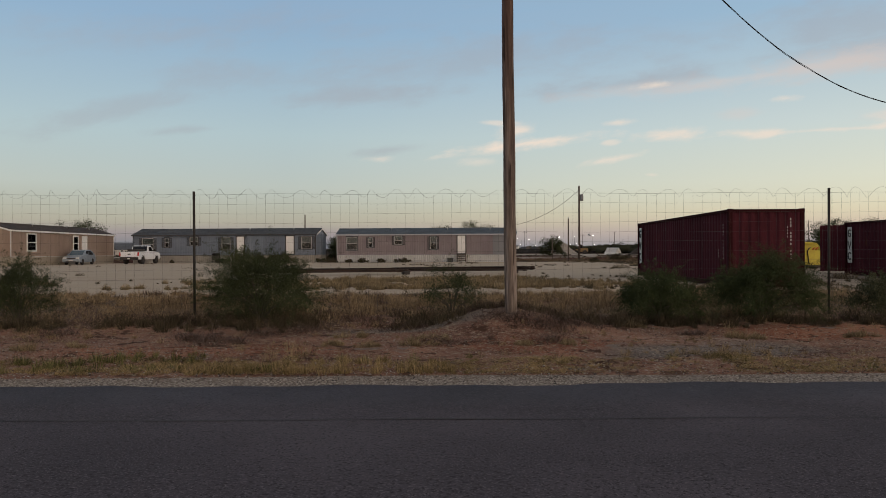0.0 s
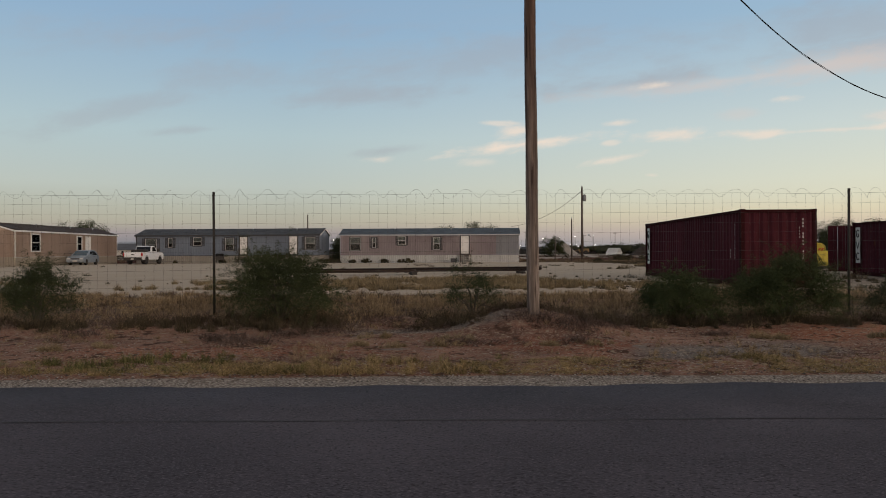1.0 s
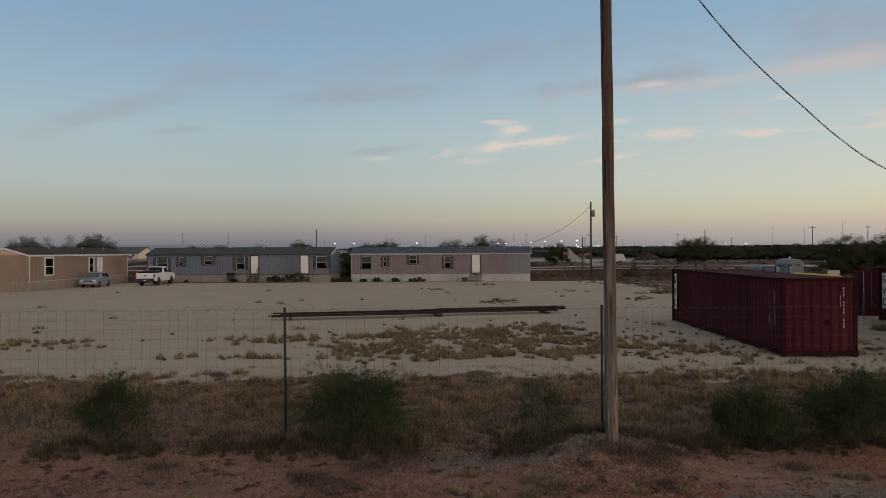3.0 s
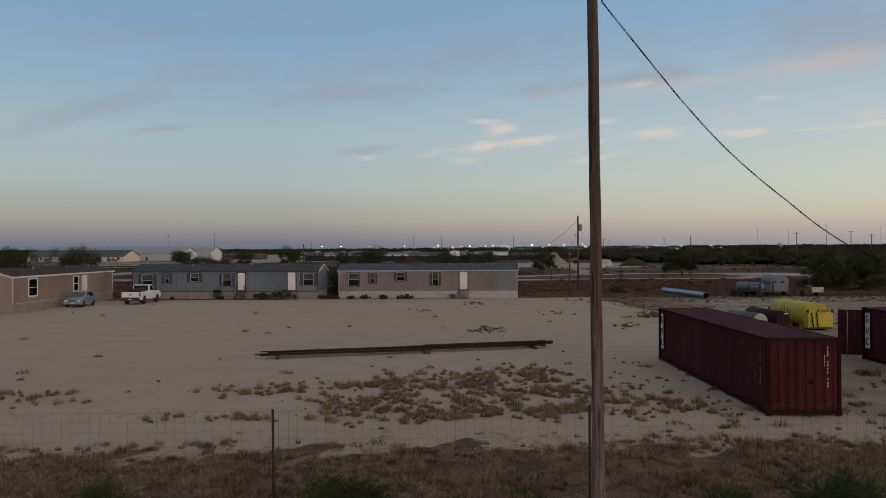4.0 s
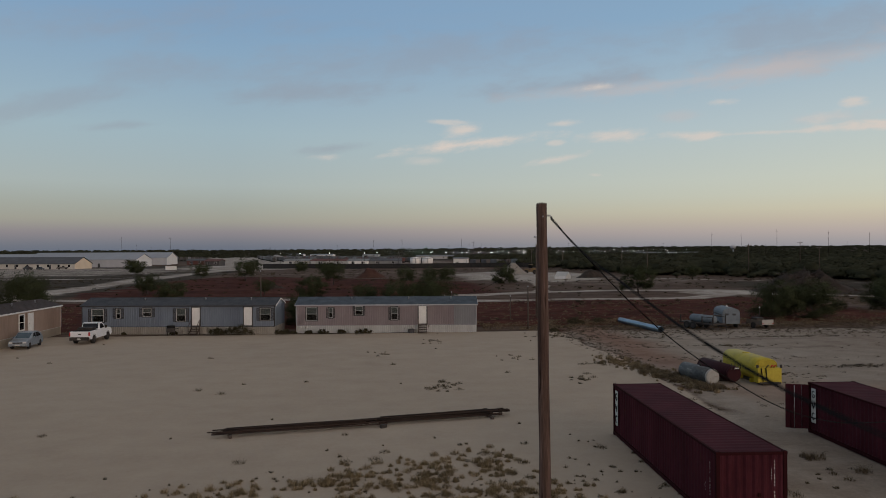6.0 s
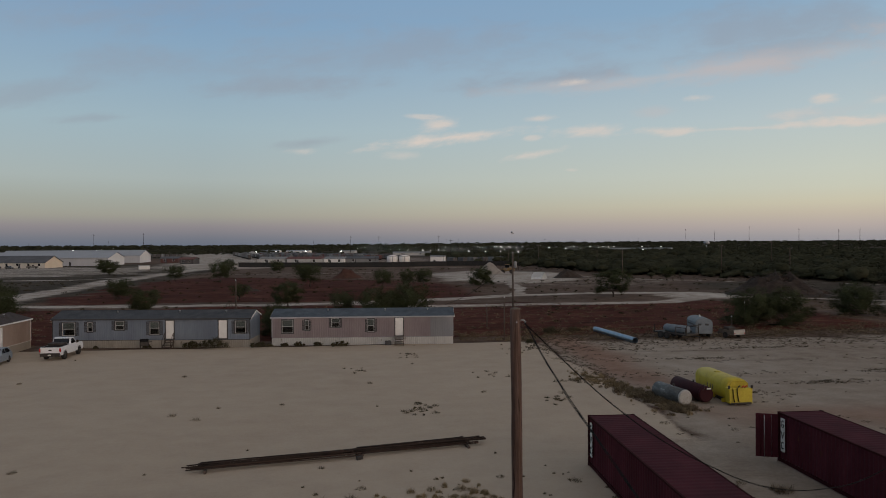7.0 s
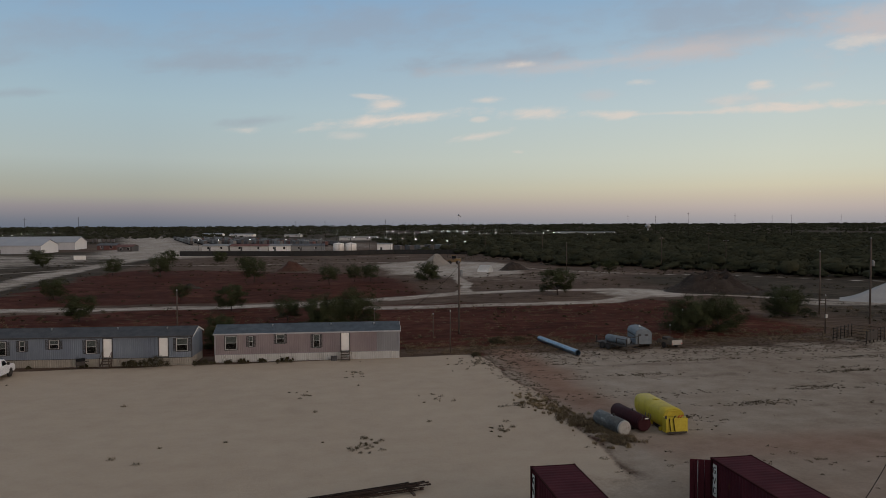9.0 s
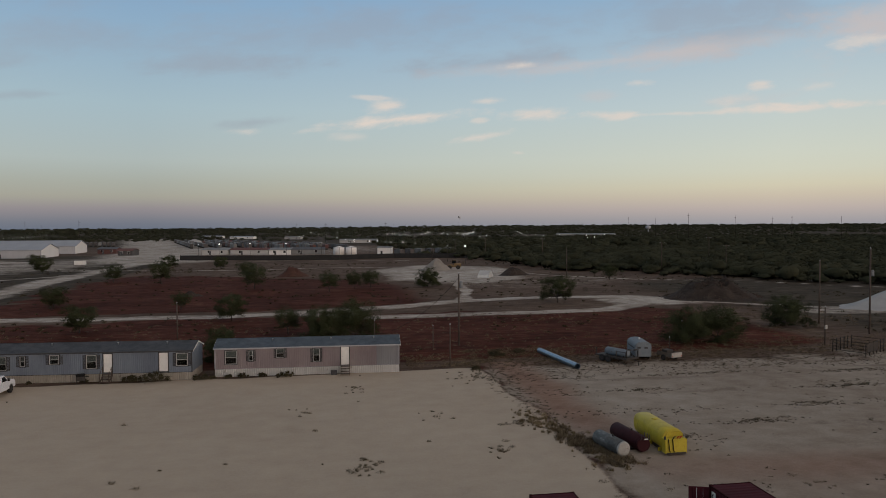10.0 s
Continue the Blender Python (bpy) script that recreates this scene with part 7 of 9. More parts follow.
def build_yellow_tank():
    t = thing("vacuum_tank", 23.1, 46.45, 0, -1.5, "bright yellow rounded tank with a boxed rear and hoses", "tank", "old storage tanks")
    L, w, h = 5.7, 0.80, 1.75
    bm = bmesh.new()
    sec = [(w * math.copysign(abs(math.cos(a)) ** 0.6, math.cos(a)), 0.98 + 0.80 * math.copysign(abs(math.sin(a)) ** 0.75, math.sin(a))) for a in (2 * math.pi * k / 28 for k in range(28))]
    rings = []
    for yy, s in ((0.55, 0.92), (0.62, 1.0), (1.5, 1.0), (3.2, 1.0), (L - 0.35, 1.0), (L - 0.12, 0.9), (L, 0.55)):
        rings.append([bm.verts.new((x * s, yy, 0.98 + (z - 0.98) * s)) for x, z in sec])
    for a, b in zip(rings, rings[1:]):
        for k in range(28):
            bm.faces.new((a[k], b[k], b[(k + 1) % 28], a[(k + 1) % 28])).smooth = True
    bm.faces.new(rings[0])
    bm.faces.new(rings[-1][::-1])
    part("shell", bm, M["tank_yellow"], t)
    part("rear_box", boxed(-0.84, 0.84, -0.02, 0.60, 0.16, 1.22, 0.03), M["tank_yellow"], t, "boxed yellow rear cabinet")
    bm = bmesh.new()
    tube(bm, [(-0.66, 0.3, 1.2), (-0.62, 0.3, 1.5), (-0.45, 0.34, 1.68), (0.45, 0.34, 1.68), (0.62, 0.3, 1.5), (0.66, 0.3, 1.2)], 0.05, 8)
    part("rear_hoop", bm, M["tank_yellow"], t)
    part("bumper", boxed(-0.75, 0.75, -0.10, -0.03, 0.12, 0.24, 0.01), M["dark_metal"], t)
    for x0 in (-0.62, -0.3):
        pts = [(x0, -0.05, 1.22), (x0 + 0.01, -0.09, 0.95), (x0 + 0.05, -0.09, 0.55), (x0 + 0.12, -0.08, 0.28)]
        part("hose", tubed(pts, 0.035, 7), M["black_cable"], t, "black rubber hose")
    for x0 in (-0.86, 0.80):
        part("lamp_box", boxed(x0 - 0.06, x0 + 0.06, -0.06, 0.06, 1.2, 1.42, 0.01), M["dark_metal"], t)
    for x0 in (-0.2, 0.1, 0.3):
        part("valve", tubed([(x0, 0.05, 1.2), (x0, -0.04, 1.34), (x0 + 0.12, -0.04, 1.4)], 0.04, 6), M["red_lamp"] if x0 > 0 else M["dark_metal"], t)
    for yy in (1.1, 2.8, 4.6):
        part("stiffener", boxed(-0.86, 0.86, yy - 0.03, yy + 0.03, 0.05, 0.32), M["tank_yellow"], t)
    part("skid", boxed(-0.5, -0.36, 0.2, L - 0.2, 0.0, 0.24), M["dark_metal"], t)
    part("skid", boxed(0.36, 0.5, 0.2, L - 0.2, 0.0, 0.24), M["dark_metal"], t)
    part("manhole", lathe(bmesh.new(), [(0.24, 1.72), (0.24, 1.77), (0.27, 1.775), (0.27, 1.80), (0.05, 1.82)], (0, 3.4, 0), 16), M["tank_yellow"], t)


build_yellow_tank()


def wheel(parent, x, y, r, w, rim=True):
    """A wheel whose axle lies along local x."""
    tyre = part("wheel", tubed([(x - w / 2, y, r), (x - w / 2 + 0.03, y, r), (x + w / 2 - 0.03, y, r), (x + w / 2, y, r)], [r * 0.86, r, r, r * 0.86], 20), M["tyre"], parent, "black tyre")
    if rim:
        s = 1 if x > 0 else -1
        part("rim", tubed([(x + s * (w / 2 - 0.04), y, r), (x + s * (w / 2 + 0.012), y, r)], [r * 0.60, r * 0.56], 14), M["dark_metal"], tyre)
    return tyre


def profile_body(bm, outline, x0, x1, inset=0.0):
    """Extrudes a side outline of (y, z) across x, pulled in at the top."""
    zt = max(z for _, z in outline)
    zb = min(z for _, z in outline)

    def xx(x, z):
        k = (z - zb) / (zt - zb)
        return x - math.copysign(inset * k, x)
    va, vb = [bm.verts.new((xx(x0, z), y, z)) for y, z in outline], [bm.verts.new((xx(x1, z), y, z)) for y, z in outline]
    bm.faces.new(va), bm.faces.new(vb[::-1])
    n = len(outline)
    for i in range(n):
        bm.faces.new((va[i], vb[i], vb[(i + 1) % n], va[(i + 1) % n]))
    bmesh.ops.recalc_face_normals(bm, faces=bm.faces[:])
    sharp = [e for e in bm.edges if len(e.link_faces) == 2 and e.calc_face_angle(0) > 0.25]
    bmesh.ops.bevel(bm, geom=sharp, offset=0.035, segments=2, affect="EDGES", profile=0.6)
    return bm


def build_pickup(x, y, turn):
    """Rear at the origin, heading +y."""
    t = thing("pickup_truck", x, y, 0, turn, "white single cab pickup truck parked on the pale yard", "pickup truck")
    W = 1.0
    part("body", profile_body(bmesh.new(), [(0.05, 0.62), (0.0, 1.30), (2.5, 1.32), (2.55, 0.95), (5.7, 0.98), (5.82, 0.62), (5.6, 0.48), (0.3, 0.48)], -W, W), M["car_white"], t)
    part("bonnet", profile_body(bmesh.new(), [(4.15, 0.96), (4.15, 1.32), (5.55, 1.24), (5.80, 1.05), (5.80, 0.9)], -W * 0.97, W * 0.97, 0.04), M["car_white"], t)
    part("cab", profile_body(bmesh.new(), [(2.5, 0.95), (2.55, 1.34), (2.72, 1.88), (2.95, 1.95), (3.55, 1.94), (4.28, 1.34), (4.3, 0.95)], -W * 0.97, W * 0.97, 0.14), M["car_white"], t)
    for s in (-1, 1):
        bm = bmesh.new()
        for pts in (((2.86, 1.36), (2.92, 1.82), (3.48, 1.82), (4.02, 1.36)),):
            vs = [bm.verts.new((s * (0.985 - 0.14 * (z - 0.95) / 0.98), yy, z)) for yy, z in pts]
            f = bm.faces.new(vs if s > 0 else vs[::-1])
        r = bmesh.ops.extrude_face_region(bm, geom=bm.faces[:])
        bmesh.ops.translate(bm, vec=(-0.02 * s, 0, 0), verts=[v for v in r["geom"] if isinstance(v, bmesh.types.BMVert)])
        part("side_window", bm, M["car_glass"], t)
        part("tail_lamp", boxed(s * 0.98 - 0.10, s * 0.98 + 0.025, -0.02, 0.12, 0.86, 1.22, 0.01), M["red_lamp"], t)
        part("mirror", boxed(s * 1.13 - 0.11, s * 1.13 + 0.11, 3.75, 3.9, 1.32, 1.6, 0.03), M["dark_metal"], t)
        part("headlamp", boxed(s * 0.80 - 0.16, s * 0.80 + 0.16, 5.78, 5.85, 0.86, 1.06, 0.01), M["clear_lamp"], t)
        for yy in (1.18, 4.72):
            wheel(t, s * 0.87, yy, 0.44, 0.30)
            bm = bmesh.new()
            tube(bm, [(s * 0.985, yy + 0.5 * math.cos(a), 0.42 + 0.5 * math.sin(a)) for a in np.linspace(0.1, math.pi - 0.1, 12)], 0.03, 5)
            part("wheel_arch", bm, M["dark_metal"], t)
        part("door_handle", boxed(s * 1.0 - 0.02, s * 1.0 + 0.02, 2.95, 3.12, 1.14, 1.18), M["car_white"], t)
    part("rear_window", turned(boxed(-0.79, 0.79, -0.014, 0.014, -0.02, 0.51, 0.01), Matrix.Translation((0, 2.555, 1.38)) @ Matrix.Rotation(radians(-17.5), 4, "X")), M["car_glass"], t)
    part("windscreen", turned(boxed(-0.74, 0.74, -0.01, 0.01, -0.02, 0.86), Matrix.Translation((0, 4.24, 1.345)) @ Matrix.Rotation(radians(52), 4, "X")), M["car_glass"], t)
    part("bed_liner", boxed(-0.86, 0.86, 0.12, 2.44, 1.305, 1.332), M["black_cable"], t, "black load bed liner")
    part("toolbox", boxed(-0.80, 0.70, 1.3, 2.35, 1.33, 1.56, 0.04), M["dark_metal"], t)
    part("tailgate", boxed(-0.82, 0.82, -0.03, 0.01, 0.76, 1.27, 0.015), M["car_white"], t)
    part("tailgate_badge", boxed(-0.16, 0.16, -0.04, -0.03, 0.98, 1.08), M["dark_metal"], t)
    part("rear_bumper", boxed(-0.95, 0.95, -0.20, 0.05, 0.42, 0.74, 0.03), M["dark_metal"], t)
    part("number_plate", boxed(-0.16, 0.16, -0.21, -0.20, 0.52, 0.64), M["white_mark"], t)
    part("front_bumper", boxed(-0.98, 0.98, 5.78, 5.95, 0.45, 0.72, 0.03), M["chrome"], t)
    part("grille", boxed(-0.6, 0.6, 5.80, 5.86, 0.75, 1.1, 0.02), M["dark_metal"], t)


build_pickup(-34.0, 74.0, -2)
bpy.data.objects["pickup_truck"].matrix_basis = pose(-34.0, 74.0, 0, 0, 0, -2) @ Matrix.Diagonal((0.98, 0.92, 1.02, 1.0))


def build_hatchback(x, y, turn):
    """Nose at the origin facing -y."""
    t = thing("hatchback_car", x, y, 0, turn, "pale blue silver hatchback parked beside the tan home", "car")
    W = 0.86
    part("body", profile_body(bmesh.new(), [(0.02, 0.35), (0.0, 0.62), (0.22, 0.76), (1.15, 0.90), (3.95, 0.94), (4.12, 0.70), (4.10, 0.35), (3.8, 0.25), (0.3, 0.24)], -W, W, 0.03), M["car_blue"], t)
    part("cabin", profile_body(bmesh.new(), [(1.05, 0.88), (1.85, 1.36), (2.3, 1.44), (3.2, 1.42), (3.75, 1.22), (4.02, 0.92)], -W * 0.95, W * 0.95, 0.16), M["car_blue"], t)
    part("windscreen", turned(boxed(-0.64, 0.64, -0.012, 0.012, 0.03, 0.82), Matrix.Translation((0, 1.10, 0.915)) @ Matrix.Rotation(radians(-58.5), 4, "X")), M["tinted_glass"], t)
    part("rear_window", turned(boxed(-0.56, 0.56, -0.012, 0.012, 0.0, 0.42), Matrix.Translation((0, 3.99, 0.965)) @ Matrix.Rotation(radians(42), 4, "X")), M["car_glass"], t)
    for s in (-1, 1):
        bm = bmesh.new()
        for pts in (((1.62, 0.94), (2.02, 1.30), (2.42, 1.33), (2.42, 0.94)), ((2.5, 0.94), (2.5, 1.33), (3.15, 1.31), (3.5, 1.12), (3.55, 0.95))):
            vs = [bm.verts.new((s * (0.826 - 0.16 * (z - 0.88) / 0.56), yy, z)) for yy, z in pts]
            bm.faces.new(vs if s > 0 else vs[::-1])
        r = bmesh.ops.extrude_face_region(bm, geom=bm.faces[:])
        bmesh.ops.translate(bm, vec=(-0.02 * s, 0, 0), verts=[v for v in r["geom"] if isinstance(v, bmesh.types.BMVert)])
        part("side_window", bm, M["car_glass"], t)
        part("headlamp", boxed(s * 0.62 - 0.16, s * 0.62 + 0.16, -0.01, 0.16, 0.56, 0.71, 0.02), M["clear_lamp"], t)
        part("tail_lamp", boxed(s * 0.70 - 0.10, s * 0.70 + 0.10, 4.05, 4.13, 0.66, 0.85, 0.02), M["red_lamp"], t)
        part("mirror", boxed(s * 0.93 - 0.08, s * 0.93 + 0.08, 1.55, 1.66, 0.92, 1.04, 0.02), M["car_blue"], t)
        for yy in (0.78, 3.32):
            wheel(t, s * 0.76, yy, 0.31, 0.20)
    part("grille", boxed(-0.42, 0.42, -0.02, 0.02, 0.56, 0.66, 0.01), M["dark_metal"], t)
    part("bumper", boxed(-0.84, 0.84, -0.05, 0.06, 0.30, 0.52, 0.03), M["car_blue"], t)
    part("number_plate", boxed(-0.22, 0.22, -0.062, -0.05, 0.36, 0.46), M["white_mark"], t)
    part("air_intake", boxed(-0.5, 0.5, -0.056, -0.045, 0.31, 0.36), M["dark_metal"], t)


build_hatchback(-38.45, 70.75, 2)
bpy.data.objects["hatchback_car"].matrix_basis = pose(-38.45, 70.85, 0, 0, 0, 4) @ Matrix.Diagonal((1.0, 0.94, 1.07, 1.0))


# ---- old trailers past the lot ----
def build_horse_trailer():
    t = thing("livestock_trailer", 37.4, 79.9, 0, -12, "faded blue livestock trailer with a rounded roof", "trailer", "old trailers")
    bm = bmesh.new()
    sec = [(-0.98, 0.55), (-1.0, 1.9), (-0.85, 2.2), (-0.5, 2.36), (0, 2.42), (0.5, 2.36), (0.85, 2.2), (1.0, 1.9), (0.98, 0.55)]
    va, vb = [bm.verts.new((x, 0, z)) for x, z in sec], [bm.verts.new((x, 4.2, z)) for x, z in sec]
    bm.faces.new(va), bm.faces.new(vb[::-1])
    for i in range(len(sec)):
        j = (i + 1) % len(sec)
        bm.faces.new((va[i], vb[i], vb[j], va[j]))
    bmesh.ops.recalc_face_normals(bm, faces=bm.faces[:])
    bmesh.ops.bevel(bm, geom=[e for e in bm.edges if e.calc_face_angle(0) > 0.6], offset=0.06, segments=2, affect="EDGES")
    part("body", bm, M["trailer_blue"], t)
    for x in (-0.55, 0.30):
        part("rear_window", boxed(x - 0.18, x + 0.24, -0.015, 0.01, 1.55, 1.78, 0.01), M["dark_trim"], t)
    part("rear_door", frame_of(bmesh.new(), -0.85, 0.85, 0.6, 1.95, 0.05, -0.03, 0.0), M["trailer_blue"], t)
    for s in (-1, 1):
        for yy in (1.6, 2.4):
            wheel(t, s * 1.02, yy, 0.36, 0.2)
        part("fender", tubed([(s * 1.03, 2.0 + 0.85 * math.cos(a), 0.40 + 0.48 * math.sin(a)) for a in np.linspace(0.1, math.pi - 0.1, 10)], 0.05, 6), M["trailer_blue"], t)
    part("side_slot", boxed(-1.02, -0.99, 0.5, 3.7, 1.5, 1.66), M["dark_trim"], t)
    part("tongue", tubed([(0, 4.2, 0.5), (0, 5.4, 0.5)], 0.06, 6), M["dark_metal"], t)
    part("jack", tubed([(0, 5.2, 0.0), (0, 5.2, 0.85)], 0.04, 6), M["dark_metal"], t)
    part("roof_vent", lathe(bmesh.new(), [(0.10, 2.40), (0.10, 2.5), (0.05, 2.66)], (0, 2.0, 0), 10), M["white_paint"], t)


build_horse_trailer()


def build_flatbed():
    t = thing("tank_trailer", 35.2, 78.3, 0, 24, "low flatbed trailer carrying a pale blue cylinder", "trailer", "old trailers")
    part("deck", boxed(-0.95, 0.95, 0, 4.4, 0.52, 0.64, 0.01), M["dark_metal"], t)
    part("cylinder", tubed([(0, 0.5, 1.02), (0, 0.58, 1.02), (0, 0.75, 1.02), (0, 3.4, 1.02), (0, 3.57, 1.02), (0, 3.65, 1.02)], [0.15, 0.32, 0.42, 0.42, 0.32, 0.15], 16), M["trailer_blue"], t, "pale blue cylinder")
    for yy in (0.9, 2.0, 3.2):
        part("cradle", boxed(-0.4, 0.4, yy - 0.05, yy + 0.05, 0.64, 0.8), M["dark_metal"], t)
    for s in (-1, 1):
        for yy in (2.5, 3.3):
            wheel(t, s * 0.98, yy, 0.37, 0.22)
        for yy in (0.1, 1.4, 4.2):
            part("stake", boxed(s * 0.93 - 0.04, s * 0.93 + 0.04, yy - 0.04, yy + 0.04, 0.64, 1.35), M["dark_metal"], t)
        part("side_rail", tubed([(s * 0.93, 0.1, 1.3), (s * 0.93, 1.4, 1.3)], 0.035, 6), M["dark_metal"], t)
    part("headboard", frame_of(bmesh.new(), -0.93, 0.93, 0.64, 1.55, 0.06, 0.0, 0.06), M["dark_metal"], t)
    part("tongue", tubed([(0, 0, 0.5), (0, -1.0, 0.45)], 0.06, 6), M["dark_metal"], t)
    part("stand", tubed([(0, -0.8, 0.0), (0, -0.8, 0.5)], 0.04, 6), M["dark_metal"], t)


build_flatbed()
bpy.data.objects["tank_trailer"].matrix_basis = pose(35.2, 78.3, 0, 0, 0, 24) @ Matrix.Diagonal((1.15, 1.15, 1.15, 1.0))


def build_cart():
    t = thing("utility_trailer", 41.3, 78.9, 0, 12, "small weathered utility trailer with pale sides", "trailer", "old trailers")
    part("floor", boxed(-0.8, 0.8, 0, 2.6, 0.5, 0.58), M["wood"], t)
    part("tailboard", boxed(-0.8, 0.8, -0.03, 0.02, 0.5, 1.1, 0.01), M["pale_end"], t, "pale painted tailboard")
    for s in (-1, 1):
        part("side_board", boxed(s * 0.8 - 0.02, s * 0.8 + 0.02, 0, 2.6, 0.58, 1.02), M["wood"], t)
        wheel(t, s * 0.93, 1.3, 0.36, 0.2)
        part("tail_lamp", boxed(s * 0.7 - 0.07, s * 0.7 + 0.07, -0.05, -0.03, 0.6, 0.7), M["red_lamp"], t)
    part("load", turned(boxed(-0.5, 0.5, 1.2, 2.2, 0.58, 1.25, 0.08), Matrix.Identity(4)), M["dark_metal"], t)
    part("tongue", tubed([(0, 2.6, 0.5), (0, 3.8, 0.45)], 0.05, 6), M["dark_metal"], t)
    part("stand", tubed([(0, 3.6, 0.0), (0, 3.6, 0.5)], 0.04, 6), M["dark_metal"], t)


build_cart()


# ---- poles of the middle ground ----
M["can_grey"] = surface("grey_can_paint", [(0.16, 0.17, 0.18), (0.24, 0.25, 0.26)], 0.6, 2, 12)


def wood_pole(x, y, h, r, label, arm=False, can=False, lean=0.0):
    z = float(ground_z(x, y))
    t = thing("line_pole", x, y, z, 0, label, "pole", "wooden line poles")
    part("shaft", tubed([(0, 0, -0.2), (lean * 0.5, 0, h * 0.5), (lean, 0, h)], [r, r * 0.9, r * 0.75], 9), M["old_pole"], t)
    if arm:
        part("crossarm", boxed(-1.1, 1.1, -0.06, 0.06, h - 0.55, h - 0.42, 0.01), M["wood"], t)
        for q in (-1.0, -0.45, 0.45, 1.0):
            part("insulator", lathe(bmesh.new(), [(0.03, 0), (0.05, 0.06), (0.03, 0.16)], (q, 0, h - 0.42), 8), M["clear_lamp"], t)
    else:
        part("insulator", lathe(bmesh.new(), [(0.03, 0), (0.06, 0.08), (0.03, 0.2)], (lean, 0, h), 8), M["clear_lamp"], t)
    if can:
        part("transformer", lathe(bmesh.new(), [(0.2, 0), (0.24, 0.05), (0.24, 0.75), (0.18, 0.85), (0.06, 0.95)], (0.34, -0.05, h - can), 14), M["can_grey"], t, "grey pole transformer")
        part("bracket", boxed(0.05, 0.16, -0.05, 0.05, h - can + 0.3, h - can + 0.7), M["dark_metal"], t)
    return t


wood_pole(17.7, 96.2, 10.1, 0.15, "brown wooden line pole with a grey transformer", False, 2.0)
wood_pole(13.5, 81.6, 5.0, 0.09, "short brown wooden service pole by the yard corner")
wood_pole(13.8, 95.0, 3.0, 0.08, "short dark wooden post on the dirt")
wood_pole(6.2, 100, 3.4, 0.07, "thin pale post behind the mauve home")
wood_pole(-20.5, 100, 6.5, 0.10, "thin dark pole behind the blue home")
wood_pole(79.2, 216, 9.5, 0.16, "tall wooden line pole at the edge of the scrub")
wood_pole(82.0, 104.7, 10.6, 0.14, "tall weathered wooden pole beside the sand pile")
wood_pole(67.2, 85.3, 5.3, 0.11, "short dark wooden pole with a meter box")
wood_pole(81.0, 92.7, 13.0, 0.15, "tall wooden pole with a grey transformer", False, 4.2)
wood_pole(48.3, 90, 3.2, 0.06, "thin white topped post before the bushes")
wood_pole(43.7, 85, 1.9, 0.05, "thin dark post by the old trailers")
for x, y, h in ((120, 230, 11), (158, 262, 12), (110, 330, 11), (90, 365, 11), (75, 372, 10), (140, 222, 10)):
    wood_pole(x, y, h, 0.15, "wooden power line pole in the scrub", True)
t = thing("meter_box", 67.2, 85.19, 2.3, 0, "grey meter box on a dark pole", "meter box")
part("case", boxed(-0.18, 0.18, -0.16, 0.0, 0.0, 0.5, 0.02), M["steel"], t)

# service wire from the transformer pole to the mauve home
t = thing("service_wire", 17.7, 96.1, 0, 0, "thin black wire from the line pole to the mauve home", "wire")
p0, p1 = Vector((0, 0, 9.6)), Vector((-11.0, -12.5, 4.2))
part("strand", tubed([p0.lerp(p1, u) - Vector((0, 0, 4 * 0.9 * u * (1 - u))) for u in np.linspace(0, 1, 24)], 0.02, 4), M["black_cable"], t)


# ---- small stock pen ----
def build_pen():
    t = thing("stock_pen", 66.4, 77.1, 0, 27, "dark pipe rail stock pen at the lot's edge", "pen")
    L, D, h = 5.6, 4.0, 1.6
    for x in np.linspace(0, L, 6):
        for y in (0, D):
            part("post", tubed([(x, y, -0.2), (x, y, h + 0.1)], 0.06, 7), M["post"], t)
    for y in (0, D):
        for z in (0.35, 0.75, 1.15, 1.55):
            part("rail", tubed([(0, y, z), (L, y, z)], 0.03, 6), M["post"], t)
    for x in (0, L):
        for z in (0.35, 0.75, 1.15, 1.55):
            part("rail", tubed([(x, 0, z), (x, D, z)], 0.03, 6), M["post"], t)
    part("panel", boxed(0.3, 3.6, -0.04, -0.01, 0.4, 1.5), M["dark_metal"], t)


build_pen()


# ---- heaps ----
def heap(name, x, y, w, d, h, seed, material, label, rough=0.25, peak=1.0):
    bm = bmesh.new()
    n, rings = 40, 12
    vs = []
    for r in range(rings + 1):
        f = r / rings
        ring = []
        for k in range(n):
            a = 2 * math.pi * k / n
            wob = 1 + 0.22 * noise.noise((math.cos(a) * 1.5, math.sin(a) * 1.5, seed))
            px, py = w / 2 * f * math.cos(a) * wob, d / 2 * f * math.sin(a) * wob
            top = h * (0.5 + 0.5 * math.cos(math.pi * f ** peak)) * (1 + rough * noise.noise((px * 0.5, py * 0.5, seed + 3)) + 0.5 * rough * noise.noise((px * 1.7, py * 1.7, seed)))
            ring.append(bm.verts.new((px, py, top - 0.1 * f - 0.05)))
            if r == 0:
                break
        vs.append(ring)
    for k in range(n):
        bm.faces.new((vs[0][0], vs[1][k], vs[1][(k + 1) % n])).smooth = True
    for a, b in zip(vs[1:], vs[2:]):
        for k in range(n):
            bm.faces.new((a[k], b[k], b[(k + 1) % n], a[(k + 1) % n])).smooth = True
    t = tagged(part(name, bm, material), label, "mound")
    t.matrix_basis = pose(x, y, float(ground_z(x, y)))
    return t


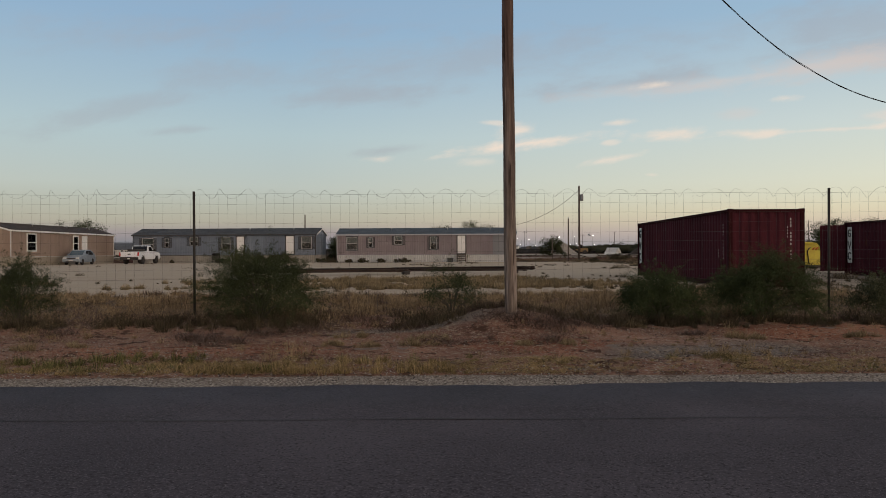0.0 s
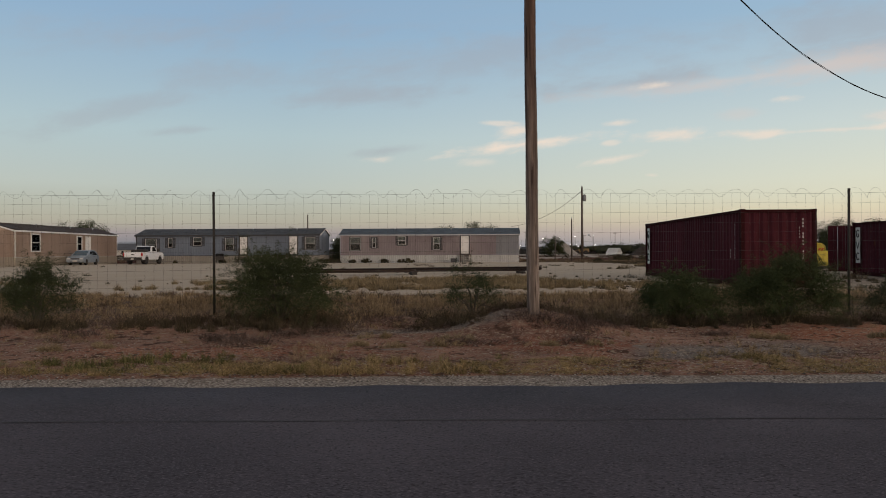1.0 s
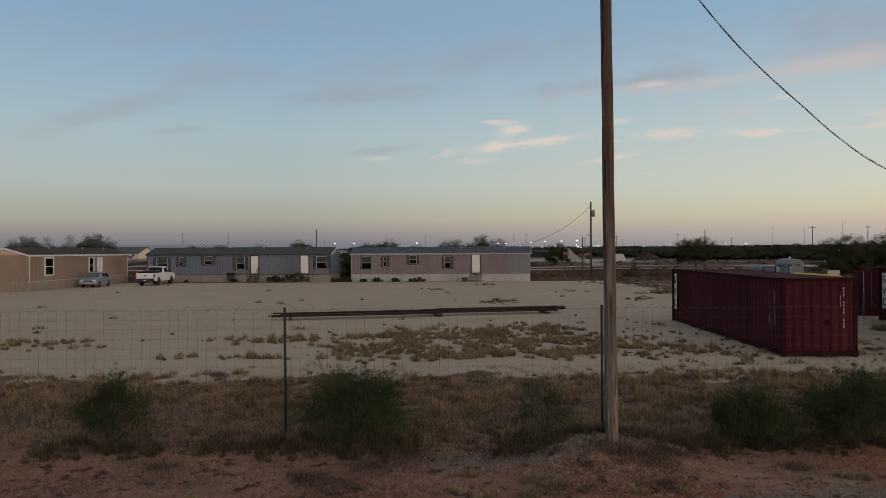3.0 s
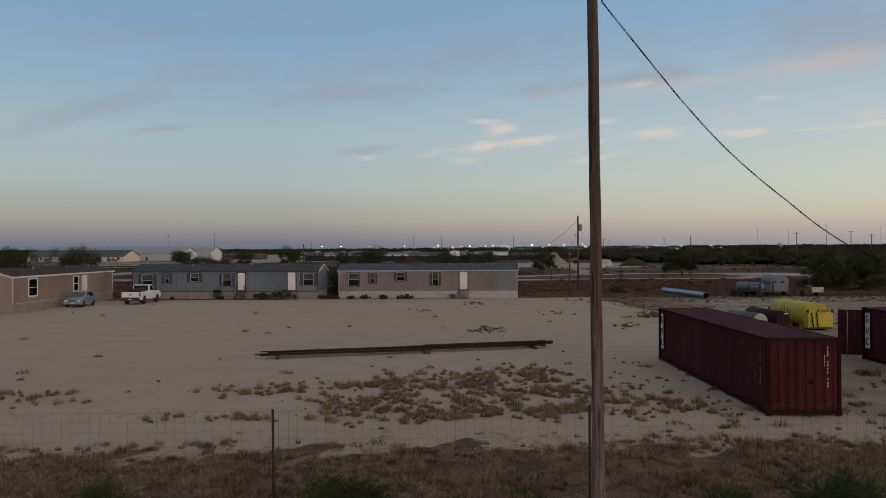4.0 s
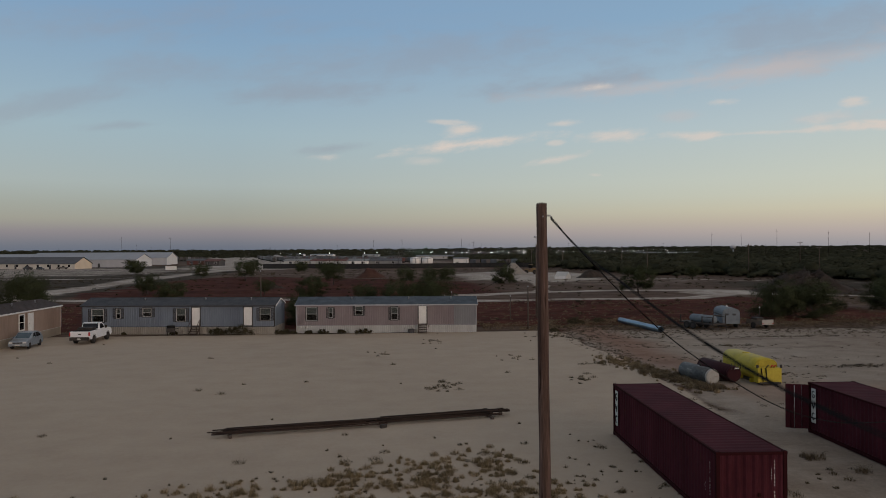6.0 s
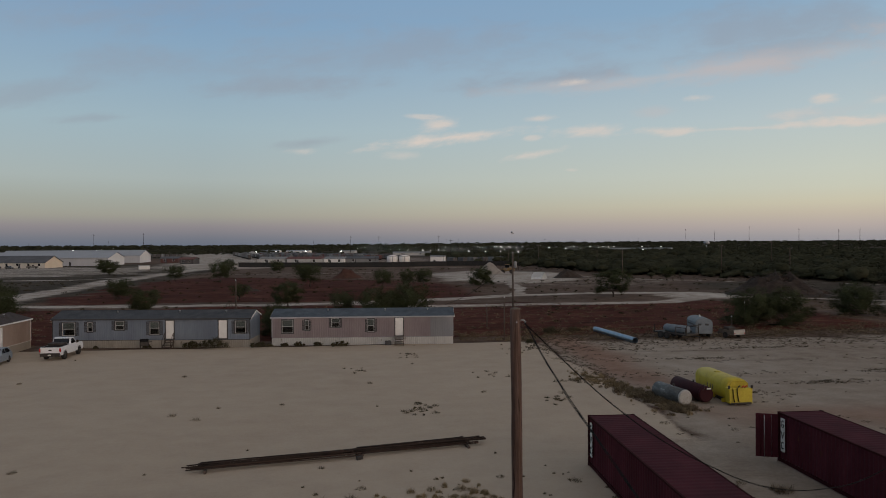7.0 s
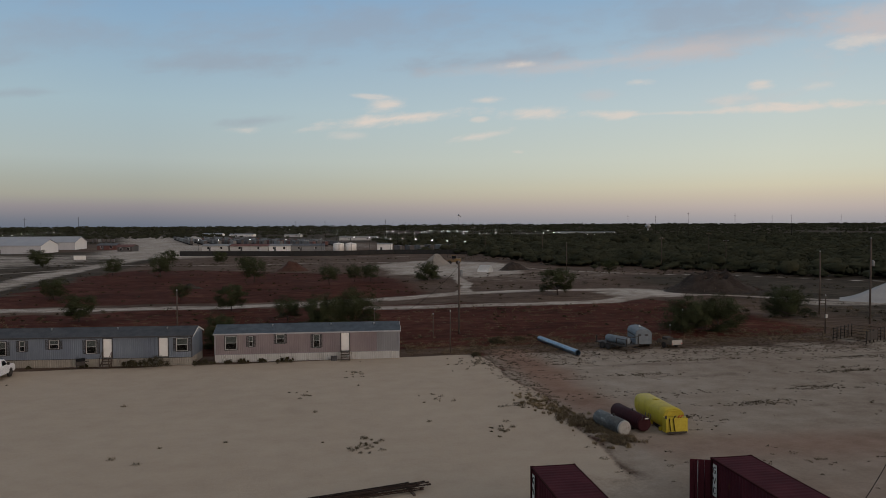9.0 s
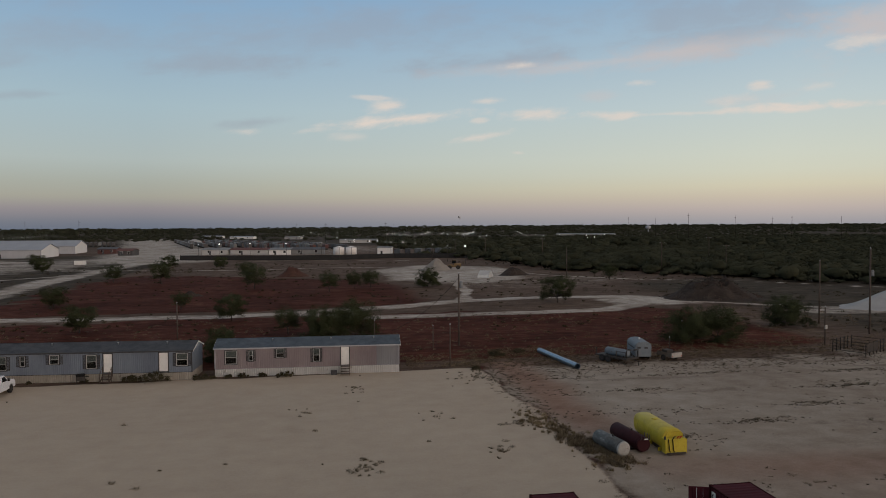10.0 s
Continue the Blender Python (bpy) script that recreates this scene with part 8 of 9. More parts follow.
M["brush_heap"] = surface("brush_heap", [(0.018, 0.013, 0.011), (0.036, 0.026, 0.021), (0.062, 0.045, 0.036)], 0.95, 0.6, 6, bump=1.0, bump_dist=0.15)
M["red_heap"] = surface("red_earth_heap", [(0.05, 0.022, 0.016), (0.085, 0.040, 0.029)], 0.95, 0.6, 6, bump=0.8, bump_dist=0.1)
M["white_sand"] = surface("white_sand_heap", [(0.30, 0.295, 0.29), (0.40, 0.39, 0.38)], 0.95, 0.3, 4, bump=0.4, bump_dist=0.05)
M["gravel_heap"] = surface("gravel_heap", [(0.20, 0.18, 0.16), (0.30, 0.27, 0.24)], 0.95, 0.5, 6, bump=0.8, bump_dist=0.1)
mound = heap("brush_mound", 88.5, 147, 26, 18, 3.9, 1, M["brush_heap"], "long dark heap of cleared brush and earth", 0.5, 1.35)


def sticks_on(t, n, w, d, seed):
    """Dead branches poking out of a heap, rooted on its own skin."""
    rng = np.random.RandomState(seed)
    co = np.empty(len(t.data.vertices) * 3, np.float32)
    t.data.vertices.foreach_get("co", co)
    co = co.reshape(-1, 3)
    base = co[rng.randint(0, len(co), n)] + rng.normal(size=(n, 3)) * np.array([w * 0.02, d * 0.02, 0.0])
    run = rng.normal(size=(n, 3)) * np.array([0.9, 0.9, 0.35])
    run[:, 2] = np.abs(run[:, 2])
    side = np.cross(run, rng.normal(size=(n, 3)))
    side *= (rng.uniform(0.03, 0.07, n) / np.maximum(np.linalg.norm(side, axis=1), 1e-3))[:, None]
    quads = np.stack([base - side, base + run * 0.5 - side * 0.8, base + run, base + run * 0.5 + side * 0.8], 1).reshape(-1, 3)
    ob = new("branches", raw_mesh("branches", quads, np.arange(n * 4).reshape(-1, 4), 4, M["bark"]))
    ob.parent = t


sticks_on(mound, 1500, 26, 18, 77)
heap("sand_mound", 115, 122, 31, 17, 4.3, 2, M["white_sand"], "large smooth heap of pale sand", 0.06, 0.8)
heap("gravel_mound", 45.5, 266, 16, 12, 4.6, 3, M["gravel_heap"], "grey gravel heap beside a loader", 0.15, 0.8)
heap("earth_mound", 66, 232, 12, 9, 2.8, 4, M["brush_heap"], "dark earth heap beside the white tent", 0.2)
heap("earth_mound", -8.5, 246, 14, 9, 3.2, 5, M["red_heap"], "red earth heap on cleared ground", 0.4)
heap("earth_mound", -31, 181, 7, 4, 1.2, 6, M["brush_heap"], "low heap of dark debris on red dirt", 0.6)
heap("sand_mound", -118, 760, 34, 24, 5.5, 7, M["white_sand"], "distant pale sand heap in the depot", 0.1, 0.8)

# crest of twigs on the brush heap
rng = np.random.RandomState(77)
a, r = rng.uniform(0, 6.28, 2600), np.sqrt(rng.uniform(0, 1, 2600)) * 0.85
hx, hy = 88.5 + 13 * r * np.cos(a), 147 + 8.5 * r * np.sin(a)
hz = 3.7 * (0.5 + 0.5 * np.cos(np.pi * r)) + 0.1
stuff("heap_twigs", leaf_cloud("heap_twigs", np.stack([hx, hy, hz], -1), 0.9, 0.12, rng, M["dead_brush"]), "tangled dead twigs over a brush heap", "brush")


def build_loader(x, y, turn):
    M["loader_yellow"] = surface("dusty_loader_paint", [(0.16, 0.10, 0.045), (0.24, 0.16, 0.07)], 0.7, 1, 8)
    t = thing("wheel_loader", x, y, 0, turn, "dusty ochre wheel loader by a gravel heap", "loader")
    part("rear_body", boxed(-1.1, 1.1, -3.0, -0.3, 0.9, 2.3, 0.1), M["loader_yellow"], t)
    part("front_frame", boxed(-0.7, 0.7, -0.3, 2.0, 0.8, 1.6, 0.08), M["loader_yellow"], t)
    cab = part("cab", boxed(-0.75, 0.75, -1.0, 0.5, 2.3, 3.5, 0.06), M["car_glass"], t)
    part("cab_roof", boxed(-0.85, 0.85, -1.1, 0.6, 3.5, 3.62, 0.03), M["loader_yellow"], cab)
    for s in (-1, 1):
        for yy in (-1.9, 1.4):
            wheel(t, s * 1.1, yy, 0.8, 0.6)
        part("arm", tubed([(s * 0.6, 0.3, 2.0), (s * 0.6, 2.2, 1.5), (s * 0.6, 3.2, 0.6)], 0.14, 6), M["loader_yellow"], t)
    part("bucket", profile_body(bmesh.new(), [(3.0, 0.1), (2.9, 1.0), (3.3, 1.15), (4.2, 0.15)], -1.5, 1.5), M["dark_metal"], t)
    part("exhaust", tubed([(0.5, -1.9, 2.3), (0.5, -1.9, 3.2)], 0.08, 8), M["dark_metal"], t)


build_loader(53.0, 270.5, 75)


def build_tent(x, y, turn):
    M["canvas"] = surface("white_canvas", [(0.70, 0.70, 0.69), (0.82, 0.82, 0.81)], 0.8, 1, 8, bump=0.2)
    t = thing("canvas_tent", x, y, 0, turn, "low white canvas shelter on bare ground", "tent")
    L, W, e, h = 4.0, 3.6, 0.8, 2.3
    for s in (-1, 1):
        bm = bmesh.new()
        n = 12
        va = [[bm.verts.new((L * i / n, s * W / 2 * q, (h + (e - h) * q) - 0.10 * math.sin(math.pi * q) - 0.05 * (i % 2))) for q in (0.0, 0.25, 0.5, 0.75, 1.0)] for i in range(n + 1)]
        for a, b in zip(va, va[1:]):
            for k in range(4):
                bm.faces.new((a[k], b[k], b[k + 1], a[k + 1]))
        bmesh.ops.solidify(bm, geom=bm.faces[:], thickness=0.03)
        part("roof_sheet", bm, M["canvas"], t)
        part("side_wall", boxed(0, L, s * W / 2 - 0.02, s * W / 2 + 0.02, -0.05, e), M["canvas"], t)
    bm = bmesh.new()
    bm.faces.new([bm.verts.new(p) for p in ((0.0, -W / 2, 0), (0.0, W / 2, 0), (0.0, W / 2, e), (0.0, 0, h), (0.0, -W / 2, e))])
    bmesh.ops.solidify(bm, geom=bm.faces[:], thickness=0.03)
    part("end_wall", bm, M["canvas"], t)
    for q in (0.3, L - 0.3):
        part("tent_pole", tubed([(q, 0, 0), (q, 0, h)], 0.05, 6), M["steel"], t)


build_tent(55.6, 222.5, 140)

# small white sign board on posts by the wide track
t = thing("sign_board", -104.2, 334, 0, 0, "blank white board on two posts beside a track", "sign")
part("board", boxed(0, 5.0, -0.05, 0.05, 0.8, 2.6, 0.01), M["white_paint"], t)
for q in (0.6, 4.4):
    part("post", boxed(q - 0.08, q + 0.08, 0.05, 0.2, -0.1, 2.4), M["wood"], t)


# ---- small things by the homes ----
def build_grill(x, y):
    t = thing("barbecue_grill", x, y, 0, 20, "black barbecue grill under a cover by the blue home", "grill")
    part("body", boxed(-0.45, 0.45, -0.25, 0.25, 0.35, 0.85, 0.06), M["dark_metal"], t)
    part("lid", tubed([(-0.4, 0, 0.86), (-0.36, 0, 0.88), (0.36, 0, 0.88), (0.4, 0, 0.86)], [0.18, 0.25, 0.25, 0.18], 12), M["black_cable"], t)
    for px in (-0.38, 0.38):
        for py in (-0.18, 0.18):
            part("leg", boxed(px - 0.03, px + 0.03, py - 0.03, py + 0.03, 0.0, 0.36), M["dark_metal"], t)
    part("side_shelf", boxed(0.46, 0.8, -0.2, 0.2, 0.74, 0.78), M["dark_metal"], t)


build_grill(-27.1, 81.0)
t = thing("storage_crate", -0.25, 80.1, 0, 4, "dark plastic storage crate beside the entry steps", "crate")
part("body", boxed(-0.32, 0.32, -0.25, 0.25, 0, 0.42, 0.02), M["dark_trim"], t)
part("lid", boxed(-0.34, 0.34, -0.27, 0.27, 0.42, 0.48, 0.015), M["dark_trim"], t)
pick = bpy.data.objects["pickup_truck"]
hatch = bpy.data.objects["hatchback_car"]
for src, x, y, a, label in ((pick, -190, 389, 60, "dark pickup truck parked before a long tan house"), (hatch, -183, 388, 80, "small dark car parked before a long tan house"), (pick, -176, 387, -70, "dark pickup parked at the end of a tan house")):
    far_car = copy_thing(src, pose(x, y, float(ground_z(x, y)), 0, 0, a))
    tagged(far_car, label)
    for piece in far_car.children_recursive:
        if piece.type == "MESH" and piece.data.materials[0] in (M["car_white"], M["car_blue"]):
            piece.material_slots[0].link = "OBJECT"
            piece.material_slots[0].material = M["car_dark"]

# ---- far buildings and depot ----
M["white_metal"] = surface("white_sheet_metal", [(0.38, 0.39, 0.42), (0.47, 0.48, 0.51)], 0.6, 0.15, 2, bump=0.05, stretch=(1, 1, 0.3))
M["gable_white"] = surface("white_gable_sheet", [(0.76, 0.74, 0.725), (0.84, 0.82, 0.80)], 0.6, 0.15, 2, bump=0.05, stretch=(1, 1, 0.3))
M["grey_metal"] = surface("pale_roof_metal", [(0.28, 0.30, 0.335), (0.34, 0.36, 0.395)], 0.6, 0.15, 2, bump=0.05)
M["dark_roof"] = surface("dark_roof", [(0.065, 0.07, 0.08), (0.11, 0.115, 0.13)], 0.8, 0.3, 3)
M["depot_wall"] = surface("dull_white_wall", [(0.40, 0.395, 0.39), (0.52, 0.515, 0.505)], 0.7, 0.15, 2, bump=0.05)
M["depot_roof"] = surface("dull_grey_roof", [(0.16, 0.165, 0.17), (0.24, 0.245, 0.25)], 0.7, 0.15, 2, bump=0.05)
M["gable_cream"] = surface("cream_gable", [(0.66, 0.56, 0.43), (0.76, 0.65, 0.52)], 0.8, 0.3, 3)
M["red_roof"] = surface("dull_red_roof", [(0.10, 0.042, 0.036), (0.15, 0.062, 0.052)], 0.75, 0.3, 3)
M["tan_wall"] = surface("tan_stucco", [(0.50, 0.47, 0.425), (0.60, 0.565, 0.51)], 0.85, 0.3, 3)
M["black_mesh"] = surface("dark_screen_fence", [(0.016, 0.016, 0.017), (0.03, 0.03, 0.03)], 0.9, 0.4, 3)
M["box_grey"] = surface("grey_trailer", [(0.10, 0.10, 0.10), (0.17, 0.168, 0.165)], 0.6, 0.3, 3, per_object=0.3)
M["box_dark"] = surface("dark_trailer", [(0.05, 0.045, 0.045), (0.10, 0.09, 0.09)], 0.6, 0.3, 3, per_object=0.3)
M["box_red"] = surface("dull_red_trailer", [(0.085, 0.032, 0.028), (0.12, 0.048, 0.042)], 0.6, 0.3, 3)
M["lamp_glow"] = glowing("lamp_glow", (1.0, 0.95, 0.86), 11.0)


def shed(name, x, y, turn, L, D, eave, ridge, wall, roof, label, category, group="", windows=0, doors=0):
    """A gabled building, front along +x at y = 0."""
    t = thing(name, x, y, 0, turn, label, category, group)
    th = 0.2
    part("wall", boxed(0, L, 0, th, -0.2, eave), wall, t)
    part("wall", boxed(0, L, D - th, D, -0.2, eave), wall, t)
    for px in (0.0, L - th):
        bm = bmesh.new()
        pts = [(th, -0.2), (D - th, -0.2), (D - th, eave), (D / 2, ridge - 0.05), (th, eave)]
        va, vb = [bm.verts.new((px, a, b)) for a, b in pts], [bm.verts.new((px + th, a, b)) for a, b in pts]
        bm.faces.new(va), bm.faces.new(vb[::-1])
        for i in range(5):
            bm.faces.new((va[i], va[(i + 1) % 5], vb[(i + 1) % 5], vb[i]))
        # Warehouse ends use a paler white: the stronger light there is put into colour
        part("gable_wall", bm, M["gable_white"] if wall is M["white_metal"] else M["gable_cream"] if wall is M["tan_wall"] else wall, t)
    for s in (0, 1):
        bm = bmesh.new()
        ya, yb = (-0.5, D / 2) if s == 0 else (D + 0.5, D / 2)
        za = eave - 0.5 * (ridge - eave) / (D / 2)
        pts = [(-0.5, ya, za), (L + 0.5, ya, za), (L + 0.5, yb, ridge), (-0.5, yb, ridge)]
        va, vb = [bm.verts.new(p) for p in pts], [bm.verts.new((p[0], p[1], p[2] + 0.18)) for p in pts]
        bm.faces.new(va[::-1]), bm.faces.new(vb)
        for i in range(4):
            bm.faces.new((va[i], va[(i + 1) % 4], vb[(i + 1) % 4], vb[i]))
        part("roof", bm, roof, t)
    for k in range(windows):
        cx = L * (k + 0.5) / windows
        w = part("window", boxed(cx - 0.7, cx + 0.7, -0.06, -0.002, 1.1, 2.5), M["car_glass"], t)
        part("window_frame", frame_of(bmesh.new(), cx - 0.78, cx + 0.78, 1.02, 2.58, 0.08, -0.09, -0.004), M["white_paint"], w)
    for k in range(doors):
        cx = L * (k + 0.3) / doors
        part("door", boxed(cx - 0.6, cx + 0.6, -0.07, -0.002, 0.0, 2.3), M["dark_trim"], t)
    return t


shed("warehouse", -245, 438, 0, 92, 29, 4.6, 7.9, M["white_metal"], M["grey_metal"], "large white sheet metal warehouse with a gabled end", "warehouse", "white warehouses", 0, 3)
shed("warehouse", -248, 508, 0, 92, 26, 5.0, 8.6, M["white_metal"], M["grey_metal"], "white sheet metal warehouse behind another", "warehouse", "white warehouses", 0, 2)
shed("long_house", -231.8, 410.6, -15, 64, 14, 3.0, 6.4, M["tan_wall"], M["dark_roof"], "long low tan building with a dark roof", "house", "", 10, 3)
for x, y, L, turn, roof, wall, label in ((-68.4, 461.7, 17, -17, "depot_roof", "depot_wall", "small white depot office with dark windows"), (-50.7, 456, 24.5, -18, "red_roof", "depot_wall", "low white depot office with a dull red roof"),
                                         (-26.8, 448, 13.2, -18, "depot_roof", "gable_white", "low white depot office block"), (-13.6, 446, 20.5, -3, "dark_roof", "depot_roof", "row of grey cabins behind a dark fence"),
                                         (-174, 1206, 38, -28, "grey_metal", "gable_white", "distant white depot hall"), (-121, 1120, 41, -28, "grey_metal", "gable_white", "distant long white depot hall"),
                                         (-36, 1024, 25, -27, "depot_roof", "depot_wall", "distant pale depot shed"), (30, 760, 40, -12, "depot_roof", "depot_wall", "low distant grey depot shed"),
                                         (-140, 500, 12, -8, "dark_roof", "box_red", "small dull red shed at the edge of the depot"), (-118, 462, 9, -12, "red_roof", "box_dark", "small brown hut at the edge of the depot")):
    shed("depot_office", x, y, turn, L, 9, 3.0, 4.1, M[wall], M[roof], label, "building", "depot buildings", 2, 1)
shed("long_building", 390, 1081, -31, 92, 20, 4.0, 5.0, M["depot_wall"], M["depot_roof"], "very long pale building in the far scrub", "building", "", 0, 6)
for x, y, r in ((15.2, 428, 3.3), (22.4, 426, 3.3)):
    t = thing("white_tank", x, y, 0, 0, "squat white storage tank behind a dark fence", "tank", "white tanks")
    part("shell", lathe(bmesh.new(), [(r, -0.2), (r, 4.6), (r * 0.97, 4.72), (0.3, 5.3)], (0, 0, 0), 24), M["gable_white"], t)
    part("ladder", boxed(-0.25, 0.25, -r - 0.15, -r - 0.02, 0, 4.8), M["steel"], t)
    part("rim_band", lathe(bmesh.new(), [(r + 0.03, 4.4), (r + 0.03, 4.6)], (0, 0, 0), 24), M["steel"], t)
shed("depot_office", 38.2, 426, -15, 8.3, 7, 4.2, 4.7, M["gable_white"], M["depot_roof"], "white square depot shed behind a dark fence", "building", "depot buildings", 0, 1)


def screen_fence(pts, h):
    t = thing("screen_fence", 0, 0, 0, 0, "long dark screened fence along the depot", "fence")
    for (ax, ay), (bx, by) in zip(pts, pts[1:]):
        n = max(1, int(math.hypot(bx - ax, by - ay) / 9))
        for i in range(n):
            p, q = Vector((ax, ay)).lerp(Vector((bx, by)), i / n), Vector((ax, ay)).lerp(Vector((bx, by)), (i + 1) / n)
            d = (q - p).normalized()
            nrm = Vector((-d.y, d.x)) * 0.05
            bm = bmesh.new()
            vs = [bm.verts.new((c.x, c.y, z)) for z in (-0.2, h) for c in (p - nrm, q - nrm, q + nrm, p + nrm)]
            for f in ((0, 3, 2, 1), (4, 5, 6, 7), (0, 1, 5, 4), (1, 2, 6, 5), (2, 3, 7, 6), (3, 0, 4, 7)):
                bm.faces.new([vs[k] for k in f])
            part("panel", bm, M["black_mesh"], t)
            part("post", tubed([(p.x, p.y - 0.1, -0.2), (p.x, p.y - 0.1, h + 0.2)], 0.08, 6), M["post"], t)


screen_fence([(-68.4, 384.2), (-11.7, 367), (12.5, 365.7), (42.2, 376.8), (80, 365)], 2.5)


# parked box trailers in the depot
def make_box_trailer(paint, label):
    t = thing("box_trailer", 0, 0, 0, 0, label, "trailer", "parked box trailers")
    part("box", boxed(-1.25, 1.25, 0, 9.5, 1.1, 3.9, 0.06), paint, t)
    part("chassis", boxed(-0.5, 0.5, 0.2, 9.3, 0.75, 1.08), M["dark_metal"], t)
    part("axle_group", boxed(-1.2, 1.2, 0.8, 2.6, 0.0, 0.95, 0.2), M["tyre"], t)
    part("landing_leg", boxed(-0.9, 0.9, 7.6, 7.9, 0.0, 0.8), M["dark_metal"], t)
    return t


kinds = [make_box_trailer(M["depot_roof"], "pale grey box trailer parked in the depot"), make_box_trailer(M["box_grey"], "grey box trailer parked in the depot"),
         make_box_trailer(M["box_dark"], "dark box trailer parked in the depot"), make_box_trailer(M["box_red"], "dull red box trailer parked in the depot")]
rng = np.random.RandomState(8)
first = [True] * 4
spots = []
for j in range(11):
    for i in range(20 if j < 8 else 12):
        if rng.uniform() < 0.88:
            d = 13.2 * i + rng.uniform(-1, 1)
            spots.append((-96 + 12.2 * j - 0.22 * d, 600 - 9.0 * j + 0.975 * d))
spots += [(-204 + 4.2 * i, 700 - 1.5 * i) for i in range(7)] + [(50 + 6.5 * i, 402 + 3 * i) for i in range(6)]
for i, (x, y) in enumerate(spots):
    k = int(rng.choice([0, 1, 1, 2, 2, 2, 2, 2, 3]))
    m = pose(x, y, 0, 0, 0, 12.7 + rng.uniform(-2, 2))
    if first[k]:
        kinds[k].matrix_basis = m
        first[k] = False
    else:
        copy_thing(kinds[k], m)


# lamp posts, lit at dusk
def make_lamp(h, s):
    t = thing("street_lamp", 0, 0, 0, 0, "tall lit depot lamp post", "street lamp", "lit lamp posts")
    part("post", tubed([(0, 0, -0.2), (0, 0, h)], [0.14 * s, 0.08 * s], 6), M["post"], t)
    part("lamp_head", lathe(bmesh.new(), [(0.1 * s, -0.2 * s), (0.34 * s, -0.1 * s), (0.34 * s, 0.12 * s), (0.1 * s, 0.22 * s)], (0, 0, h), 8), M["lamp_glow"], t, "glowing lamp head")
    return t


near_lamp, far_lamp = make_lamp(8.0, 0.72), make_lamp(9.5, 0.85)
lamps = [(-60, 390), (-50.6, 399), (-34.8, 406), (-14.8, 398), (4.4, 404), (44.4, 436), (42, 388), (50.1, 399), (53.6, 372), (57.6, 344), (62, 328), (66, 307), (20.6, 597), (25, 535), (30, 507), (25.5, 447), (35, 442), (39.7, 440)]
for i, (x, y) in enumerate(lamps):
    m = pose(x, y, 0)
    if i == 0:
        near_lamp.matrix_basis = m
    else:
        copy_thing(near_lamp, m)
far_spots = [(-287, 734), (-295, 776), (-304, 824), (-306, 847), (-308, 871), (-316, 933), (-318, 965), (-321, 999)]
rng = np.random.RandomState(15)
for i in range(27):
    far_spots.append((92 + 6.7 * i + rng.uniform(-4, 4), 850 - 9.2 * i + rng.uniform(-45, 45)))
for i in range(34):
    y = rng.uniform(800, 1300)
    far_spots.append((y * rng.uniform(-0.02, 0.40), y))
for i in range(12):
    y = rng.uniform(1300, 2000)
    far_spots.append((y * rng.uniform(-0.15, 0.8), y))
for i, (x, y) in enumerate(far_spots):
    m = pose(x, y, 0) @ Matrix.Diagonal((1, 1, rng.uniform(0.8, 1.15), 1))
    if i == 0:
        far_lamp.matrix_basis = m
    else:
        copy_thing(far_lamp, m)

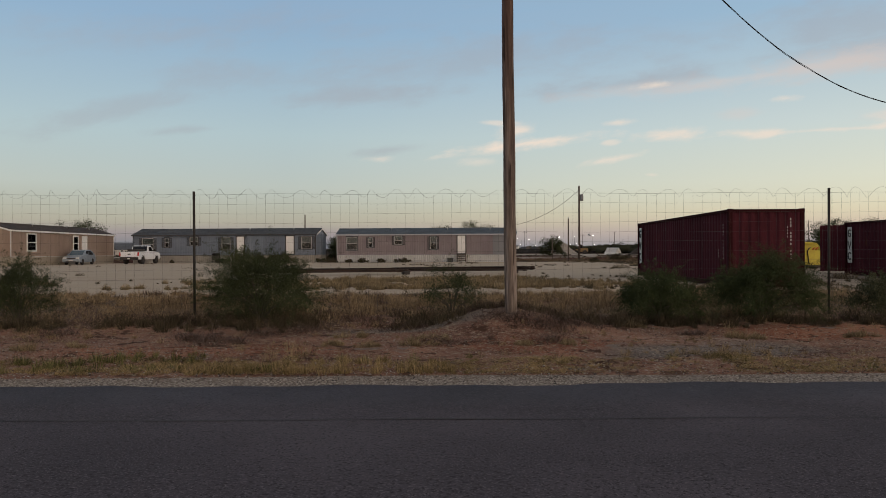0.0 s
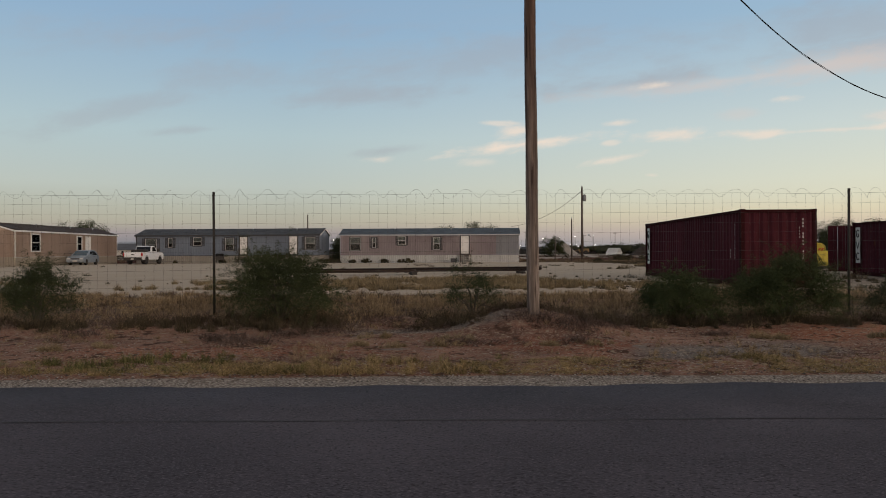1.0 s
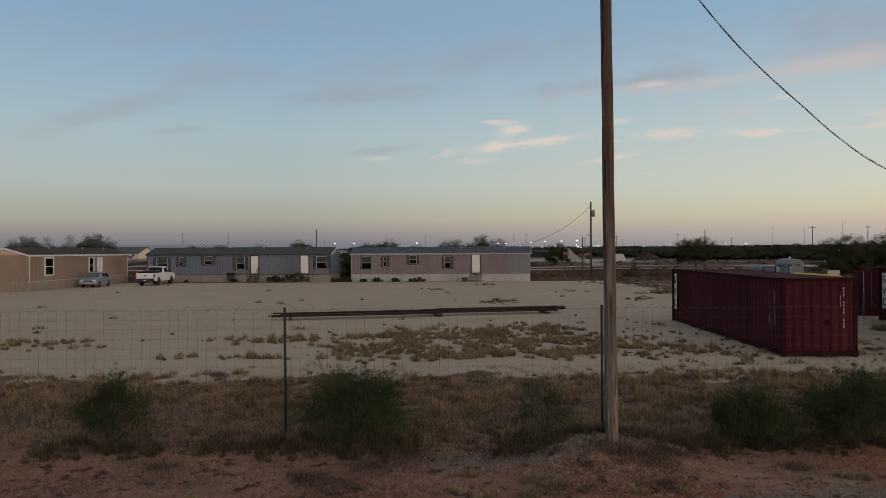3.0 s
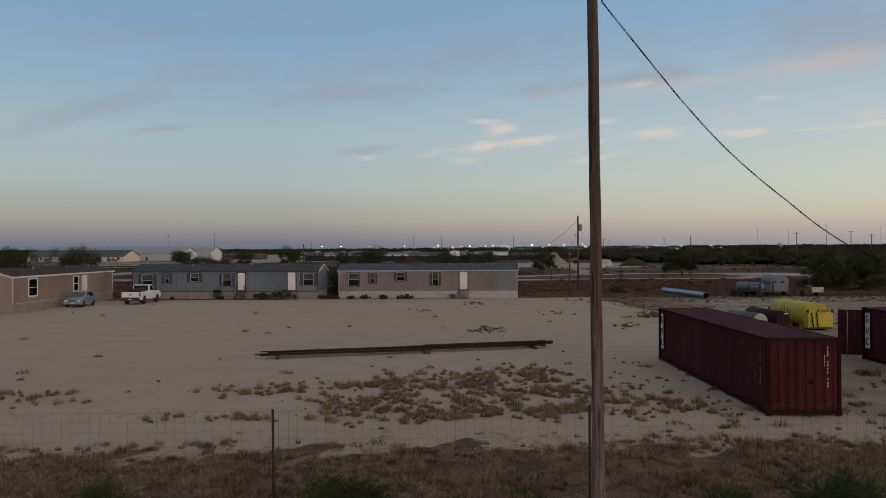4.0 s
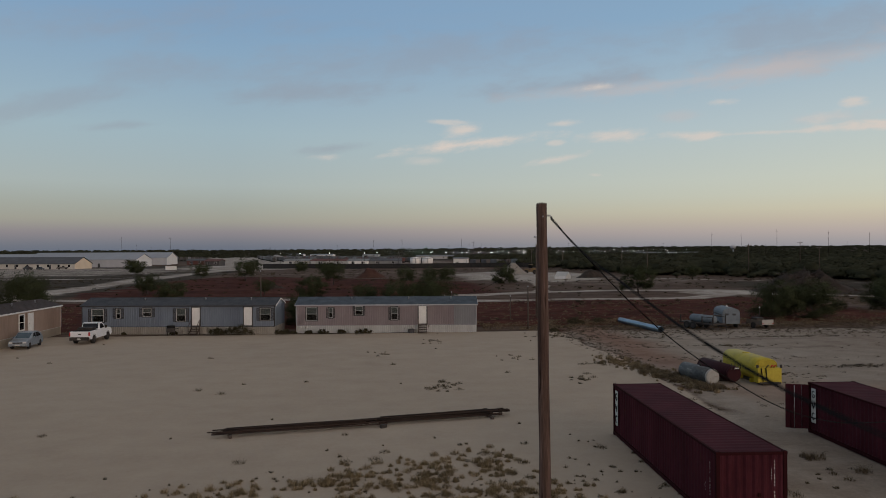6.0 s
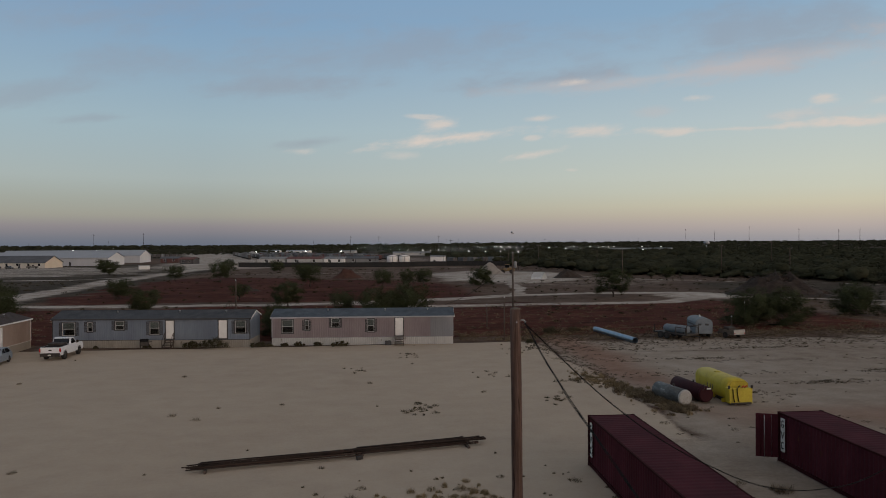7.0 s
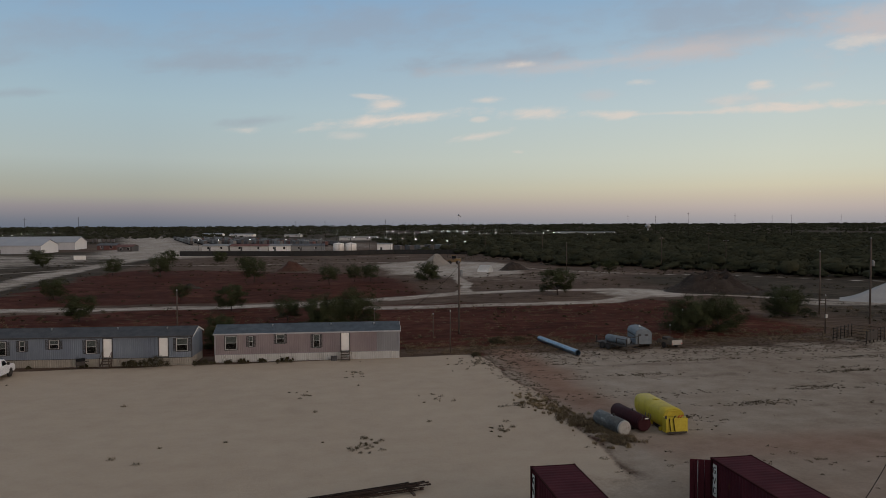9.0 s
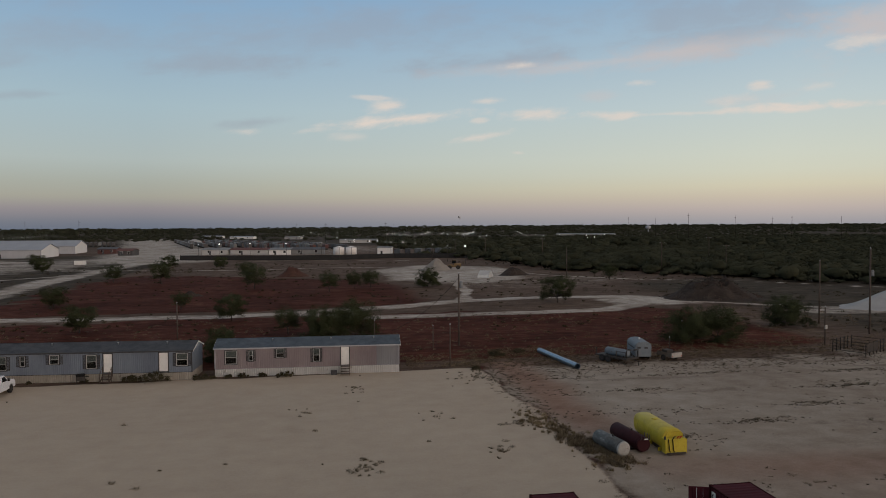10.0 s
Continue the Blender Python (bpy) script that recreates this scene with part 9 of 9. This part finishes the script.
# power poles on the skyline
proto = thing("power_pole", 0, 0, 0, 0, "tall thin power pole on the skyline", "pole", "skyline power poles")
part("shaft", tubed([(0, 0, -0.3), (0, 0, 20)], [0.2, 0.13], 6), M["post"], proto)
part("crossarm", boxed(-1.3, 1.3, -0.09, 0.09, 18.7, 18.9), M["post"], proto)
rng = np.random.RandomState(23)
for i in range(32):
    y = rng.uniform(430, 1700)
    x = y * rng.uniform(-0.55, 1.05)
    if -260 < x < -130 and y < 560:
        x -= 140
    s = rng.uniform(0.42, 0.75) * (1.0 if y < 900 else 1.6)
    m = pose(x, y, 0, 0, 0, rng.uniform(-30, 30)) @ Matrix.Diagonal((1, 1, s, 1))
    if i == 0:
        proto.matrix_basis = m
    else:
        copy_thing(proto, m)

# tall line poles over the scrub
tall = thing("power_pole", 0, 0, 0, 0, "very tall slender power pole above the scrub", "pole", "skyline power poles")
part("shaft", tubed([(0, 0, -0.3), (0, 0, 30)], [0.20, 0.12], 6), M["post"], tall)
part("crossarm", boxed(-1.6, 1.6, -0.07, 0.07, 27.6, 27.75), M["post"], tall)
for i, (u, h) in enumerate(((0.475, 27), (0.52, 28), (0.575, 33), (0.655, 30), (0.72, 28), (0.755, 29), (0.845, 28), (0.93, 27), (-0.365, 27), (-0.30, 28), (-0.02, 24), (0.02, 24), (0.105, 25))):
    y = 800 / math.sqrt(1 + u * u)
    m = pose(u * y, y, 0, 0, 0, 20) @ Matrix.Diagonal((1, 1, h / 30, 1))
    if i == 0:
        tall.matrix_basis = m
    else:
        copy_thing(tall, m)

# tethered balloon over the town
t = thing("tethered_balloon", 372, 1740, 0, 0, "small white balloon on a long tether", "balloon")
bm = bmesh.new()
bmesh.ops.create_icosphere(bm, subdivisions=3, radius=2.6)
turned(bm, Matrix.Translation((0, 0, 42)) @ Matrix.Diagonal((1.15, 1.15, 0.95, 1)))
for f in bm.faces:
    f.smooth = True
part("envelope", bm, M["white_metal"], t)
part("tail_fin", boxed(1.5, 4.8, -0.3, 0.3, 37.6, 40.0, 0.1), M["white_metal"], t)
part("tether", tubed([(0, 0, 0), (0, 0, 39)], 0.08, 5), M["black_cable"], t)

# water tower among the trees
t = thing("water_tower", 770, 1510, -4, 0, "white bulbous water tower above the scrub", "water tower")
part("bowl", lathe(bmesh.new(), [(0.8, 12.5), (4.5, 14), (6.5, 16.5), (6.5, 18.5), (4.5, 20.5), (1.0, 21.5)], (0, 0, 0), 20), M["white_metal"], t)
part("stem", tubed([(0, 0, -0.3), (0, 0, 13)], [1.6, 1.0], 12), M["white_metal"], t)
